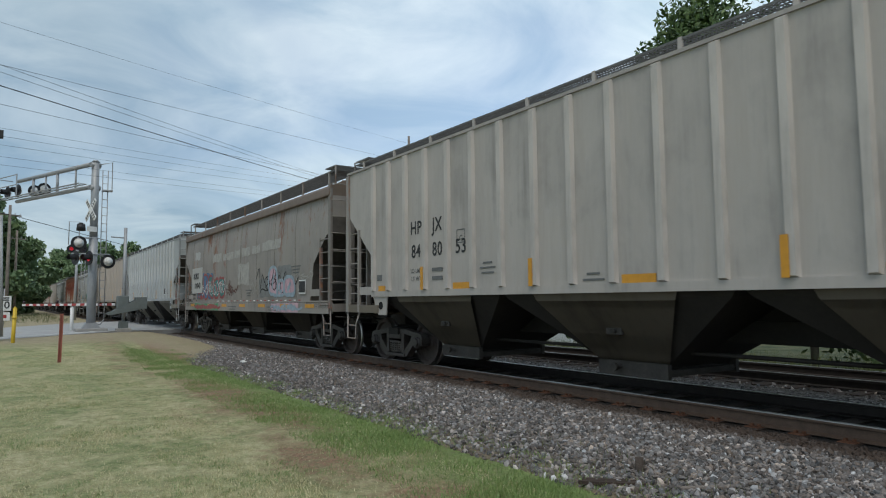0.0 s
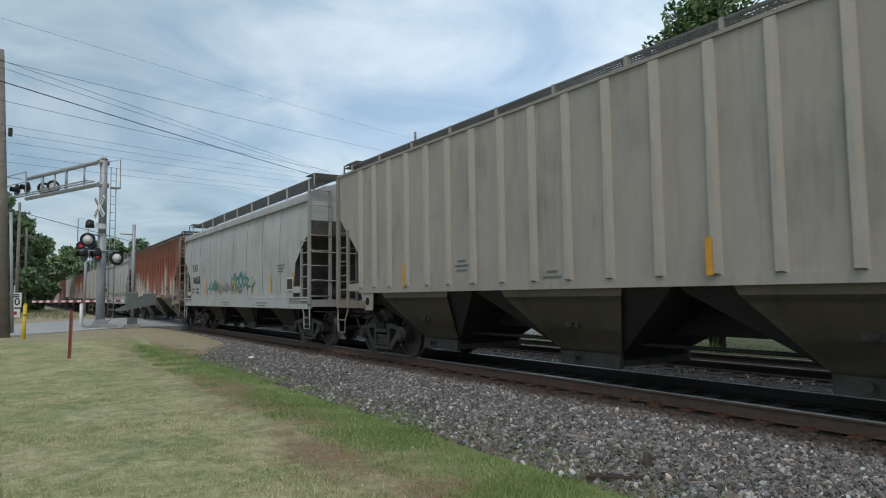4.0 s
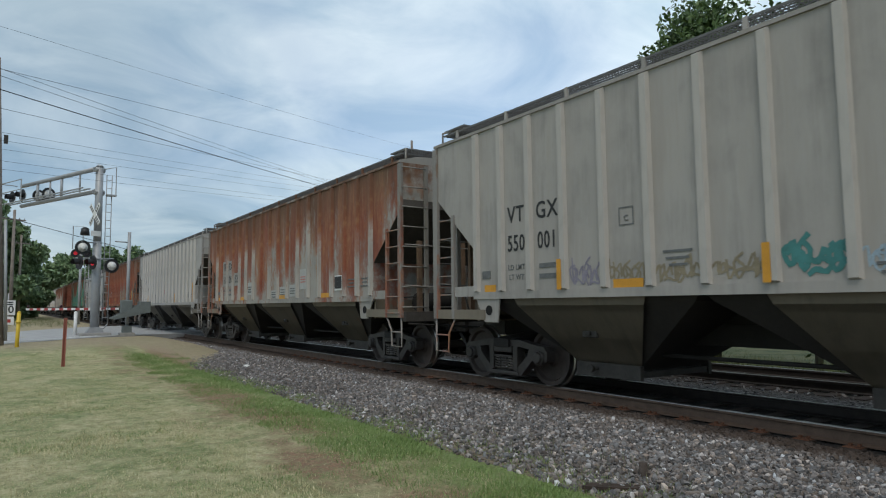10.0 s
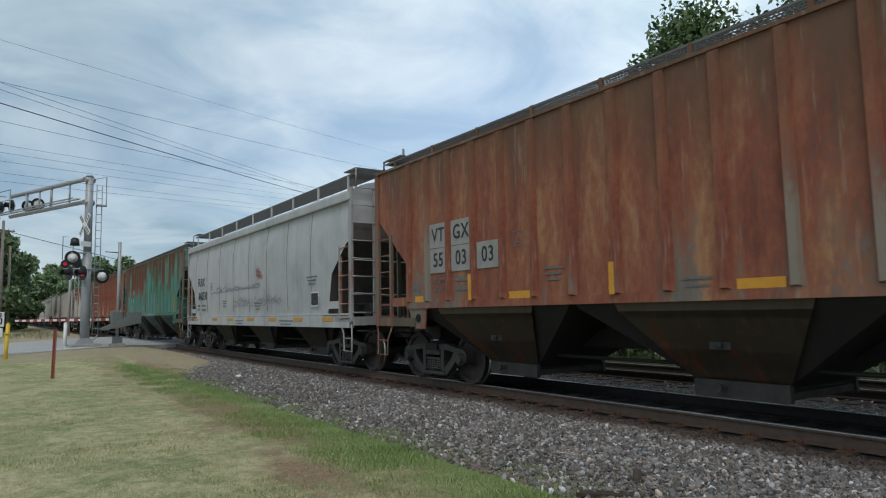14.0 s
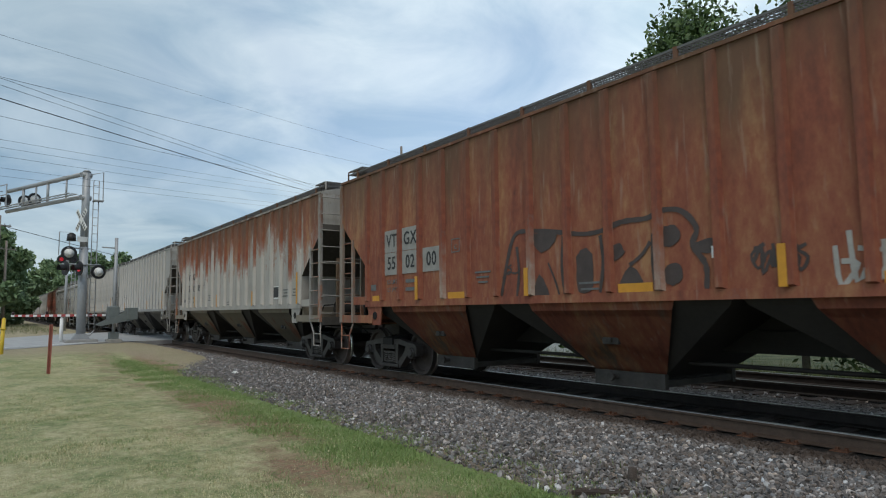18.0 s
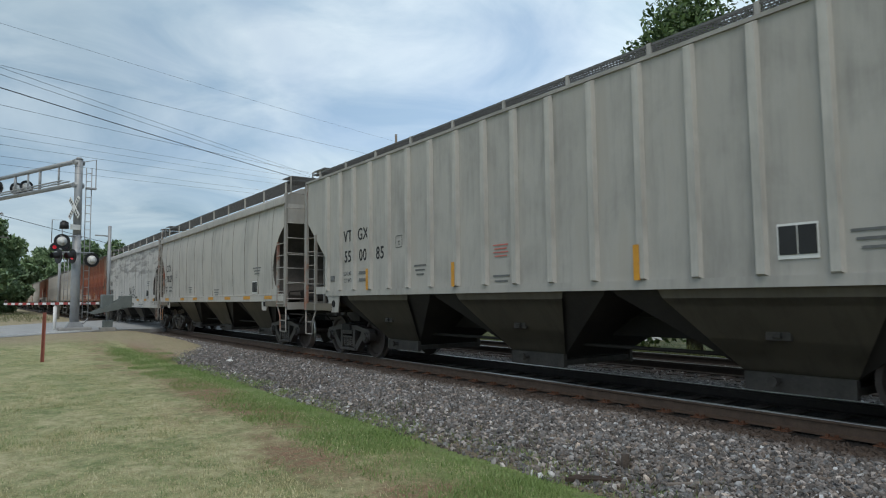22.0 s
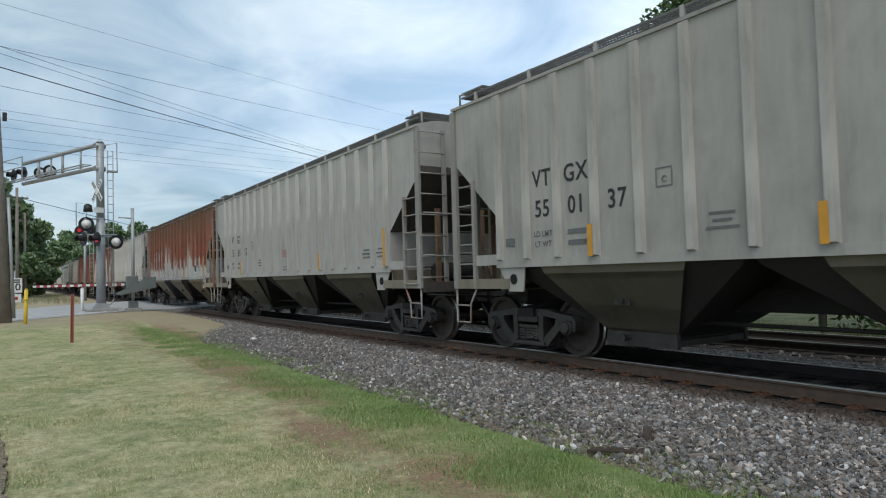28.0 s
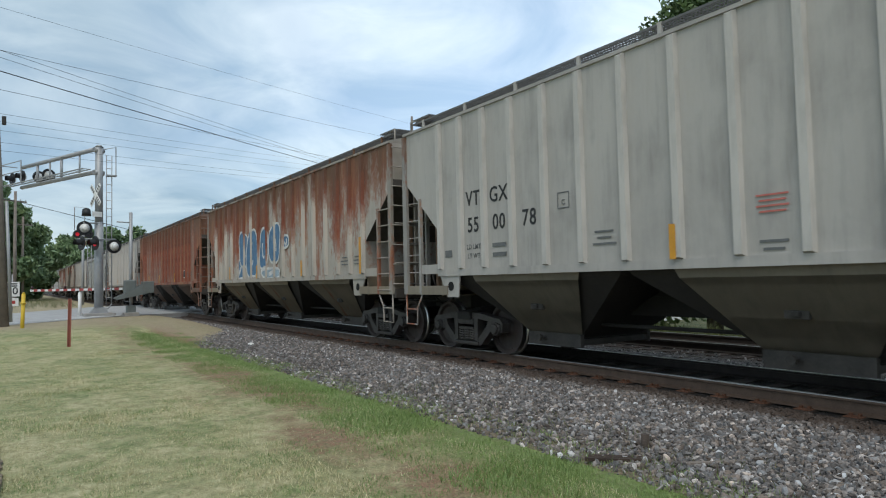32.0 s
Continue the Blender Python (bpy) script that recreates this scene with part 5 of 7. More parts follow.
# hand-drawn letters, each stroke in a unit square
HAND = {
    "S": [[(0.95, 0.80), (0.60, 1.0), (0.12, 0.82), (0.2, 0.52), (0.75, 0.42), (0.92, 0.18), (0.5, 0.0), (0.12, 0.22)]],
    "A": [[(0.0, 0.75), (0.28, 0.08), (0.62, 1.0), (0.9, 0.12)], [(0.15, 0.30), (1.0, 0.34)]],
    "/": [[(0.0, 0.05), (0.12, 0.0), (1.0, 1.1)]],
    "o": [[(0.5, 0.62), (0.05, 0.4), (0.3, 0.05), (0.9, 0.2), (0.8, 0.6), (0.3, 0.6)], [(0.1, 0.8), (0.5, 0.95), (0.95, 0.7)]],
    "B": [[(0.35, 0.0), (0.05, 0.6), (0.1, 1.0), (0.45, 1.02), (0.42, 0.72), (0.05, 0.42), (0.6, 0.75), (1.0, 0.55), (0.85, 0.15), (0.35, 0.0)]],
    "-": [[(0.0, 0.1), (0.4, 0.6), (1.0, 0.7)]],
}


def hand_letter(car, ch, d, z, w, h, mat, r, label, x):
    rng = random.Random(ord(ch))
    b = bmesh.new()
    for k, st in enumerate(HAND[ch]):
        ribbon(b, smooth_line([(d + w * u, z + h * v) for u, v in st], 5), r, x, rng, 0.0006 * k)
    return part("graffiti", b, mat, car, label)


def sprayed(car, seed, fills, lines, mat, label, x):
    """Flat sprayed shapes and lines that make up one letter."""
    rng = random.Random(seed)
    b = bmesh.new()
    for pts in fills:
        rim = smooth_line(pts + pts[:1], 3)[:-1]
        b.faces.new([b.verts.new((x, LEN / 2 - d + rng.uniform(-0.012, 0.012), z + rng.uniform(-0.012, 0.012))) for d, z in rim])
    for k, (pts, r) in enumerate(lines):
        ribbon(b, smooth_line(pts, 5), r, x, rng, 0.0012 + 0.0006 * k)
    return part("graffiti", b, mat, car, label)


def bubble(car, seed, d0, d1, z0, z1, fill, line, r, label, x):
    """A rounded sprayed letter: a fill and its closed outline, with one inner stroke."""
    rng = random.Random(seed)
    n = 26
    rim = []
    w1, w2 = rng.uniform(0, 6), rng.uniform(0, 6)
    for k in range(n):
        a = k * math.tau / n
        ca, sa = math.cos(a), math.sin(a)
        q = 1.0 / (abs(ca) ** 3.2 + abs(sa) ** 3.2) ** (1 / 3.2) * (1 + 0.07 * math.sin(2 * a + w1) + 0.06 * math.sin(3 * a + w2))
        rim.append(((d0 + d1) / 2 + (d1 - d0) / 2 * q * ca, (z0 + z1) / 2 + (z1 - z0) / 2 * q * sa))

    def out(z, more=0.0):
        return (x(z) if callable(x) else x) - more
    b = bmesh.new()
    vs = [b.verts.new((out(z), LEN / 2 - d, z)) for d, z in rim]
    hub = b.verts.new((out((z0 + z1) / 2), LEN / 2 - (d0 + d1) / 2, (z0 + z1) / 2))
    for k in range(n):
        b.faces.new((vs[k], vs[(k + 1) % n], hub))
    fl = part("graffiti_fill", b, fill, car, label)
    b = bmesh.new()
    cx, cz = (d0 + d1) / 2, (z0 + z1) / 2
    loops = [rim + rim[:1]]
    loops.append([(cx + (d1 - d0) * 0.16 * math.cos(k / 9 * 4.2 + w1), cz + (z1 - z0) * 0.24 * math.sin(k / 9 * 4.2 + w2)) for k in range(10)])
    for lp in loops:
        prev = None
        for i, (d, z) in enumerate(lp):
            pa, pb = lp[max(i - 1, 0)], lp[min(i + 1, len(lp) - 1)]
            if len(lp) > n and i in (0, n):
                pa, pb = rim[-1], rim[1]
            t = Vector((pb[0] - pa[0], pb[1] - pa[1]))
            t = t.normalized() if t.length > 1e-6 else Vector((1, 0))
            rr = r * rng.uniform(0.7, 1.15)
            cur = [b.verts.new((out(z + t.x * q, 0.003), LEN / 2 - (d - t.y * q), z + t.x * q)) for q in (-rr, rr)]
            if prev:
                b.faces.new((prev[0], prev[1], cur[1], cur[0]))
            prev = cur
    part("graffiti_outline", b, line, fl, "sprayed letter outline")


def rough_patch(car, seed, d0, d1, z0, z1, mat, label, x):
    """A painted block with a ragged rim."""
    rng = random.Random(seed)
    b = bmesh.new()
    e = 0.012 + 0.05 * min(d1 - d0, z1 - z0)
    rim = [(d0 + (d1 - d0) * k / 7, z0) for k in range(7)] + [(d1, z0 + (z1 - z0) * k / 4) for k in range(4)]
    rim += [(d1 - (d1 - d0) * k / 7, z1) for k in range(7)] + [(d0, z1 - (z1 - z0) * k / 4) for k in range(4)]
    rim = [(d + rng.uniform(-e, e), z + rng.uniform(-e, e)) for d, z in rim]
    mid = ((d0 + d1) / 2, (z0 + z1) / 2)
    vs = [b.verts.new(((x(z) if callable(x) else x), LEN / 2 - d, z)) for d, z in rim]
    hub = b.verts.new(((x(mid[1]) if callable(x) else x) - 0.0005, LEN / 2 - mid[0], mid[1]))
    for k in range(len(vs)):
        b.faces.new((vs[k], vs[(k + 1) % len(vs)], hub))
    return part("graffiti_fill", b, mat, car, label)


SPRAY = {k: plain("spray_" + k, c, 0.6, 0, 0.3, 5) for k, c in dict(
    pink=(0.52, 0.34, 0.39), white=(0.58, 0.58, 0.57), teal=(0.05, 0.20, 0.19), blue=(0.07, 0.17, 0.30), black=(0.015, 0.015, 0.016),
    red=(0.30, 0.07, 0.07), green=(0.08, 0.30, 0.15), deepgreen=(0.022, 0.15, 0.075), grey=(0.20, 0.205, 0.20), violet=(0.24, 0.22, 0.27), paleblue=(0.28, 0.36, 0.42), soot=(0.062, 0.046, 0.042), wash=(0.36, 0.345, 0.32), brown=(0.13, 0.06, 0.045), tan=(0.24, 0.20, 0.13)).items()}


def decorate(cars):
    def flat(z):
        return -smooth_x(z) - 0.006

    def flat2(z):
        return -smooth_x(z) - 0.009

    def flat3(z):
        return -smooth_x(z) - 0.012
    panel = -HX + 0.025
    sill = -HX - 0.004
    c = cars[3]
    for k, (d0, d1, z0, z1) in enumerate(((10.44, 12.1, 2.95, 3.24), (9.45, 10.2, 2.93, 3.19), (8.32, 9.17, 2.9, 3.2), (7.46, 8.08, 2.91, 3.18), (6.03, 7.33, 2.88, 3.15),
                                          (4.6, 5.8, 2.9, 3.2), (7.86, 9.1, 1.95, 2.66), (1.77, 2.6, 3.14, 3.46))):
        rough_patch(c, 60 + k, d0, d1, z0, z1, PATCH if k > 6 else SPRAY["wash"], "pale painted-over patch", flat)
    rough_patch(c, 75, 2.0, 3.3, 1.52, 2.0, SPRAY["blue"], "blue sprayed letter fill", flat)
    rough_patch(c, 76, 3.1, 4.6, 1.52, 2.5, SPRAY["blue"], "blue sprayed letter fill", flat)
    for k, (d0, d1) in enumerate(((2.2, 3.1), (3.15, 3.9), (3.95, 4.6), (4.65, 5.4), (5.45, 6.2))):
        bubble(c, 110 + k, d0, d1, 1.53, (1.75, 2.45, 2.4, 2.25, 2.3)[k], SPRAY["blue" if k < 2 else "teal"], SPRAY["red"], 0.05, "teal and red sprayed bubble letter", flat2)
    spray(c, 2, 2.6, 6.4, 1.6, 2.3, SPRAY["white"], 0.014, 9, "thin white sprayed lines", flat3)
    rough_patch(c, 78, 1.75, 5.4, 1.06, 1.31, SPRAY["green"], "green sprayed band on the sill", sill)
    spray(c, 5, 1.8, 5.3, 1.10, 1.28, SPRAY["red"], 0.045, 7, "red sprayed loops on the sill", sill - 0.003)
    spray(c, 6, 6.4, 7.6, 1.6, 2.2, SPRAY["brown"], 0.022, 4, "brown sprayed scribble", flat)
    rough_patch(c, 79, 10.1, 11.0, 1.52, 2.1, SPRAY["grey"], "grey sprayed letter fill", flat)
    rough_patch(c, 82, 11.85, 12.95, 2.05, 2.42, SPRAY["grey"], "grey sprayed letter fill", flat)
    spray(c, 1, 10.05, 13.0, 1.56, 2.46, SPRAY["black"], 0.02, 5, "dark sprayed outline", flat2)
    bubble(c, 71, 11.05, 11.8, 1.53, 2.42, SPRAY["pink"], SPRAY["paleblue"], 0.06, "pink sprayed bubble letter", flat2)
    bubble(c, 72, 11.75, 12.35, 1.53, 1.98, SPRAY["pink"], SPRAY["paleblue"], 0.05, "pink sprayed bubble letter", flat2)
    bubble(c, 73, 12.36, 13.15, 1.53, 2.08, SPRAY["pink"], SPRAY["paleblue"], 0.06, "pink sprayed bubble letter", flat3)
    rough_patch(c, 74, 11.3, 13.5, 1.06, 1.31, SPRAY["pink"], "pink sprayed fill on the sill", sill)
    spray(c, 10, 11.4, 13.4, 1.10, 1.28, SPRAY["paleblue"], 0.03, 4, "pale blue sprayed lines on the sill", sill - 0.003)
    spray(c, 4, 9.0, 10.0, 1.6, 2.2, SPRAY["wash"], 0.012, 4, "faint white sprayed tags", flat)
    spray(c, 9, 12.9, 14.4, 1.95, 2.2, SPRAY["wash"], 0.011, 5, "faint white sprayed tag", flat)
    for k in range(26):
        plate(c, "reflector_dash", LEN / 2 - 5.2 - k * 0.36, 1.40, 0.16, 0.03, REDW if k % 2 else WHITEP, "", x=-smooth_x(1.42) - 0.004)
    c = cars[6]
    spray(c, 11, 4.5, 6.0, 1.62, 2.15, SPRAY["teal"], 0.03, 3, "teal sprayed tag", flat)
    spray(c, 12, 8.0, 10.3, 1.65, 2.35, SPRAY["teal"], 0.045, 4, "teal sprayed tag", flat)
    spray(c, 13, 5.8, 9.0, 1.55, 1.95, SPRAY["grey"], 0.018, 9, "grey sprayed tags", flat)
    plate(c, "repaint_patch", LEN / 2 - 3.88, 1.95, 0.5, 0.42, PATCH, "pale repainted patch", x=flat(2.0))
    c = cars[7]
    for k, (d0, d1, z1) in enumerate(((5.15, 5.68, 1.98), (5.7, 6.2, 2.02), (6.28, 6.7, 2.05), (6.74, 7.6, 2.2))):
        bubble(c, 90 + k, d0, d1, 1.58, z1, SPRAY["grey"], SPRAY["white"], 0.026, "grey sprayed bubble letter", panel)
    spray(c, 14, 8.2, 9.2, 1.62, 1.85, SPRAY["wash"], 0.016, 4, "faint pale sprayed tag", panel)
    c = cars[8]
    for k, d in enumerate((6.6, 7.5, 8.9, 9.7, 11.3, 12.2, 13.0)):
        spray(c, 150 + k, d - 0.35, d + 0.35, 1.56, 1.95, SPRAY["grey"], 0.012, 4, "thin grey sprayed tag", flat)
    plate(c, "notice", LEN / 2 - 7.6, 1.72, 0.5, 0.14, FADED, "small framed notice", x=flat(1.75))
    c = cars[9]
    for k, (j, m, z1, r) in enumerate(((3, "violet", 2.05, 0.014), (4, "tan", 2.0, 0.014), (5, "tan", 1.95, 0.016), (6, "tan", 1.95, 0.016), (7, "teal", 2.1, 0.03),
                                       (8, "paleblue", 1.95, 0.012), (9, "grey", 1.9, 0.012), (10, "grey", 1.95, 0.014), (11, "violet", 1.95, 0.014), (12, "red", 2.0, 0.012),
                                       (13, "teal", 1.9, 0.016), (14, "teal", 1.9, 0.014))):
        d = LEN / 2 - bay(j)
        spray(c, 20 + k, d - 0.3, d + 0.3, 1.6, z1, SPRAY[m], r, 4, "small sprayed tag", panel)
    c = cars[10]
    for k, z, h in ((5, 1.95, 0.42), (8, 1.72, 0.24), (9, 1.78, 0.30), (10, 1.80, 0.34), (11, 2.1, 0.55)):
        plate(c, "notice_patch", bay(k), z, 0.5, h, PATCH, "white notice patch", x=-HX + 0.027)
        for j in range(3):
            plate(c, "stencil_line", bay(k), z + 0.06 - j * 0.07, 0.34, 0.025, FADED if k != 11 else INKR, "small stencilled line", x=-HX + 0.018)
    c = cars[13]
    spray(c, 31, 4.0, 9.0, 2.2, 2.45, SPRAY["violet"], 0.016, 7, "faint grey sprayed letters", flat)
    spray(c, 32, 6.5, 11.0, 1.65, 2.0, SPRAY["violet"], 0.012, 9, "thin sprayed tags", flat)
    spray(c, 33, 8.9, 9.4, 2.5, 2.95, SPRAY["red"], 0.014, 3, "small sprayed figure", flat)
    c = cars[14]
    for k in range(16):
        d = LEN / 2 - bay(k)
        if 8.0 < d < 10.9:
            plate(c, "paint_out", bay(k), 3.32, RIB_STEP - 0.14, 1.4, SPRAY["deepgreen"], "bright green painted-over block", x=-HX + 0.029, thick=0.004)
        elif 10.9 < d < 13:
            plate(c, "paint_out", bay(k), 2.80, RIB_STEP - 0.14, 0.36, SPRAY["deepgreen"], "bright green painted-over stripe", x=-HX + 0.029, thick=0.004)
    c = cars[15]
    rim = [(5.9, 1.58), (6.05, 2.1), (6.25, 2.53), (6.6, 2.57), (7.2, 2.49), (7.7, 2.41), (8.05, 2.42), (8.4, 2.5), (8.8, 2.5), (9.0, 2.57), (9.3, 2.53), (9.5, 2.3), (9.44, 2.1), (9.6, 1.86), (9.6, 1.58)]
    sprayed(c, 60, [], [(rim, 0.036)], SPRAY["soot"], "dark sprayed outline round four rust-coloured letters", panel)
    sprayed(c, 61, [[(6.56, 2.53), (7.2, 2.47), (6.87, 2.2)], [(6.6, 1.52), (7.02, 1.52), (6.8, 1.9)]], [([(6.3, 2.35), (6.34, 1.95), (6.28, 1.56)], 0.03), ([(7.0, 2.05), (7.15, 1.75), (7.22, 1.55)], 0.018)],
            SPRAY["soot"], "dark sprayed gaps of the letter K", panel - 0.003)
    sprayed(c, 62, [[(7.57, 2.1), (7.7, 2.2), (7.86, 2.12), (7.86, 1.68), (7.72, 1.58), (7.57, 1.66)]], [([(7.32, 2.42), (7.28, 2.0), (7.33, 1.58)], 0.028), ([(8.02, 2.36), (8.06, 2.0), (7.99, 1.58)], 0.03)],
            SPRAY["soot"], "dark sprayed hollow of the letter O", panel - 0.003)
    sprayed(c, 63, [[(8.27, 1.56), (8.5, 1.92), (8.74, 1.6)], [(8.2, 2.18), (8.36, 2.22), (8.42, 2.08), (8.26, 2.02)]], [([(8.1, 2.0), (8.3, 2.03), (8.42, 2.12)], 0.026), ([(8.5, 1.92), (8.7, 2.04), (8.84, 2.2)], 0.026)],
            SPRAY["soot"], "dark sprayed gaps of the figure 2", panel - 0.003)
    sprayed(c, 64, [[(8.98, 2.24), (9.06, 2.36), (9.2, 2.36), (9.27, 2.24), (9.18, 2.12), (9.04, 2.12)], [(9.0, 1.8), (9.1, 1.9), (9.25, 1.88), (9.3, 1.74), (9.18, 1.64), (9.05, 1.66)],
                    [(9.44, 2.12), (9.72, 2.16), (9.7, 2.0), (9.46, 2.03)]], [([(8.88, 2.3), (8.86, 1.9), (8.9, 1.58)], 0.022)], SPRAY["soot"], "dark sprayed hollows of the letter R", panel - 0.003)
    spray(c, 65, 6.0, 6.2, 1.9, 2.1, SPRAY["soot"], 0.016, 1, "small dark sprayed mark", panel)
    spray(c, 42, 11.05, 11.6, 1.55, 2.1, SPRAY["wash"], 0.025, 2, "faint pale sprayed ring", panel)
    spray(c, 43, 10.15, 10.7, 1.7, 2.05, SPRAY["soot"], 0.02, 3, "dark sprayed scribble", panel)
    plate(c, "paint_dot", LEN / 2 - 9.75, 2.0, 0.14, 0.14, WHITEP, "white paint spot", x=panel)
    c = cars[20]
    for ch, d, z, w, h in (("S", 7.96, 1.72, 0.34, 0.40), ("A", 8.24, 1.76, 0.36, 0.34), ("/", 8.62, 1.72, 0.22, 0.42), ("S", 8.84, 1.64, 0.36, 0.52), ("o", 9.12, 1.72, 0.24, 0.28),
                           ("B", 9.28, 1.66, 0.40, 0.50), ("-", 8.34, 1.64, 0.16, 0.07), ("-", 9.16, 1.56, 0.22, 0.07)):
        hand_letter(c, ch, d, z, w, h, SPRAY["black"], 0.019, "bold black sprayed letter", flat)
    part("lettering", lettering("LIVE INLIFE 18", 0.24, INK, 1.0, 0.95), None, c, "black sprayed words on the sill", on_side(sill, LEN / 2 - 8.85, 1.20))
    part("lettering", lettering("CAUTION", 0.15, INK, 1.0, 1.0), None, c, "small black word", on_side(flat(1.6), LEN / 2 - 9.95, 1.58))
    c = cars[26]
    for k, (d0, d1, z0, z1) in enumerate(((4.05, 5.0, 1.56, 2.25), (4.4, 5.5, 2.0, 3.18), (5.3, 6.45, 1.58, 3.2), (6.72, 7.55, 1.9, 3.14), (7.62, 8.68, 2.05, 3.2), (8.92, 9.42, 2.45, 2.8), (6.9, 8.7, 1.56, 1.86))):
        bubble(c, 100 + k, d0, d1, z0, z1, SPRAY["blue" if k < 6 else "paleblue"], SPRAY["white"], 0.04, "blue sprayed bubble letter", panel - 0.0035 * k)
        for d in RIBS:
            if d0 + 0.05 < d < d1 - 0.05 and k not in (0, 6):
                plate(c, "graffiti_band", LEN / 2 - d, (z0 + z1) / 2, 0.09, (z1 - z0) * 0.92, SPRAY["blue"], "blue paint across a post", x=-HX - 0.041 - 0.0015 * k, thick=0.002)


def build_train():
    protos = {"rib": rib_car(), "rnd": smooth_car(round_reach, (1.15, 1.22, 12), (1.32, 1.54)), "ang": smooth_car(angular_reach, (1.35, 1.7, 8), (1.04, 1.38))}
    for car, painted in protos.values():
        for ob in painted:
            ob.material_slots[0].link = "OBJECT"
            ob["painted"] = 1
    cars = []
    spare = {}
    for n, (kind, base, rust, top, dirt, marks, back, label) in enumerate(CARS):
        paint = car_paint("car_paint", base, n + 1, rust, top, dirt, 0.6,
                          (0.16, 0.27, 0.24) if n == 14 else None, (0.40, 0.40, 0.385) if n == 24 else None, 2.98 if n == 24 else 0, n == 20, sound=0.3 if n == 14 else None)
        # posts: body colour lightened for the light they catch, and less dirt
        posts = car_paint("lit_post_paint", tuple(min(0.8, v * 1.22) for v in base), n + 90, 0.22 if n == 14 else rust * 1.15 if rust > 0.7 else rust, top, dirt * 0.35,
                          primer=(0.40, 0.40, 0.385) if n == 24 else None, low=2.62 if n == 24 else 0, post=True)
        # hopper sheets, end walls, side beams: body colour darkened for shade, plus dirt
        under = car_paint("shaded_under_paint", tuple(v * k * (0.95 if n in (7, 24) else 0.2 if kind == "ang" else 0.36 if n in (2, 11, 17, 18, 19) else 0.56) for v, k in zip(base, (1.0, 0.90, 0.73))), n + 50, rust * (0.7 if n == 15 else 0.35), 0, 0.5)
        gear = car_paint("car_gear_paint", tuple(v * 0.72 for v in base), n + 170, min(0.5, max(0.30, rust * 0.8)), 0.0, 0.6)
        lid = car_paint("car_roof_paint", (0.17, 0.125, 0.095) if n == 3 else tuple(v * 0.86 for v in base), n + 130, rust * 0.8, 0, 0.5)
        home = pose(TRACK, REAR[n] - LEN / 2, 0)
        if kind not in spare:
            car = protos[kind][0]
            car.matrix_basis = home
            spare[kind] = 1
        else:
            car = copy_thing(protos[kind][0], home)
        tagged(car, label)
        for ob in car.children_recursive:
            if "painted" in ob:
                ob.material_slots[0].link = "OBJECT"
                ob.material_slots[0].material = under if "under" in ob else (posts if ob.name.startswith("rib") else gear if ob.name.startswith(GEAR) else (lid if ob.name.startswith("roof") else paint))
        cars.append(car)
    for n, car in enumerate(cars):
        kind, base, rust, top, dirt, marks, back, label = CARS[n]
        if kind == "rib":
            dress_rib(car, marks, back, n)
        else:
            dress_smooth(car, marks, back, n)
    decorate(cars)
    return cars


cars = build_train()


# ---- level crossing signals ----
ARM = Vector((-0.375, 0.927, 0.0))         # along the signal arm and the gate arm, across the road
FACE = Vector((0.927, 0.375, 0.0))         # along the road
MAST = Vector((3.43, 34.5, 0.10))


def signal_head(parent, at, lit=False, turn=180.0):
    """A round black backing with a red lens and hood in front and a silver lamp housing behind. Front: -y."""
    b = bmesh.new()
    tube(b, (0, -0.015, 0), (0, 0.015, 0), 0.33, seg=28)
    hd = part("signal_head", b, BLACKP, parent, "round black signal backing", at @ pose(0, 0, 0, 0, 0, turn))
    b = bmesh.new()
    tube(b, (0, -0.03, 0), (0, -0.015, 0), 0.15, seg=20)
    part("lens", b, REDON if lit else REDL, hd, "lit red lens" if lit else "dark red lens")
    b = bmesh.new()
    seg = 16
    for k in range(seg):
        a0, a1 = math.pi * (-0.15 + 1.3 * k / seg), math.pi * (-0.15 + 1.3 * (k + 1) / seg)
        vs = [b.verts.new((0.17 * math.cos(a), y, 0.17 * math.sin(a))) for a in (a0, a1) for y in (-0.02, -0.30)]
        b.faces.new((vs[0], vs[1], vs[3], vs[2]))
    part("hood", b, BLACKP, hd, "black hood")
    b = bmesh.new()
    tube(b, (0, 0.015, 0), (0, 0.13, 0), 0.215, 0.16, seg=22)
    tube(b, (0, 0.13, 0), (0, 0.16, 0), 0.16, 0.05, seg=22)
    part("lamp_housing", b, WHITEP, hd, "silver lamp housing")
    return hd


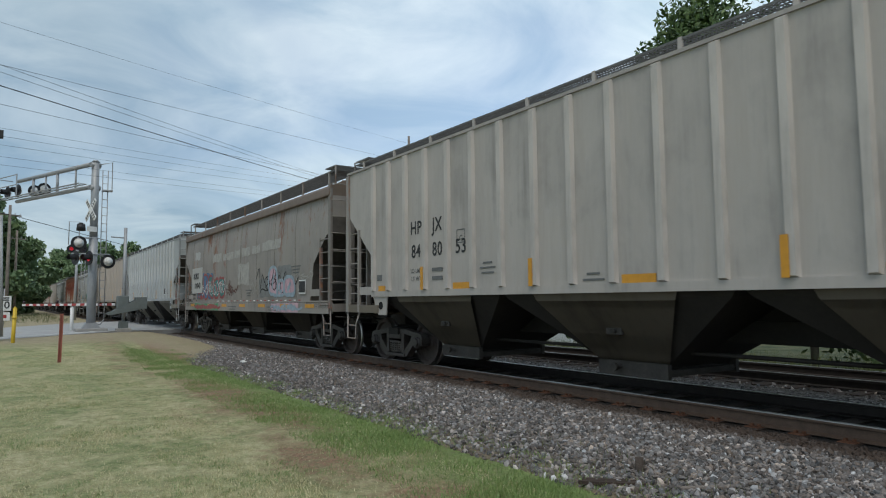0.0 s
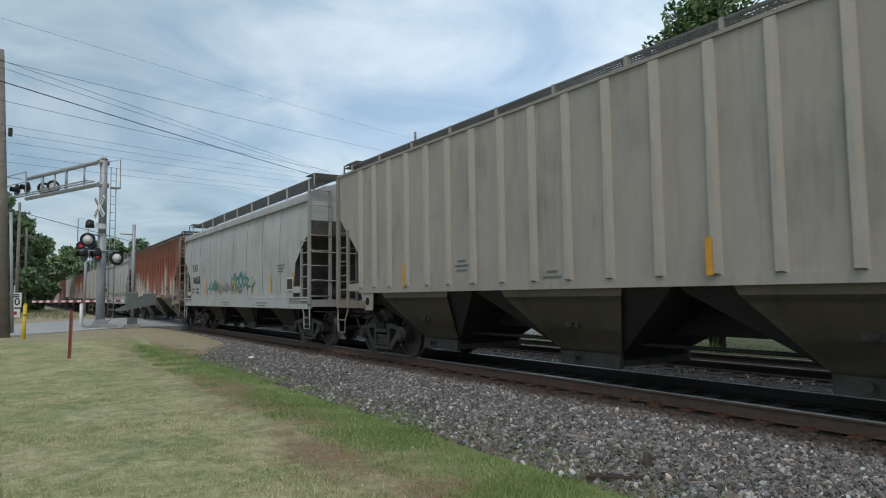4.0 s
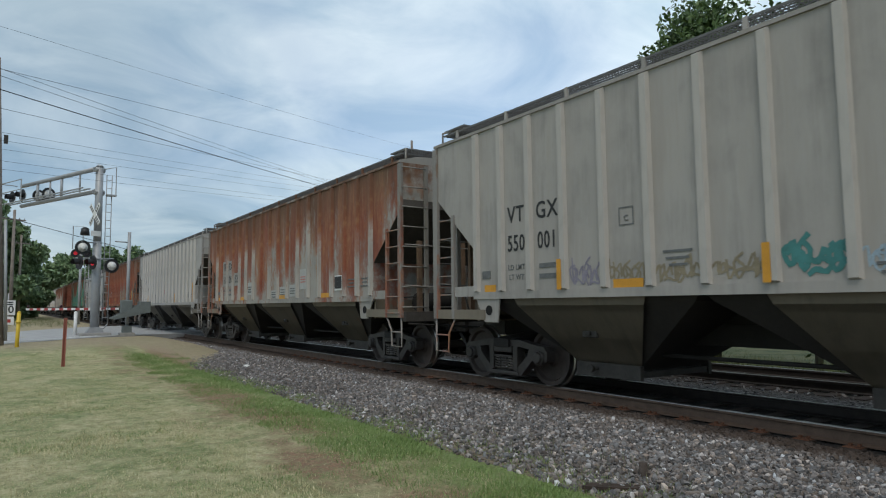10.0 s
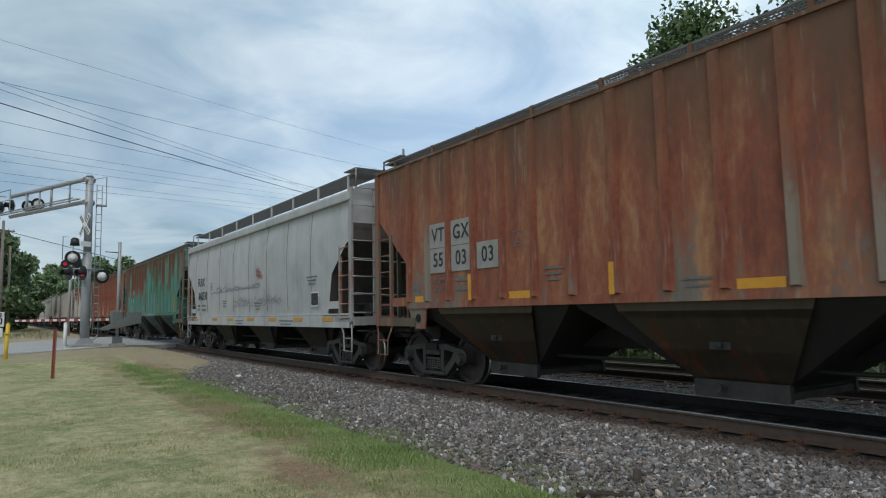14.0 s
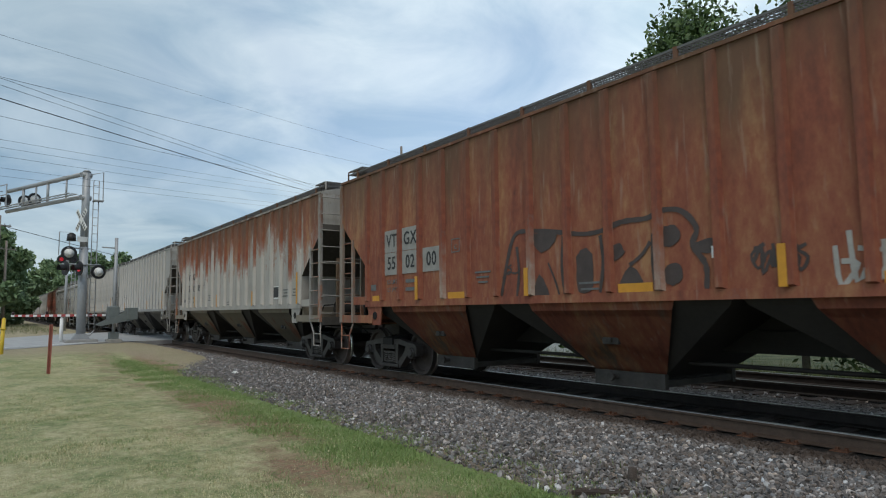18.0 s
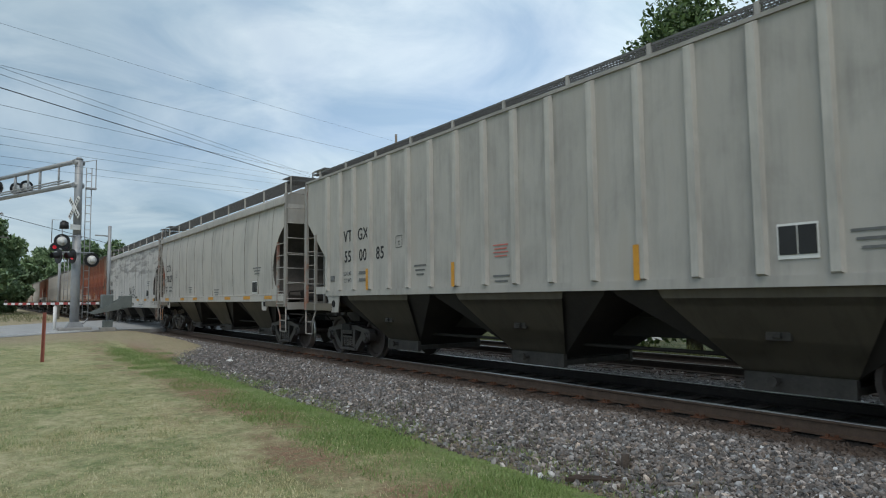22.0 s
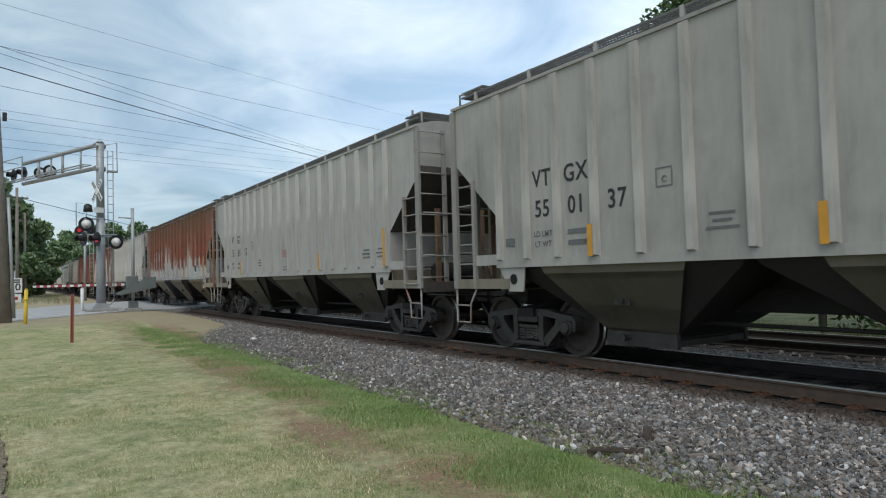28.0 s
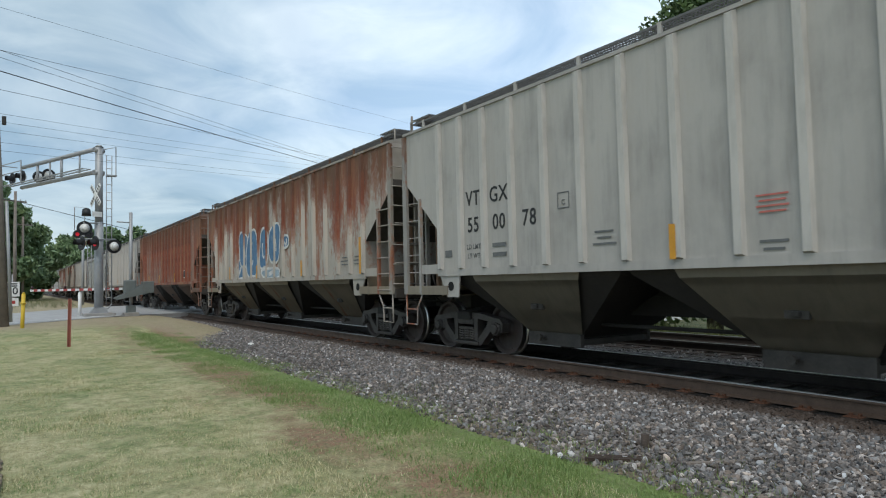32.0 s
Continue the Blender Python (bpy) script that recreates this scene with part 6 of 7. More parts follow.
def cantilever(base, top, arm_len, z_low, z_high, label):
    th = thing("crossing_signal", label, "crossing signal", Matrix.Translation(base))
    b = bmesh.new()
    tube(b, (0, 0, 0.1), (0, 0, top * 0.55), 0.20, 0.19, seg=20)
    tube(b, (0, 0, top * 0.55), (0, 0, top), 0.175, 0.165, seg=20)
    mast = part("mast", b, ALU, th, "silver steel mast")
    b = bmesh.new()
    tube(b, (0, 0, top), (0, 0, top + 0.1), 0.19, 0.1, seg=16)
    part("cap", b, ALU, mast)
    b = bmesh.new()
    prism(b, [(-0.42, 0.06), (0.42, 0.06), (0.22, 0.35), (-0.22, 0.35)], 1, -0.3, 0.3)
    part("base_flange", b, ALU, th)
    b = bmesh.new()
    box(b, -0.65, 0.65, -0.65, 0.65, -0.6, 0.1, 0.03)
    part("foundation", b, CONC, th, "concrete foundation")
    a = ARM * arm_len
    off = -FACE * 0.24
    for z, nm in ((z_high, "upper_chord"), (z_low, "lower_chord")):
        b = bmesh.new()
        tube(b, off + Vector((0, 0, z)), off + a + Vector((0, 0, z)), 0.105, 0.10, seg=14)
        part(nm, b, ALU, th)
        b = bmesh.new()
        tube(b, off + Vector((0, 0, z)), Vector((0.0, 0, z)) - off * 0.9, 0.13, seg=14)
        part("clamp", b, ALU, th)
    for f in (0.18, 0.42, 0.58, 0.76):
        b = bmesh.new()
        p = off + a * f
        tube(b, p + Vector((0, 0, z_low)), p + Vector((0, 0, z_high)), 0.065 if f in (0.42, 0.76) else 0.045, seg=8)
        part("strut", b, ALU, th)
    b = bmesh.new()
    for k in range(2):
        p = -FACE * (0.42 + 0.35 * k) + Vector((0, 0, z_low + 0.12))
        tube(b, p, p + a * 1.12, 0.03, seg=6)
    for k in range(26):
        p = -FACE * 0.40 + a * (1.12 * k / 25) + Vector((0, 0, z_low + 0.12))
        tube(b, p, p - FACE * 0.38, 0.014, seg=4)
    part("walkway", b, ALU, th, "grated service walkway")
    b = bmesh.new()
    e0, e1 = -FACE * 0.85 + a * 0.82, -FACE * 0.85 + a * 1.14
    z0 = z_low + 0.1
    for p in (e0, e1):
        tube(b, p + Vector((0, 0, z0)), p + Vector((0, 0, z0 + 1.15)), 0.03, seg=6)
    for h in (0.6, 1.12):
        tube(b, e0 + Vector((0, 0, z0 + h)), e1 + Vector((0, 0, z0 + h)), 0.025, seg=6)
    for h in (0.6, 1.12):
        tube(b, e1 + Vector((0, 0, z0 + h)), e1 + FACE * 0.8 + Vector((0, 0, z0 + h)), 0.025, seg=6)
    part("handrail", b, ALU, th)
    # ladder and its cage on the far side of the mast
    lx = Vector((0.42, 0.05, 0))
    b = bmesh.new()
    for s in (-0.1, 0.13):
        pipe(b, [lx + Vector((s, 0, 0.5)), lx + Vector((s, 0, top - 0.35))], 0.022)
    pipe(b, [lx + Vector((0.13, 0, 0.5)), lx + Vector((-0.02, 0, 0.28)), lx + Vector((-0.25, 0, 0.28))], 0.03)
    lad = part("ladder", b, ALU, th)
    for k in range(18):
        b = bmesh.new()
        z = 0.8 + k * (top - 1.4) / 17
        tube(b, lx + Vector((-0.1, 0, z)), lx + Vector((0.13, 0, z)), 0.016, seg=5)
        part("rung", b, ALU, lad)
    b = bmesh.new()
    pipe(b, [(0.1, 0, top - 0.12), (0.72, 0, top + 0.06), (0.72, 0, top - 1.35), (0.3, 0, top - 1.3)], 0.028)
    box(b, 0.3, 0.75, -0.15, 0.2, top - 1.36, top - 1.30)
    part("top_platform", b, ALU, th)
    return th


sig = cantilever(MAST, 7.95, 7.4, 6.72, 7.80, "silver cantilever crossing signal mast with flashing lights")
ROAD_TURN = math.degrees(math.atan2(FACE.y, FACE.x)) + 90      # a head's front (-y) turned towards -FACE
for k, (f, lit) in enumerate(((0.86, False), (1.02, False))):
    p = ARM * 7.4 * f - FACE * 0.65 + Vector((0, 0, 7.15))
    signal_head(sig, Matrix.Translation(p), False, ROAD_TURN - 90 - 90)
for f in (0.70, 0.84):
    p = ARM * 7.4 * f + FACE * 0.1 + Vector((0, 0, 7.2))
    signal_head(sig, Matrix.Translation(p), False, 200)
# pairs on the mast
signal_head(sig, Matrix.Translation((-0.62, -0.3, 4.05)), False, 185)
signal_head(sig, Matrix.Translation((0.62, -0.2, 3.22)), False, 195)
signal_head(sig, Matrix.Translation((-0.20, -0.5, 3.35)), True, -68)
signal_head(sig, Matrix.Translation((-0.75, -0.4, 3.35)), False, -68)
bm = bmesh.new()
tube(bm, (-0.9, -0.3, 3.55), (0.7, -0.15, 3.55), 0.035, seg=8)
tube(bm, (-0.7, -0.3, 4.3), (0.2, -0.1, 4.3), 0.035, seg=8)
part("crossarm", bm, ALU, sig)
bm = bmesh.new()
tube(bm, (-0.55, -0.3, 4.62), (-0.55, -0.3, 4.92), 0.2, 0.17, seg=16)
tube(bm, (-0.55, -0.3, 4.92), (-0.55, -0.3, 5.0), 0.17, 0.05, seg=16)
part("bell", bm, BLACKP, sig, "dark crossing bell")
bm = bmesh.new()
box(bm, -0.22, 0.22, -0.02, 0.02, -0.12, 0.12)
part("track_count_sign", bm, WHITEP, sig, "white number plate under the crossbuck", pose(-0.1, -0.3, 4.72, 0, 0, 20))
for s in (-1, 1):
    bm = bmesh.new()
    box(bm, -0.62, 0.62, -0.012, 0.012, -0.11, 0.11)
    bl = part("crossbuck_blade", bm, WHITEP, sig, "white crossbuck blade with dark lettering",
              Matrix.Translation((-0.18, -0.32 - 0.03 * s, 5.62)) @ pose(0, 0, 0, 0, 0, -68) @ pose(0, 0, 0, 0, s * 48, 0))
    for k in range(8):
        bm = bmesh.new()
        c = -0.5 + k * 0.143
        if s > 0 and 3 <= k <= 4:
            continue
        box(bm, c - 0.04, c + 0.04, -0.018, -0.012, -0.07, 0.07)
        part("letter_bar", bm, FADED, bl)

# the signal post on the other side of the road
sig2 = thing("crossing_signal", "distant silver crossing signal post beyond the road", "crossing signal", pose(4.9, 61.0, 0.05))
bm = bmesh.new()
tube(bm, (0, 0, -0.3), (0, 0, 6.2), 0.11, 0.10, seg=14)
part("mast", bm, ALU, sig2, "slim silver mast")
bm = bmesh.new()
pipe(bm, [(-0.1, 0, 6.1), (-0.62, 0, 6.1), (-0.62, 0, 8.0), (0.12, 0, 8.0), (0.12, 0, 6.0)], 0.04)
part("top_frame", bm, ALU, sig2, "square railing frame")
bm = bmesh.new()
for s in (-0.45, 0.45):
    pipe(bm, [(s, 0, 5.6), (0, 0, 4.9)], 0.05)
pipe(bm, [(-0.5, 0, 5.6), (0.5, 0, 5.6)], 0.05)
part("lamp_bracket", bm, ALU, sig2)
bm = bmesh.new()
for s in (0.35, 0.62):
    pipe(bm, [(s, 0.1, 0.3), (s, 0.1, 5.6)], 0.025)
lad = part("ladder", bm, ALU, sig2)
for k in range(14):
    bm = bmesh.new()
    tube(bm, (0.35, 0.1, 0.5 + k * 0.37), (0.62, 0.1, 0.5 + k * 0.37), 0.02, seg=5)
    part("rung", bm, ALU, lad)
signal_head(sig2, Matrix.Translation((-0.42, -0.25, 5.75)), True, 0)
signal_head(sig2, Matrix.Translation((0.42, -0.25, 5.75)), False, 0)

# gate with its striped arm and counterweights
GATEP = Vector((4.73, 33.96, 0.08))
gate = thing("crossing_gate", "lowered crossing gate with red and white striped arm", "crossing gate", Matrix.Translation(GATEP))
bm = bmesh.new()
tube(bm, (0, 0, 0.1), (0, 0, 4.85), 0.075, seg=14)
part("pole", bm, ALU, gate, "grey steel pole")
bm = bmesh.new()
tube(bm, (-0.62, -0.1, 4.38), (0.0, 0, 4.36), 0.03, seg=8)
part("side_bracket", bm, ALU, gate)
bm = bmesh.new()
box(bm, -0.32, 0.32, -0.32, 0.32, -0.5, 0.1, 0.03)
part("foundation", bm, CONC, gate, "concrete block")
bm = bmesh.new()
box(bm, -0.2, 0.2, -0.2, 0.2, 0.08, 0.42, 0.03)
part("base_box", bm, GATEM, gate)
bm = bmesh.new()
box(bm, -0.3, 0.2, -0.25, 0.25, 1.0, 1.62, 0.05)
part("mechanism_housing", bm, GATEM, gate, "grey gate mechanism housing")
bm = bmesh.new()
prism(bm, [(-0.75, 0.78), (-0.6, 0.72), (0.75, 0.98), (0.95, 1.35), (0.55, 1.45), (0.1, 1.2)], 1, -0.42, -0.32)
prism(bm, [(-0.75, 0.78), (-0.6, 0.72), (0.75, 0.98), (0.95, 1.35), (0.55, 1.45), (0.1, 1.2)], 1, 0.32, 0.42)
box(bm, 0.5, 0.95, -0.44, -0.28, 1.0, 1.55, 0.02)
box(bm, 0.5, 0.95, 0.28, 0.44, 1.0, 1.55, 0.02)
part("counterweight", bm, GATEM, gate, "steel counterweight arms")
L_ARM = 9.4
g0 = ARM * 0.55 + Vector((-0.1, 0, 1.22))
armtop = part("gate_arm", (lambda b: (box(b, -0.02, 0.02, 0, L_ARM, -0.055, 0.055), b)[1])(bmesh.new()), WHITEP, gate, "white gate arm",
              Matrix.Translation(g0) @ pose(0, 0, 0, 0, 0, math.degrees(math.atan2(ARM.y, ARM.x)) - 90))
bm = bmesh.new()
box(bm, -0.026, 0.026, 0, 0.41, -0.062, 0.062)
STRIPE = mesh_of(bm, "stripe", REDW)
for k in range(11):
    part("stripe", STRIPE, None, armtop, "", pose(0, 0.25 + k * 0.83, 0))
for f in (2.3, 5.5, 9.2):
    bm = bmesh.new()
    tube(bm, (0, f, 0.06), (0, f, 0.22), 0.06, seg=10)
    part("arm_lamp", bm, REDL, armtop, "small red lamp")

# ---- posts by the lawn ----
bm = bmesh.new()
prism(bm, [(-0.045, -0.02), (-0.03, -0.02), (-0.02, 0.02), (0.02, 0.02), (0.03, -0.02), (0.045, -0.02), (0.03, 0.04), (-0.03, 0.04)], 2, -0.5, 1.34)
solid("sign_stake", bm, REDP, "leaning faded red steel stake in the lawn", "post", pose(1.3, 20.3, -0.24, 0, 1.0, 15))
bm = bmesh.new()
tube(bm, (0, 0, -0.5), (0, 0, 1.22), 0.062, seg=16)
tube(bm, (0, 0, 1.22), (0, 0, 1.27), 0.062, 0.03, seg=16)
yp = solid("marker_post", bm, YELP, "yellow plastic pipeline marker post", "post", pose(0.33, 27.3, 0.0, 0, 1.5, 0))
bm = bmesh.new()
tube(bm, (0, 0, 0.86), (0, 0, 0.92), 0.085, seg=16)
part("band", bm, YELP, yp)
bm = bmesh.new()
tube(bm, (0, 0, -0.3), (0, 0, 1.1), 0.075, seg=14)
tube(bm, (0, 0, 1.1), (0, 0, 1.16), 0.075, 0.03, seg=14)
solid("guard_post", bm, WHITEP, "short white post beside the road", "post", pose(2.75, 35.8, 0.05))

# speed board by the road
sg = thing("speed_sign", "white speed limit board on a post", "road sign", pose(0.05, 48, 0.0))
bm = bmesh.new()
tube(bm, (0, 0.03, -0.3), (0, 0.03, 2.3), 0.035, seg=8)
part("post", bm, ALU, sg)
bm = bmesh.new()
box(bm, -0.38, 0.38, -0.02, 0.0, 0.95, 1.85, 0.008)
bd = part("board", bm, WHITEP, sg, "white board with dark numerals")
part("numeral", lettering("30", 0.62, INK), None, bd, "", pose(0, -0.026, 1.28, 90, 0, 0))
for k in range(2):
    bm = bmesh.new()
    box(bm, -0.26, 0.26, -0.026, -0.02, 1.56 + k * 0.13, 1.64 + k * 0.13)
    part("letter_bar", bm, INK, bd)
bm = bmesh.new()
box(bm, -0.33, 0.33, -0.02, 0.0, 0.35, 0.86, 0.008)
bd = part("lower_board", bm, WHITEP, sg, "smaller white plate")
bm = bmesh.new()
box(bm, -0.16, 0.16, -0.026, -0.02, 0.5, 0.7)
part("symbol_bar", bm, REDW, bd)

# ---- utility poles and wires ----


def utility_pole(at, height, r, arms, label, lean=0.0):
    th = thing("utility_pole", label, "utility pole", Matrix.Translation(at), "utility poles")
    b = bmesh.new()
    tube(b, (0, 0, -0.5), (lean, 0, height), r, r * 0.68, seg=14)
    part("shaft", b, POLEW, th, "weathered wooden pole")
    for z, half, turn in arms:
        b = bmesh.new()
        box(b, -half, half, -0.05, 0.05, z - 0.06, z + 0.06)
        ar = part("crossarm", b, POLEW, th, "", pose(0, 0, 0, 0, 0, turn))
        for s in (-0.9, -0.45, 0.45, 0.9):
            b = bmesh.new()
            tube(b, (s * half, 0, z + 0.06), (s * half, 0, z + 0.2), 0.035, seg=8)
            part("insulator", b, ALU, ar)
    return th


up = utility_pole((-0.22, 28.6, 0.0), 10.65, 0.20, [], "leaning weathered wooden utility pole beside the road", -0.46)
bm = bmesh.new()
tube(bm, (0.22, -0.1, 0.2), (0.05, -0.1, 4.6), 0.055, seg=10)
part("conduit", bm, ALU, up, "grey conduit pipe")
bm = bmesh.new()
box(bm, -0.12, 0.02, -0.12, 0.08, 7.45, 7.75, 0.02)
part("bracket_box", bm, STEEL, up)
utility_pole((0.25, 72, 0), 10.5, 0.17, [(9.6, 1.1, 35)], "distant wooden utility pole beside trees")
utility_pole((1.0, 84, 0), 9.3, 0.16, [(8.4, 1.1, 35)], "distant wooden utility pole beside trees")
utility_pole((19.3, 32, -0.7), 11.6, 0.1, [], "slim pole behind the second track")
utility_pole((22.5, 11.2, -1.0), 10.1, 0.13, [], "dark wooden pole among trees")

WIRES = [
    ((-3.41, 22.05, 9.82), (30.55, 49.06, 15.15)),
    ((-3.34, 22.46, 8.59), (30.25, 49.59, 13.7)),
    ((-2.98, 22.29, 8.84), (26.51, 51.99, 11.31)),
    ((-2.97, 22.36, 8.62), (26.53, 52.0, 11.14)),
    ((-2.97, 22.5, 8.20), (26.56, 52.04, 10.82)),
    ((-2.95, 22.62, 7.45), (26.48, 51.86, 11.89)),
    ((-2.72, 22.73, 6.64), (24.5, 52.72, 11.82)),
    ((-2.73, 22.79, 6.4), (24.53, 52.78, 11.44)),
    ((-2.72, 22.85, 6.13), (24.56, 52.83, 11.07)),
    ((-2.71, 22.92, 5.78), (24.6, 52.94, 10.42)),
    ((-2.7, 22.97, 5.51), (24.63, 52.96, 10.16)),
]
for k, (a, b_) in enumerate(WIRES):
    a, b_ = Vector(a), Vector(b_)
    bm = bmesh.new()
    pts = [a.lerp(b_, f / 14) - Vector((0, 0, 0.12 * 4 * (f / 14) * (1 - f / 14) - 0.06)) for f in range(15)]
    pipe(bm, pts, 0.018 if k == 4 else (0.005 if k == 0 or k > 5 else 0.0075), 5)
    solid("overhead_wire", bm, WIREM, "thick black overhead cable" if k == 4 else "thin black overhead service wire", "wire", group="overhead wires")
bm = bmesh.new()
pipe(bm, [(-12, 58, 10.0), (0.25, 72, 9.6), (14, 90, 8.2), (30, 110, 9.4)], 0.03, 5)
solid("overhead_wire", bm, WIREM, "thin black overhead wire beyond the road", "wire", group="overhead wires")


# ---- trees and growth ----
def leaf_cloud(rng, centres, radii, per, size, mat, name, stretch=1.0):
    """Many small leaves in clumps, one mesh."""
    cs = np.repeat(np.asarray(centres), per, axis=0)
    rs = np.repeat(np.asarray(radii), per)
    n = len(cs)
    d = rng.normal(size=(n, 3))
    d /= np.linalg.norm(d, axis=1)[:, None]
    p = cs + d * (rs * rng.random(n) ** 0.45)[:, None] * np.array([1, 1, 0.8])
    u = rng.normal(size=(n, 3))
    u /= np.linalg.norm(u, axis=1)[:, None]
    w = rng.normal(size=(n, 3))
    w -= (w * u).sum(1)[:, None] * u
    w /= np.linalg.norm(w, axis=1)[:, None]
    s = size * (0.6 + 0.8 * rng.random(n))[:, None]
    u, w = u * s * stretch, w * s * 0.5
    v = np.stack([p - u, p + w, p + u, p - w], 1).reshape(-1, 3)
    f = np.arange(4 * n).reshape(-1, 4)
    return arrays_mesh(name, v, f, mat)


def tree(at, height, spread, seed, mat, leaves, size, label, trunk=0.25, low=0.25, lean=(0, 0), squash=1.0):
    rng = np.random.default_rng(seed)
    th = thing("tree", label, "tree", Matrix.Translation(at), "trees")
    b = bmesh.new()
    top = Vector((lean[0], lean[1], height * 0.8))
    pts = [Vector((0, 0, -0.4)), Vector((lean[0] * 0.2, lean[1] * 0.2, height * 0.3)), Vector((lean[0] * 0.6, lean[1] * 0.6, height * 0.55)), top]
    for k in range(3):
        tube(b, pts[k], pts[k + 1], trunk * (1 - 0.3 * k), trunk * (1 - 0.3 * (k + 1)), seg=10)
    part("trunk", b, BARK, th)
    cen, rad = [], []
    for k in range(44):
        h = low + (0.98 - low) * rng.random()
        a = rng.random() * math.tau
        belly = math.sin(math.pi * min(1, max(0.08, (h - low) / (1.05 - low))) ** 0.8)
        rr = spread * (0.25 + 0.75 * rng.random() ** 0.6) * max(0.25, belly)
        base = Vector((lean[0] * h, lean[1] * h, height * max(0.25, h - 0.15)))
        tip = Vector((lean[0] * h + rr * math.cos(a) * squash, lean[1] * h + rr * math.sin(a), height * h))
        cen.append(tip)
        rad.append(spread * rng.uniform(0.22, 0.40))
        if k < 14:
            b = bmesh.new()
            tube(b, base, tip, trunk * 0.3, trunk * 0.08, seg=6)
            part("limb", b, BARK, th)
    me = leaf_cloud(rng, cen, rad, leaves // 44, size, mat, "crown")
    part("crown", me, None, th, "leafy crown with gaps")
    return th


# right of the tracks
tree((20.7, 13.9, ground_height(20.7, 13.9) - 0.03), 13.0, 3.7, 3, LEAF_B, 17000, 0.115, "leafy deciduous tree behind the second track", 0.3, 0.12)
tree((24.5, 9.0, ground_height(24.5, 9.0) - 0.03), 15, 5.2, 4, LEAF_B, 26000, 0.13, "tall dense deciduous tree behind the second track", 0.35, 0.08)
tree((20.0, 4.0, ground_height(20.0, 4.0) - 0.03), 12, 4.6, 5, LEAF_B, 20000, 0.125, "dense deciduous tree behind the second track", 0.3, 0.06)
tree((19.5, 17.2, ground_height(19.5, 17.2) - 0.03), 5.4, 2.6, 6, LEAF_B, 6000, 0.12, "low bushy tree behind the second track", 0.12, 0.05)
tree((26.5, 21.0, ground_height(26.5, 21.0) - 0.03), 5.2, 3.2, 7, LEAF_B, 6000, 0.15, "low bushy tree behind the second track", 0.14, 0.05)
# far left
tree((-3.6, 84, 0), 13.8, 5.6, 11, LEAF_A, 26000, 0.36, "dense tree beside the railway", 0.4, 0.02)
tree((-0.9, 92, 0), 11.8, 4.4, 12, LEAF_A, 24000, 0.34, "dense tree beside the railway", 0.3, 0.02)
tree((1.3, 104, 0), 9.8, 4.2, 13, LEAF_A, 20000, 0.36, "dense tree beside the railway", 0.3, 0.0)
tree((2.4, 118, 0), 7.2, 3.0, 15, LEAF_A, 9000, 0.36, "low dense tree beside the railway", 0.3, 0.0)
tree((-10.5, 96, 0), 15, 6, 14, LEAF_A, 12000, 0.45, "dense tree beside the railway", 0.4, 0.02)
for k, (x, y, h, s) in enumerate(((15, 175, 15.5, 5.5), (20, 182, 16.5, 6), (27, 180, 17, 6), (34, 185, 17, 6.5), (42, 188, 17.5, 6.5), (50, 184, 17, 6.5),
                                  (12.5, 205, 16, 6), (58, 190, 16, 6.5), (68, 188, 15, 7), (79, 185, 15, 7))):
    tree((x, y, ground_height(x, y) - 0.05), h, s, 30 + k, LEAF_A, 9000, 0.55, "distant dense tree beyond the train", 0.4, -0.02)


def far_wood():
    rng = np.random.default_rng(77)
    cen, rad = [], []
    for k in range(420):
        a = rng.random()
        if k % 3 == 0:
            x, y = -10 - 130 * a, 120 + 220 * rng.random()
        elif k % 3 == 1:
            x, y = 26 + 60 * rng.random(), -60 + 240 * a
            if 2 < y < 45 and x < 60:
                x += 45
        else:
            x, y = -60 + 300 * a, 330 + 60 * rng.random()
        cen.append((x, y, 1 + 8 * rng.random() ** 1.3))
        rad.append(rng.uniform(2.0, 4.5))
    ob = new("far_wood", leaf_cloud(rng, cen, rad, 120, 0.75, LEAF_A, "far_wood"))
    return tagged(ob, "distant dark green woods", "woods", kind="stuff")


far_wood()


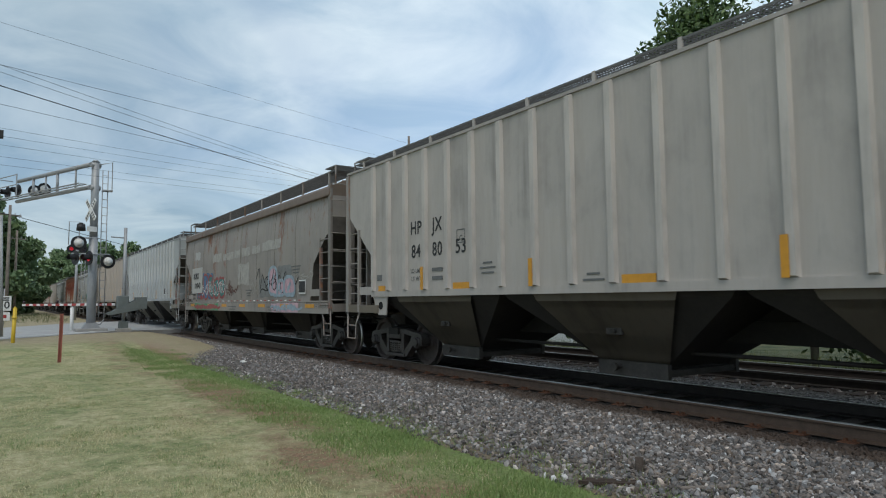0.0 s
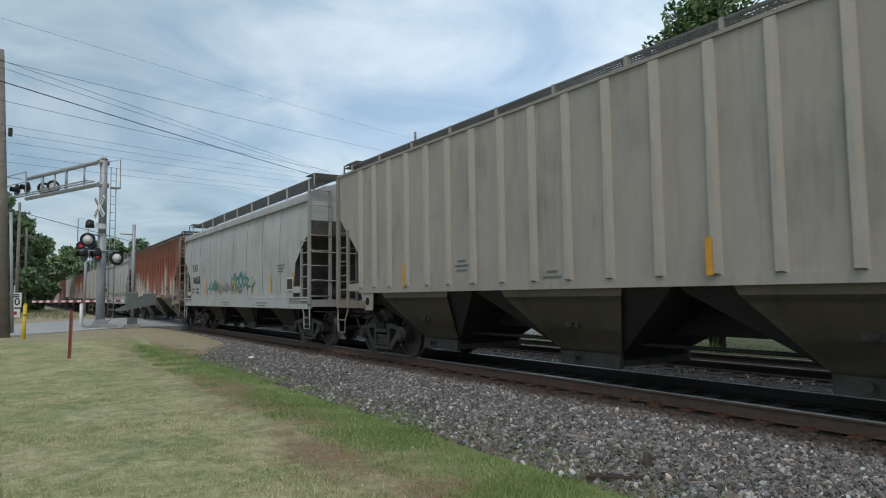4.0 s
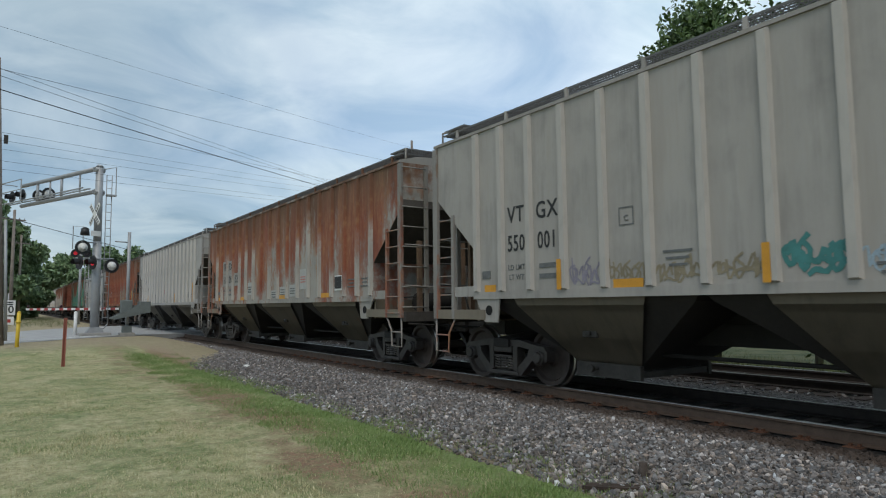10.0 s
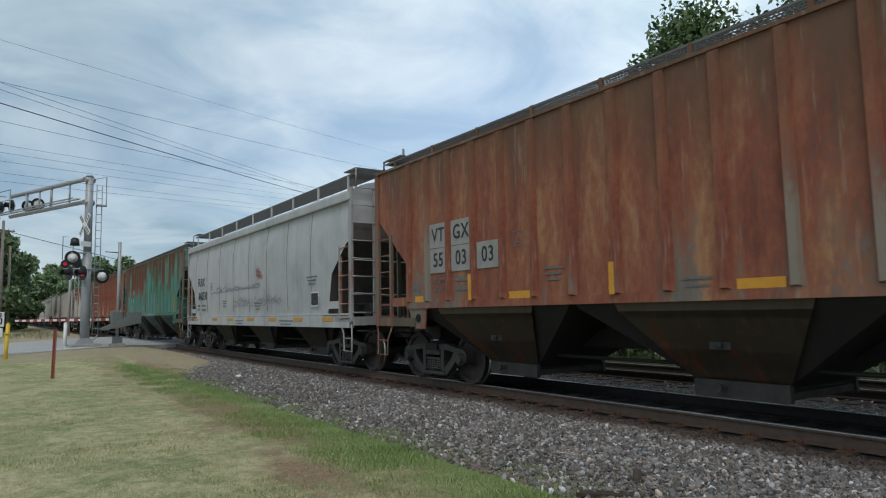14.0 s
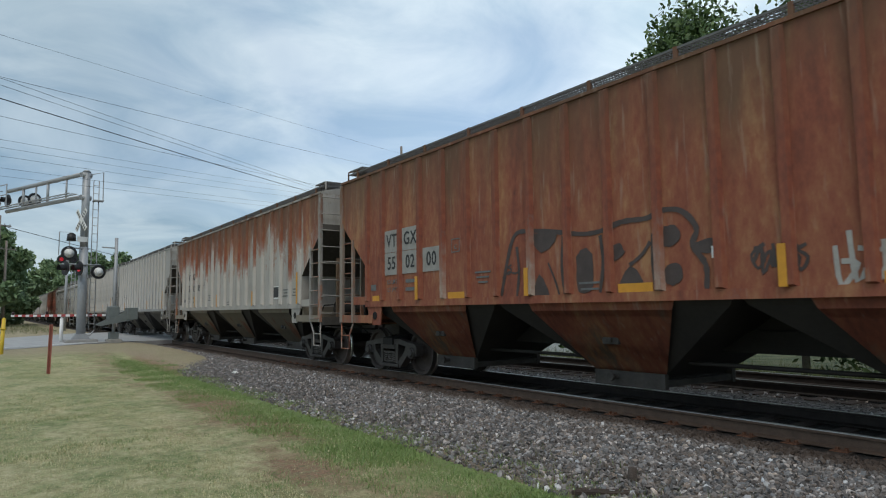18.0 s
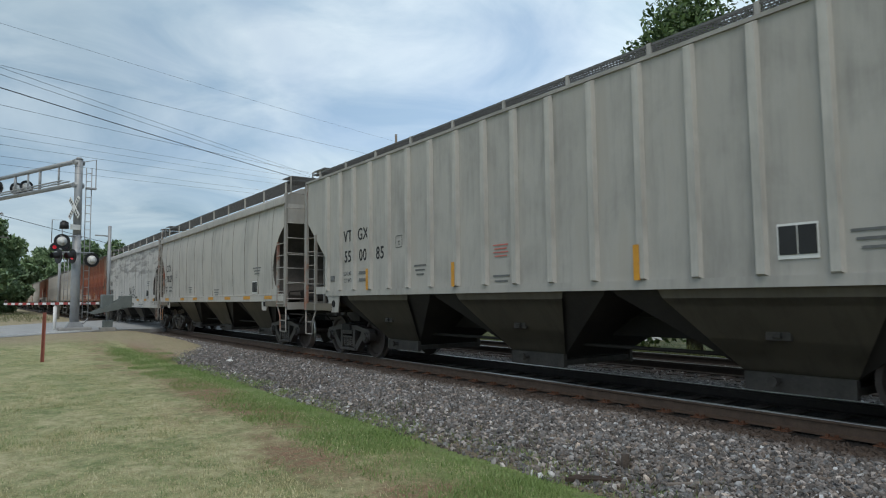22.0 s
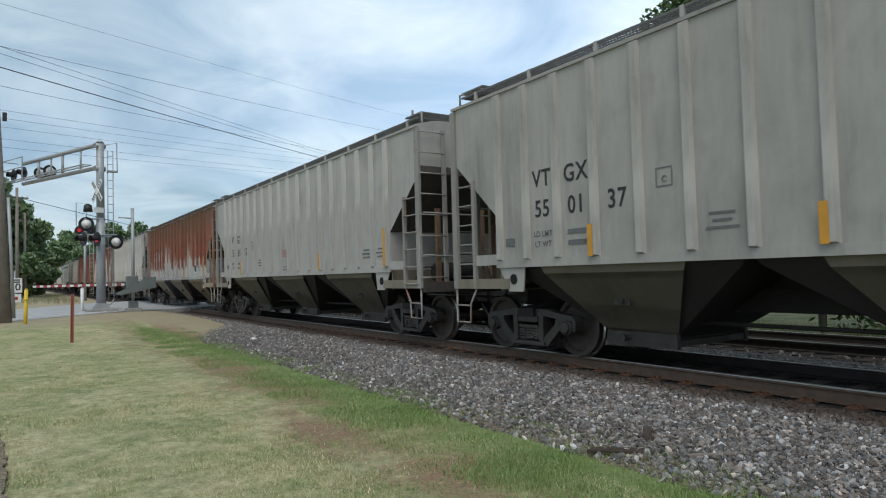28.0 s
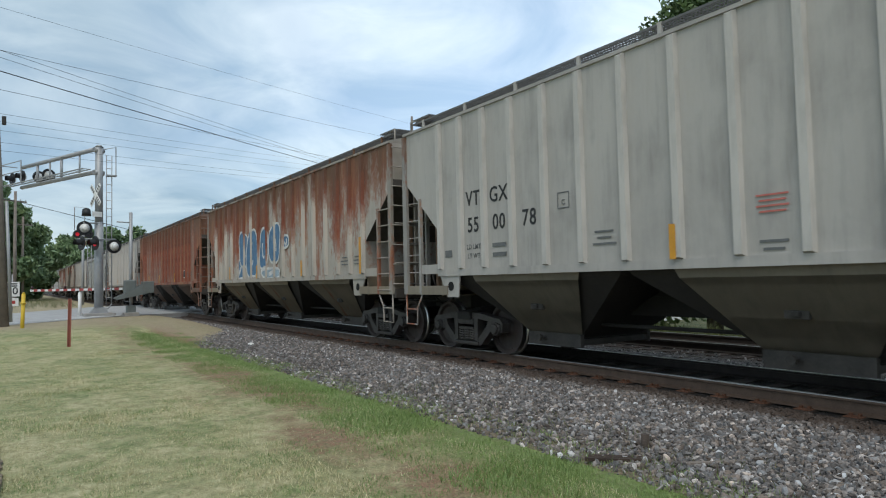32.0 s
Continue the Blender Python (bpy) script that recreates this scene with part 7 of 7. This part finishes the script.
def grass(name, count, region, tall, mat, label, seed, power=1.6, patch=0.9, sparse=-0.05, ragged=0.0, thin=None):
    rng = np.random.default_rng(seed)
    x0, x1, y0, y1 = region
    y = y0 + (y1 - y0) * rng.random(count) ** power
    x = x0 + (x1 - x0) * rng.random(count)
    # keep to ragged clumps
    edge = np.array([noise.noise((float(a) * patch, float(c) * patch, seed)) for a, c in zip(x, y)])
    keep = edge + rng.normal(size=count) * (0.35 if sparse < 0 else 0.16) > sparse + ragged * np.abs((2 * x - x0 - x1) / (x1 - x0)) ** 2
    if thin:
        keep &= (x < thin[0]) | (x > thin[1]) | (rng.random(count) < 0.15)
    x, y = x[keep], y[keep]
    n = len(x)
    z = np.array([ground_height(float(a), float(c)) for a, c in zip(x, y)])
    bed = np.interp(x, [4.0, 4.25, 5.2, 6.9], [-0.45, -0.285, -0.245, -0.195])
    z = np.where((x > 4.0) & (x < 6.9), np.maximum(z, bed), z)
    h = tall * (0.5 + 0.9 * rng.random(n))
    a = rng.random(n) * math.tau
    w = (0.0022 + 0.0024 * rng.random(n)) * (1 + 4 * tall)
    lean = rng.normal(size=(n, 2)) * (h * 0.45)[:, None]
    p = np.stack([x, y, z - 0.01], -1)
    side = np.stack([np.cos(a) * w, np.sin(a) * w, 0 * a], -1)
    tip = p + np.stack([lean[:, 0], lean[:, 1], h], -1)
    v = np.stack([p - side, p + side, tip], 1).reshape(-1, 3)
    ob = new(name, arrays_mesh(name, v, np.arange(3 * n).reshape(-1, 3), mat))
    return tagged(ob, label, "grass", kind="stuff")


grass("green_grass", 190000, (2.9, 4.75, 2.0, 23), 0.05, BLADE_L, "lush green grass beside the stones", 5, 1.8, 1.3, -0.02, 0.5)
grass("dry_grass", 240000, (-1.2, 3.9, 2.4, 24), 0.032, BLADE_D, "short dry mown grass", 6, 1.9, 1.7, -0.05, 0.0, (2.35, 3.6))
grass("green_grass", 150000, (-1.2, 3.6, 2.4, 26), 0.030, BLADE_G, "short green tufts in the dry lawn", 8, 1.9, 2.4, 0.15)
grass("weeds", 9000, (15.4, 18.5, 0, 34), 0.35, WEED, "tall weeds beyond the second track", 9, 1.0)
grass("weeds", 5000, (-3, 4.2, 52, 90), 0.35, WEED, "tall weeds beyond the road", 10, 1.0)
grass("weeds", 900, (4.2, 5.4, 2.5, 9), 0.09, WEED, "sparse weeds among the stones", 12, 1.0)


# ---- houses beyond the tracks ----
def house(at, w, d, h, wall, label, turn=0.0):
    th = thing("house", label, "house", Matrix.Translation(at) @ pose(0, 0, 0, 0, 0, turn))
    b = bmesh.new()
    box(b, 0, d, -w / 2, w / 2, -0.3, h)
    body = part("wall", b, wall, th)
    for k in range(int(h / 0.2)):
        b = bmesh.new()
        box(b, -0.012, 0.0, -w / 2, w / 2, 0.02 + k * 0.2, 0.19 + k * 0.2)
        part("siding_board", b, wall, body)
    b = bmesh.new()
    prism(b, [(-0.4, h - 0.05), (d / 2, h + d * 0.28), (d + 0.4, h - 0.05), (d / 2, h + d * 0.28 - 0.15)], 1, -w / 2 - 0.4, w / 2 + 0.4)
    part("roof", b, ROOFM, th)
    n = max(1, int(w / 2.6))
    for k in range(n):
        y = -w / 2 + (k + 0.5) * w / n
        b = bmesh.new()
        box(b, -0.06, -0.014, y - 0.5, y + 0.5, 0.55, 1.75)
        win = part("window", b, SIDING, th, "white window frame")
        for s in (-1, 1):
            b = bmesh.new()
            box(b, -0.07, -0.061, y + s * 0.23 - 0.18, y + s * 0.23 + 0.18, 0.63, 1.67)
            part("pane", b, GLASSM, win)
    return th


house((30.0, 32.5, -1.47), 10.0, 7.0, 2.6, SIDING, "low white house beyond the tracks", -14)
house((38.0, 45.0, -1.47), 8.0, 6.0, 2.6, BARNRED, "red outbuilding beyond the tracks", -10)
# white picket railing in front of it
rl = thing("picket_railing", "low white railing beyond the second track", "railing", pose(26.5, 26.6, -1.47, 0, 0, -14))
for z in (0.25, 0.85):
    bm = bmesh.new()
    box(bm, -0.03, 0.03, -3, 3, z, z + 0.07)
    part("rail_board", bm, SIDING, rl)
for k in range(31):
    bm = bmesh.new()
    box(bm, -0.05, -0.03, -3 + k * 0.2 - 0.03, -3 + k * 0.2 + 0.03, 0.02, 1.0)
    part("picket", bm, SIDING, rl)

# ---- small things by the track ----
bm = bmesh.new()
for k in range(3):
    box(bm, -0.3 + 0.04 * k, 0.32 - 0.05 * k, -0.05 + 0.045 * k, -0.012 + 0.045 * k, 0.0, 0.03)
solid("plank_scrap", bm, TIEM, "weathered splintered plank lying on the stones", "plank", pose(4.52, 4.05, -0.265, 0, 2, -38))
bm = bmesh.new()
box(bm, -0.24, 0.24, -0.025, 0.025, 0, 0.02, 0.004)
solid("plank_scrap", bm, POLEW, "pale wooden stick lying on the stones", "plank", pose(5.02, 3.45, -0.245, 0, 0, -30))
bm = bmesh.new()
tube(bm, (0, 0, -0.1), (0.01, 0, 0.13), 0.045, 0.04, seg=10)
solid("cut_stump", bm, BARK, "small cut stump between stones", "stump", pose(5.0, 4.15, -0.25))
bm = bmesh.new()
bmesh.ops.create_icosphere(bm, subdivisions=2, radius=0.11)
for v in bm.verts:
    v.co *= 0.8 + 0.35 * noise.noise(v.co * 9)
    v.co.z *= 0.55
solid("white_rock", bm, WHITEP, "white rock at the edge of the stones", "rock", pose(5.35, 17.4, -0.22))

# asphalt edge of a drive in the lawn
bm = bmesh.new()
rim = [(-0.16 + 0.07 * noise.noise((0, k * 0.9, 3)) + 0.10 * math.sin(k / 34 * math.pi), 9.0 - k * 0.13) for k in range(36)]
prism(bm, (rim + [(-3.5, 3.6), (-4.0, 9.2)])[::-1], 2, -0.35, -0.222)
solid("pavement", bm, BALLASTM, "broken grey gravelly edge of a drive beside the lawn", kind="structure")

# sleepers and plates of the near stretch
for tr, y1 in ((tracks[0], 60), (tracks[1], 40)):
    k = 0
    y = -8.0
    while y < y1:
        sl = part("sleeper", SLEEPER, None, tr, "", pose(0, y, 0, 0, 0, random.uniform(-1, 1)))
        if y < 20 and tr is tracks[0]:
            part("tie_plate", TIEPLATE, None, sl, "rusty tie plate with spikes", pose(-0.753, 0, 0))
        y += 0.52


# ---- the train runs ----
def gone(t):
    k = min(len(GONE) - 2, int(t / 2))
    return GONE[k] + (GONE[k + 1] - GONE[k]) * (t / 2 - k)


def motions():
    for n, car in enumerate(cars):
        y0 = REAR[n] - LEN / 2
        walk(car, [(2 * k, pose(TRACK, y0 - g, 0)) for k, g in enumerate(GONE)])
        # wheels turn while the car is near enough to tell
        near = [k for k in range(0, 961) if -22 < y0 - gone(k / 30) < 34]
        if not near:
            continue
        for tr in car.children:
            if not tr.name.startswith("truck"):
                continue
            for ws in tr.children:
                if not ws.name.startswith("wheelset"):
                    continue
                y = ws.location.y
                first, last = near[0], near[-1]
                ks = ([0] if first > 0 else []) + near + ([960] if last < 960 else [])
                a0 = gone(first / 30)
                rows = [(k / 30, pose(0, y, WR, math.degrees((gone(min(max(k, first), last) / 30) - a0) / WR))) for k in ks]
                walk(ws, rows)


motions()
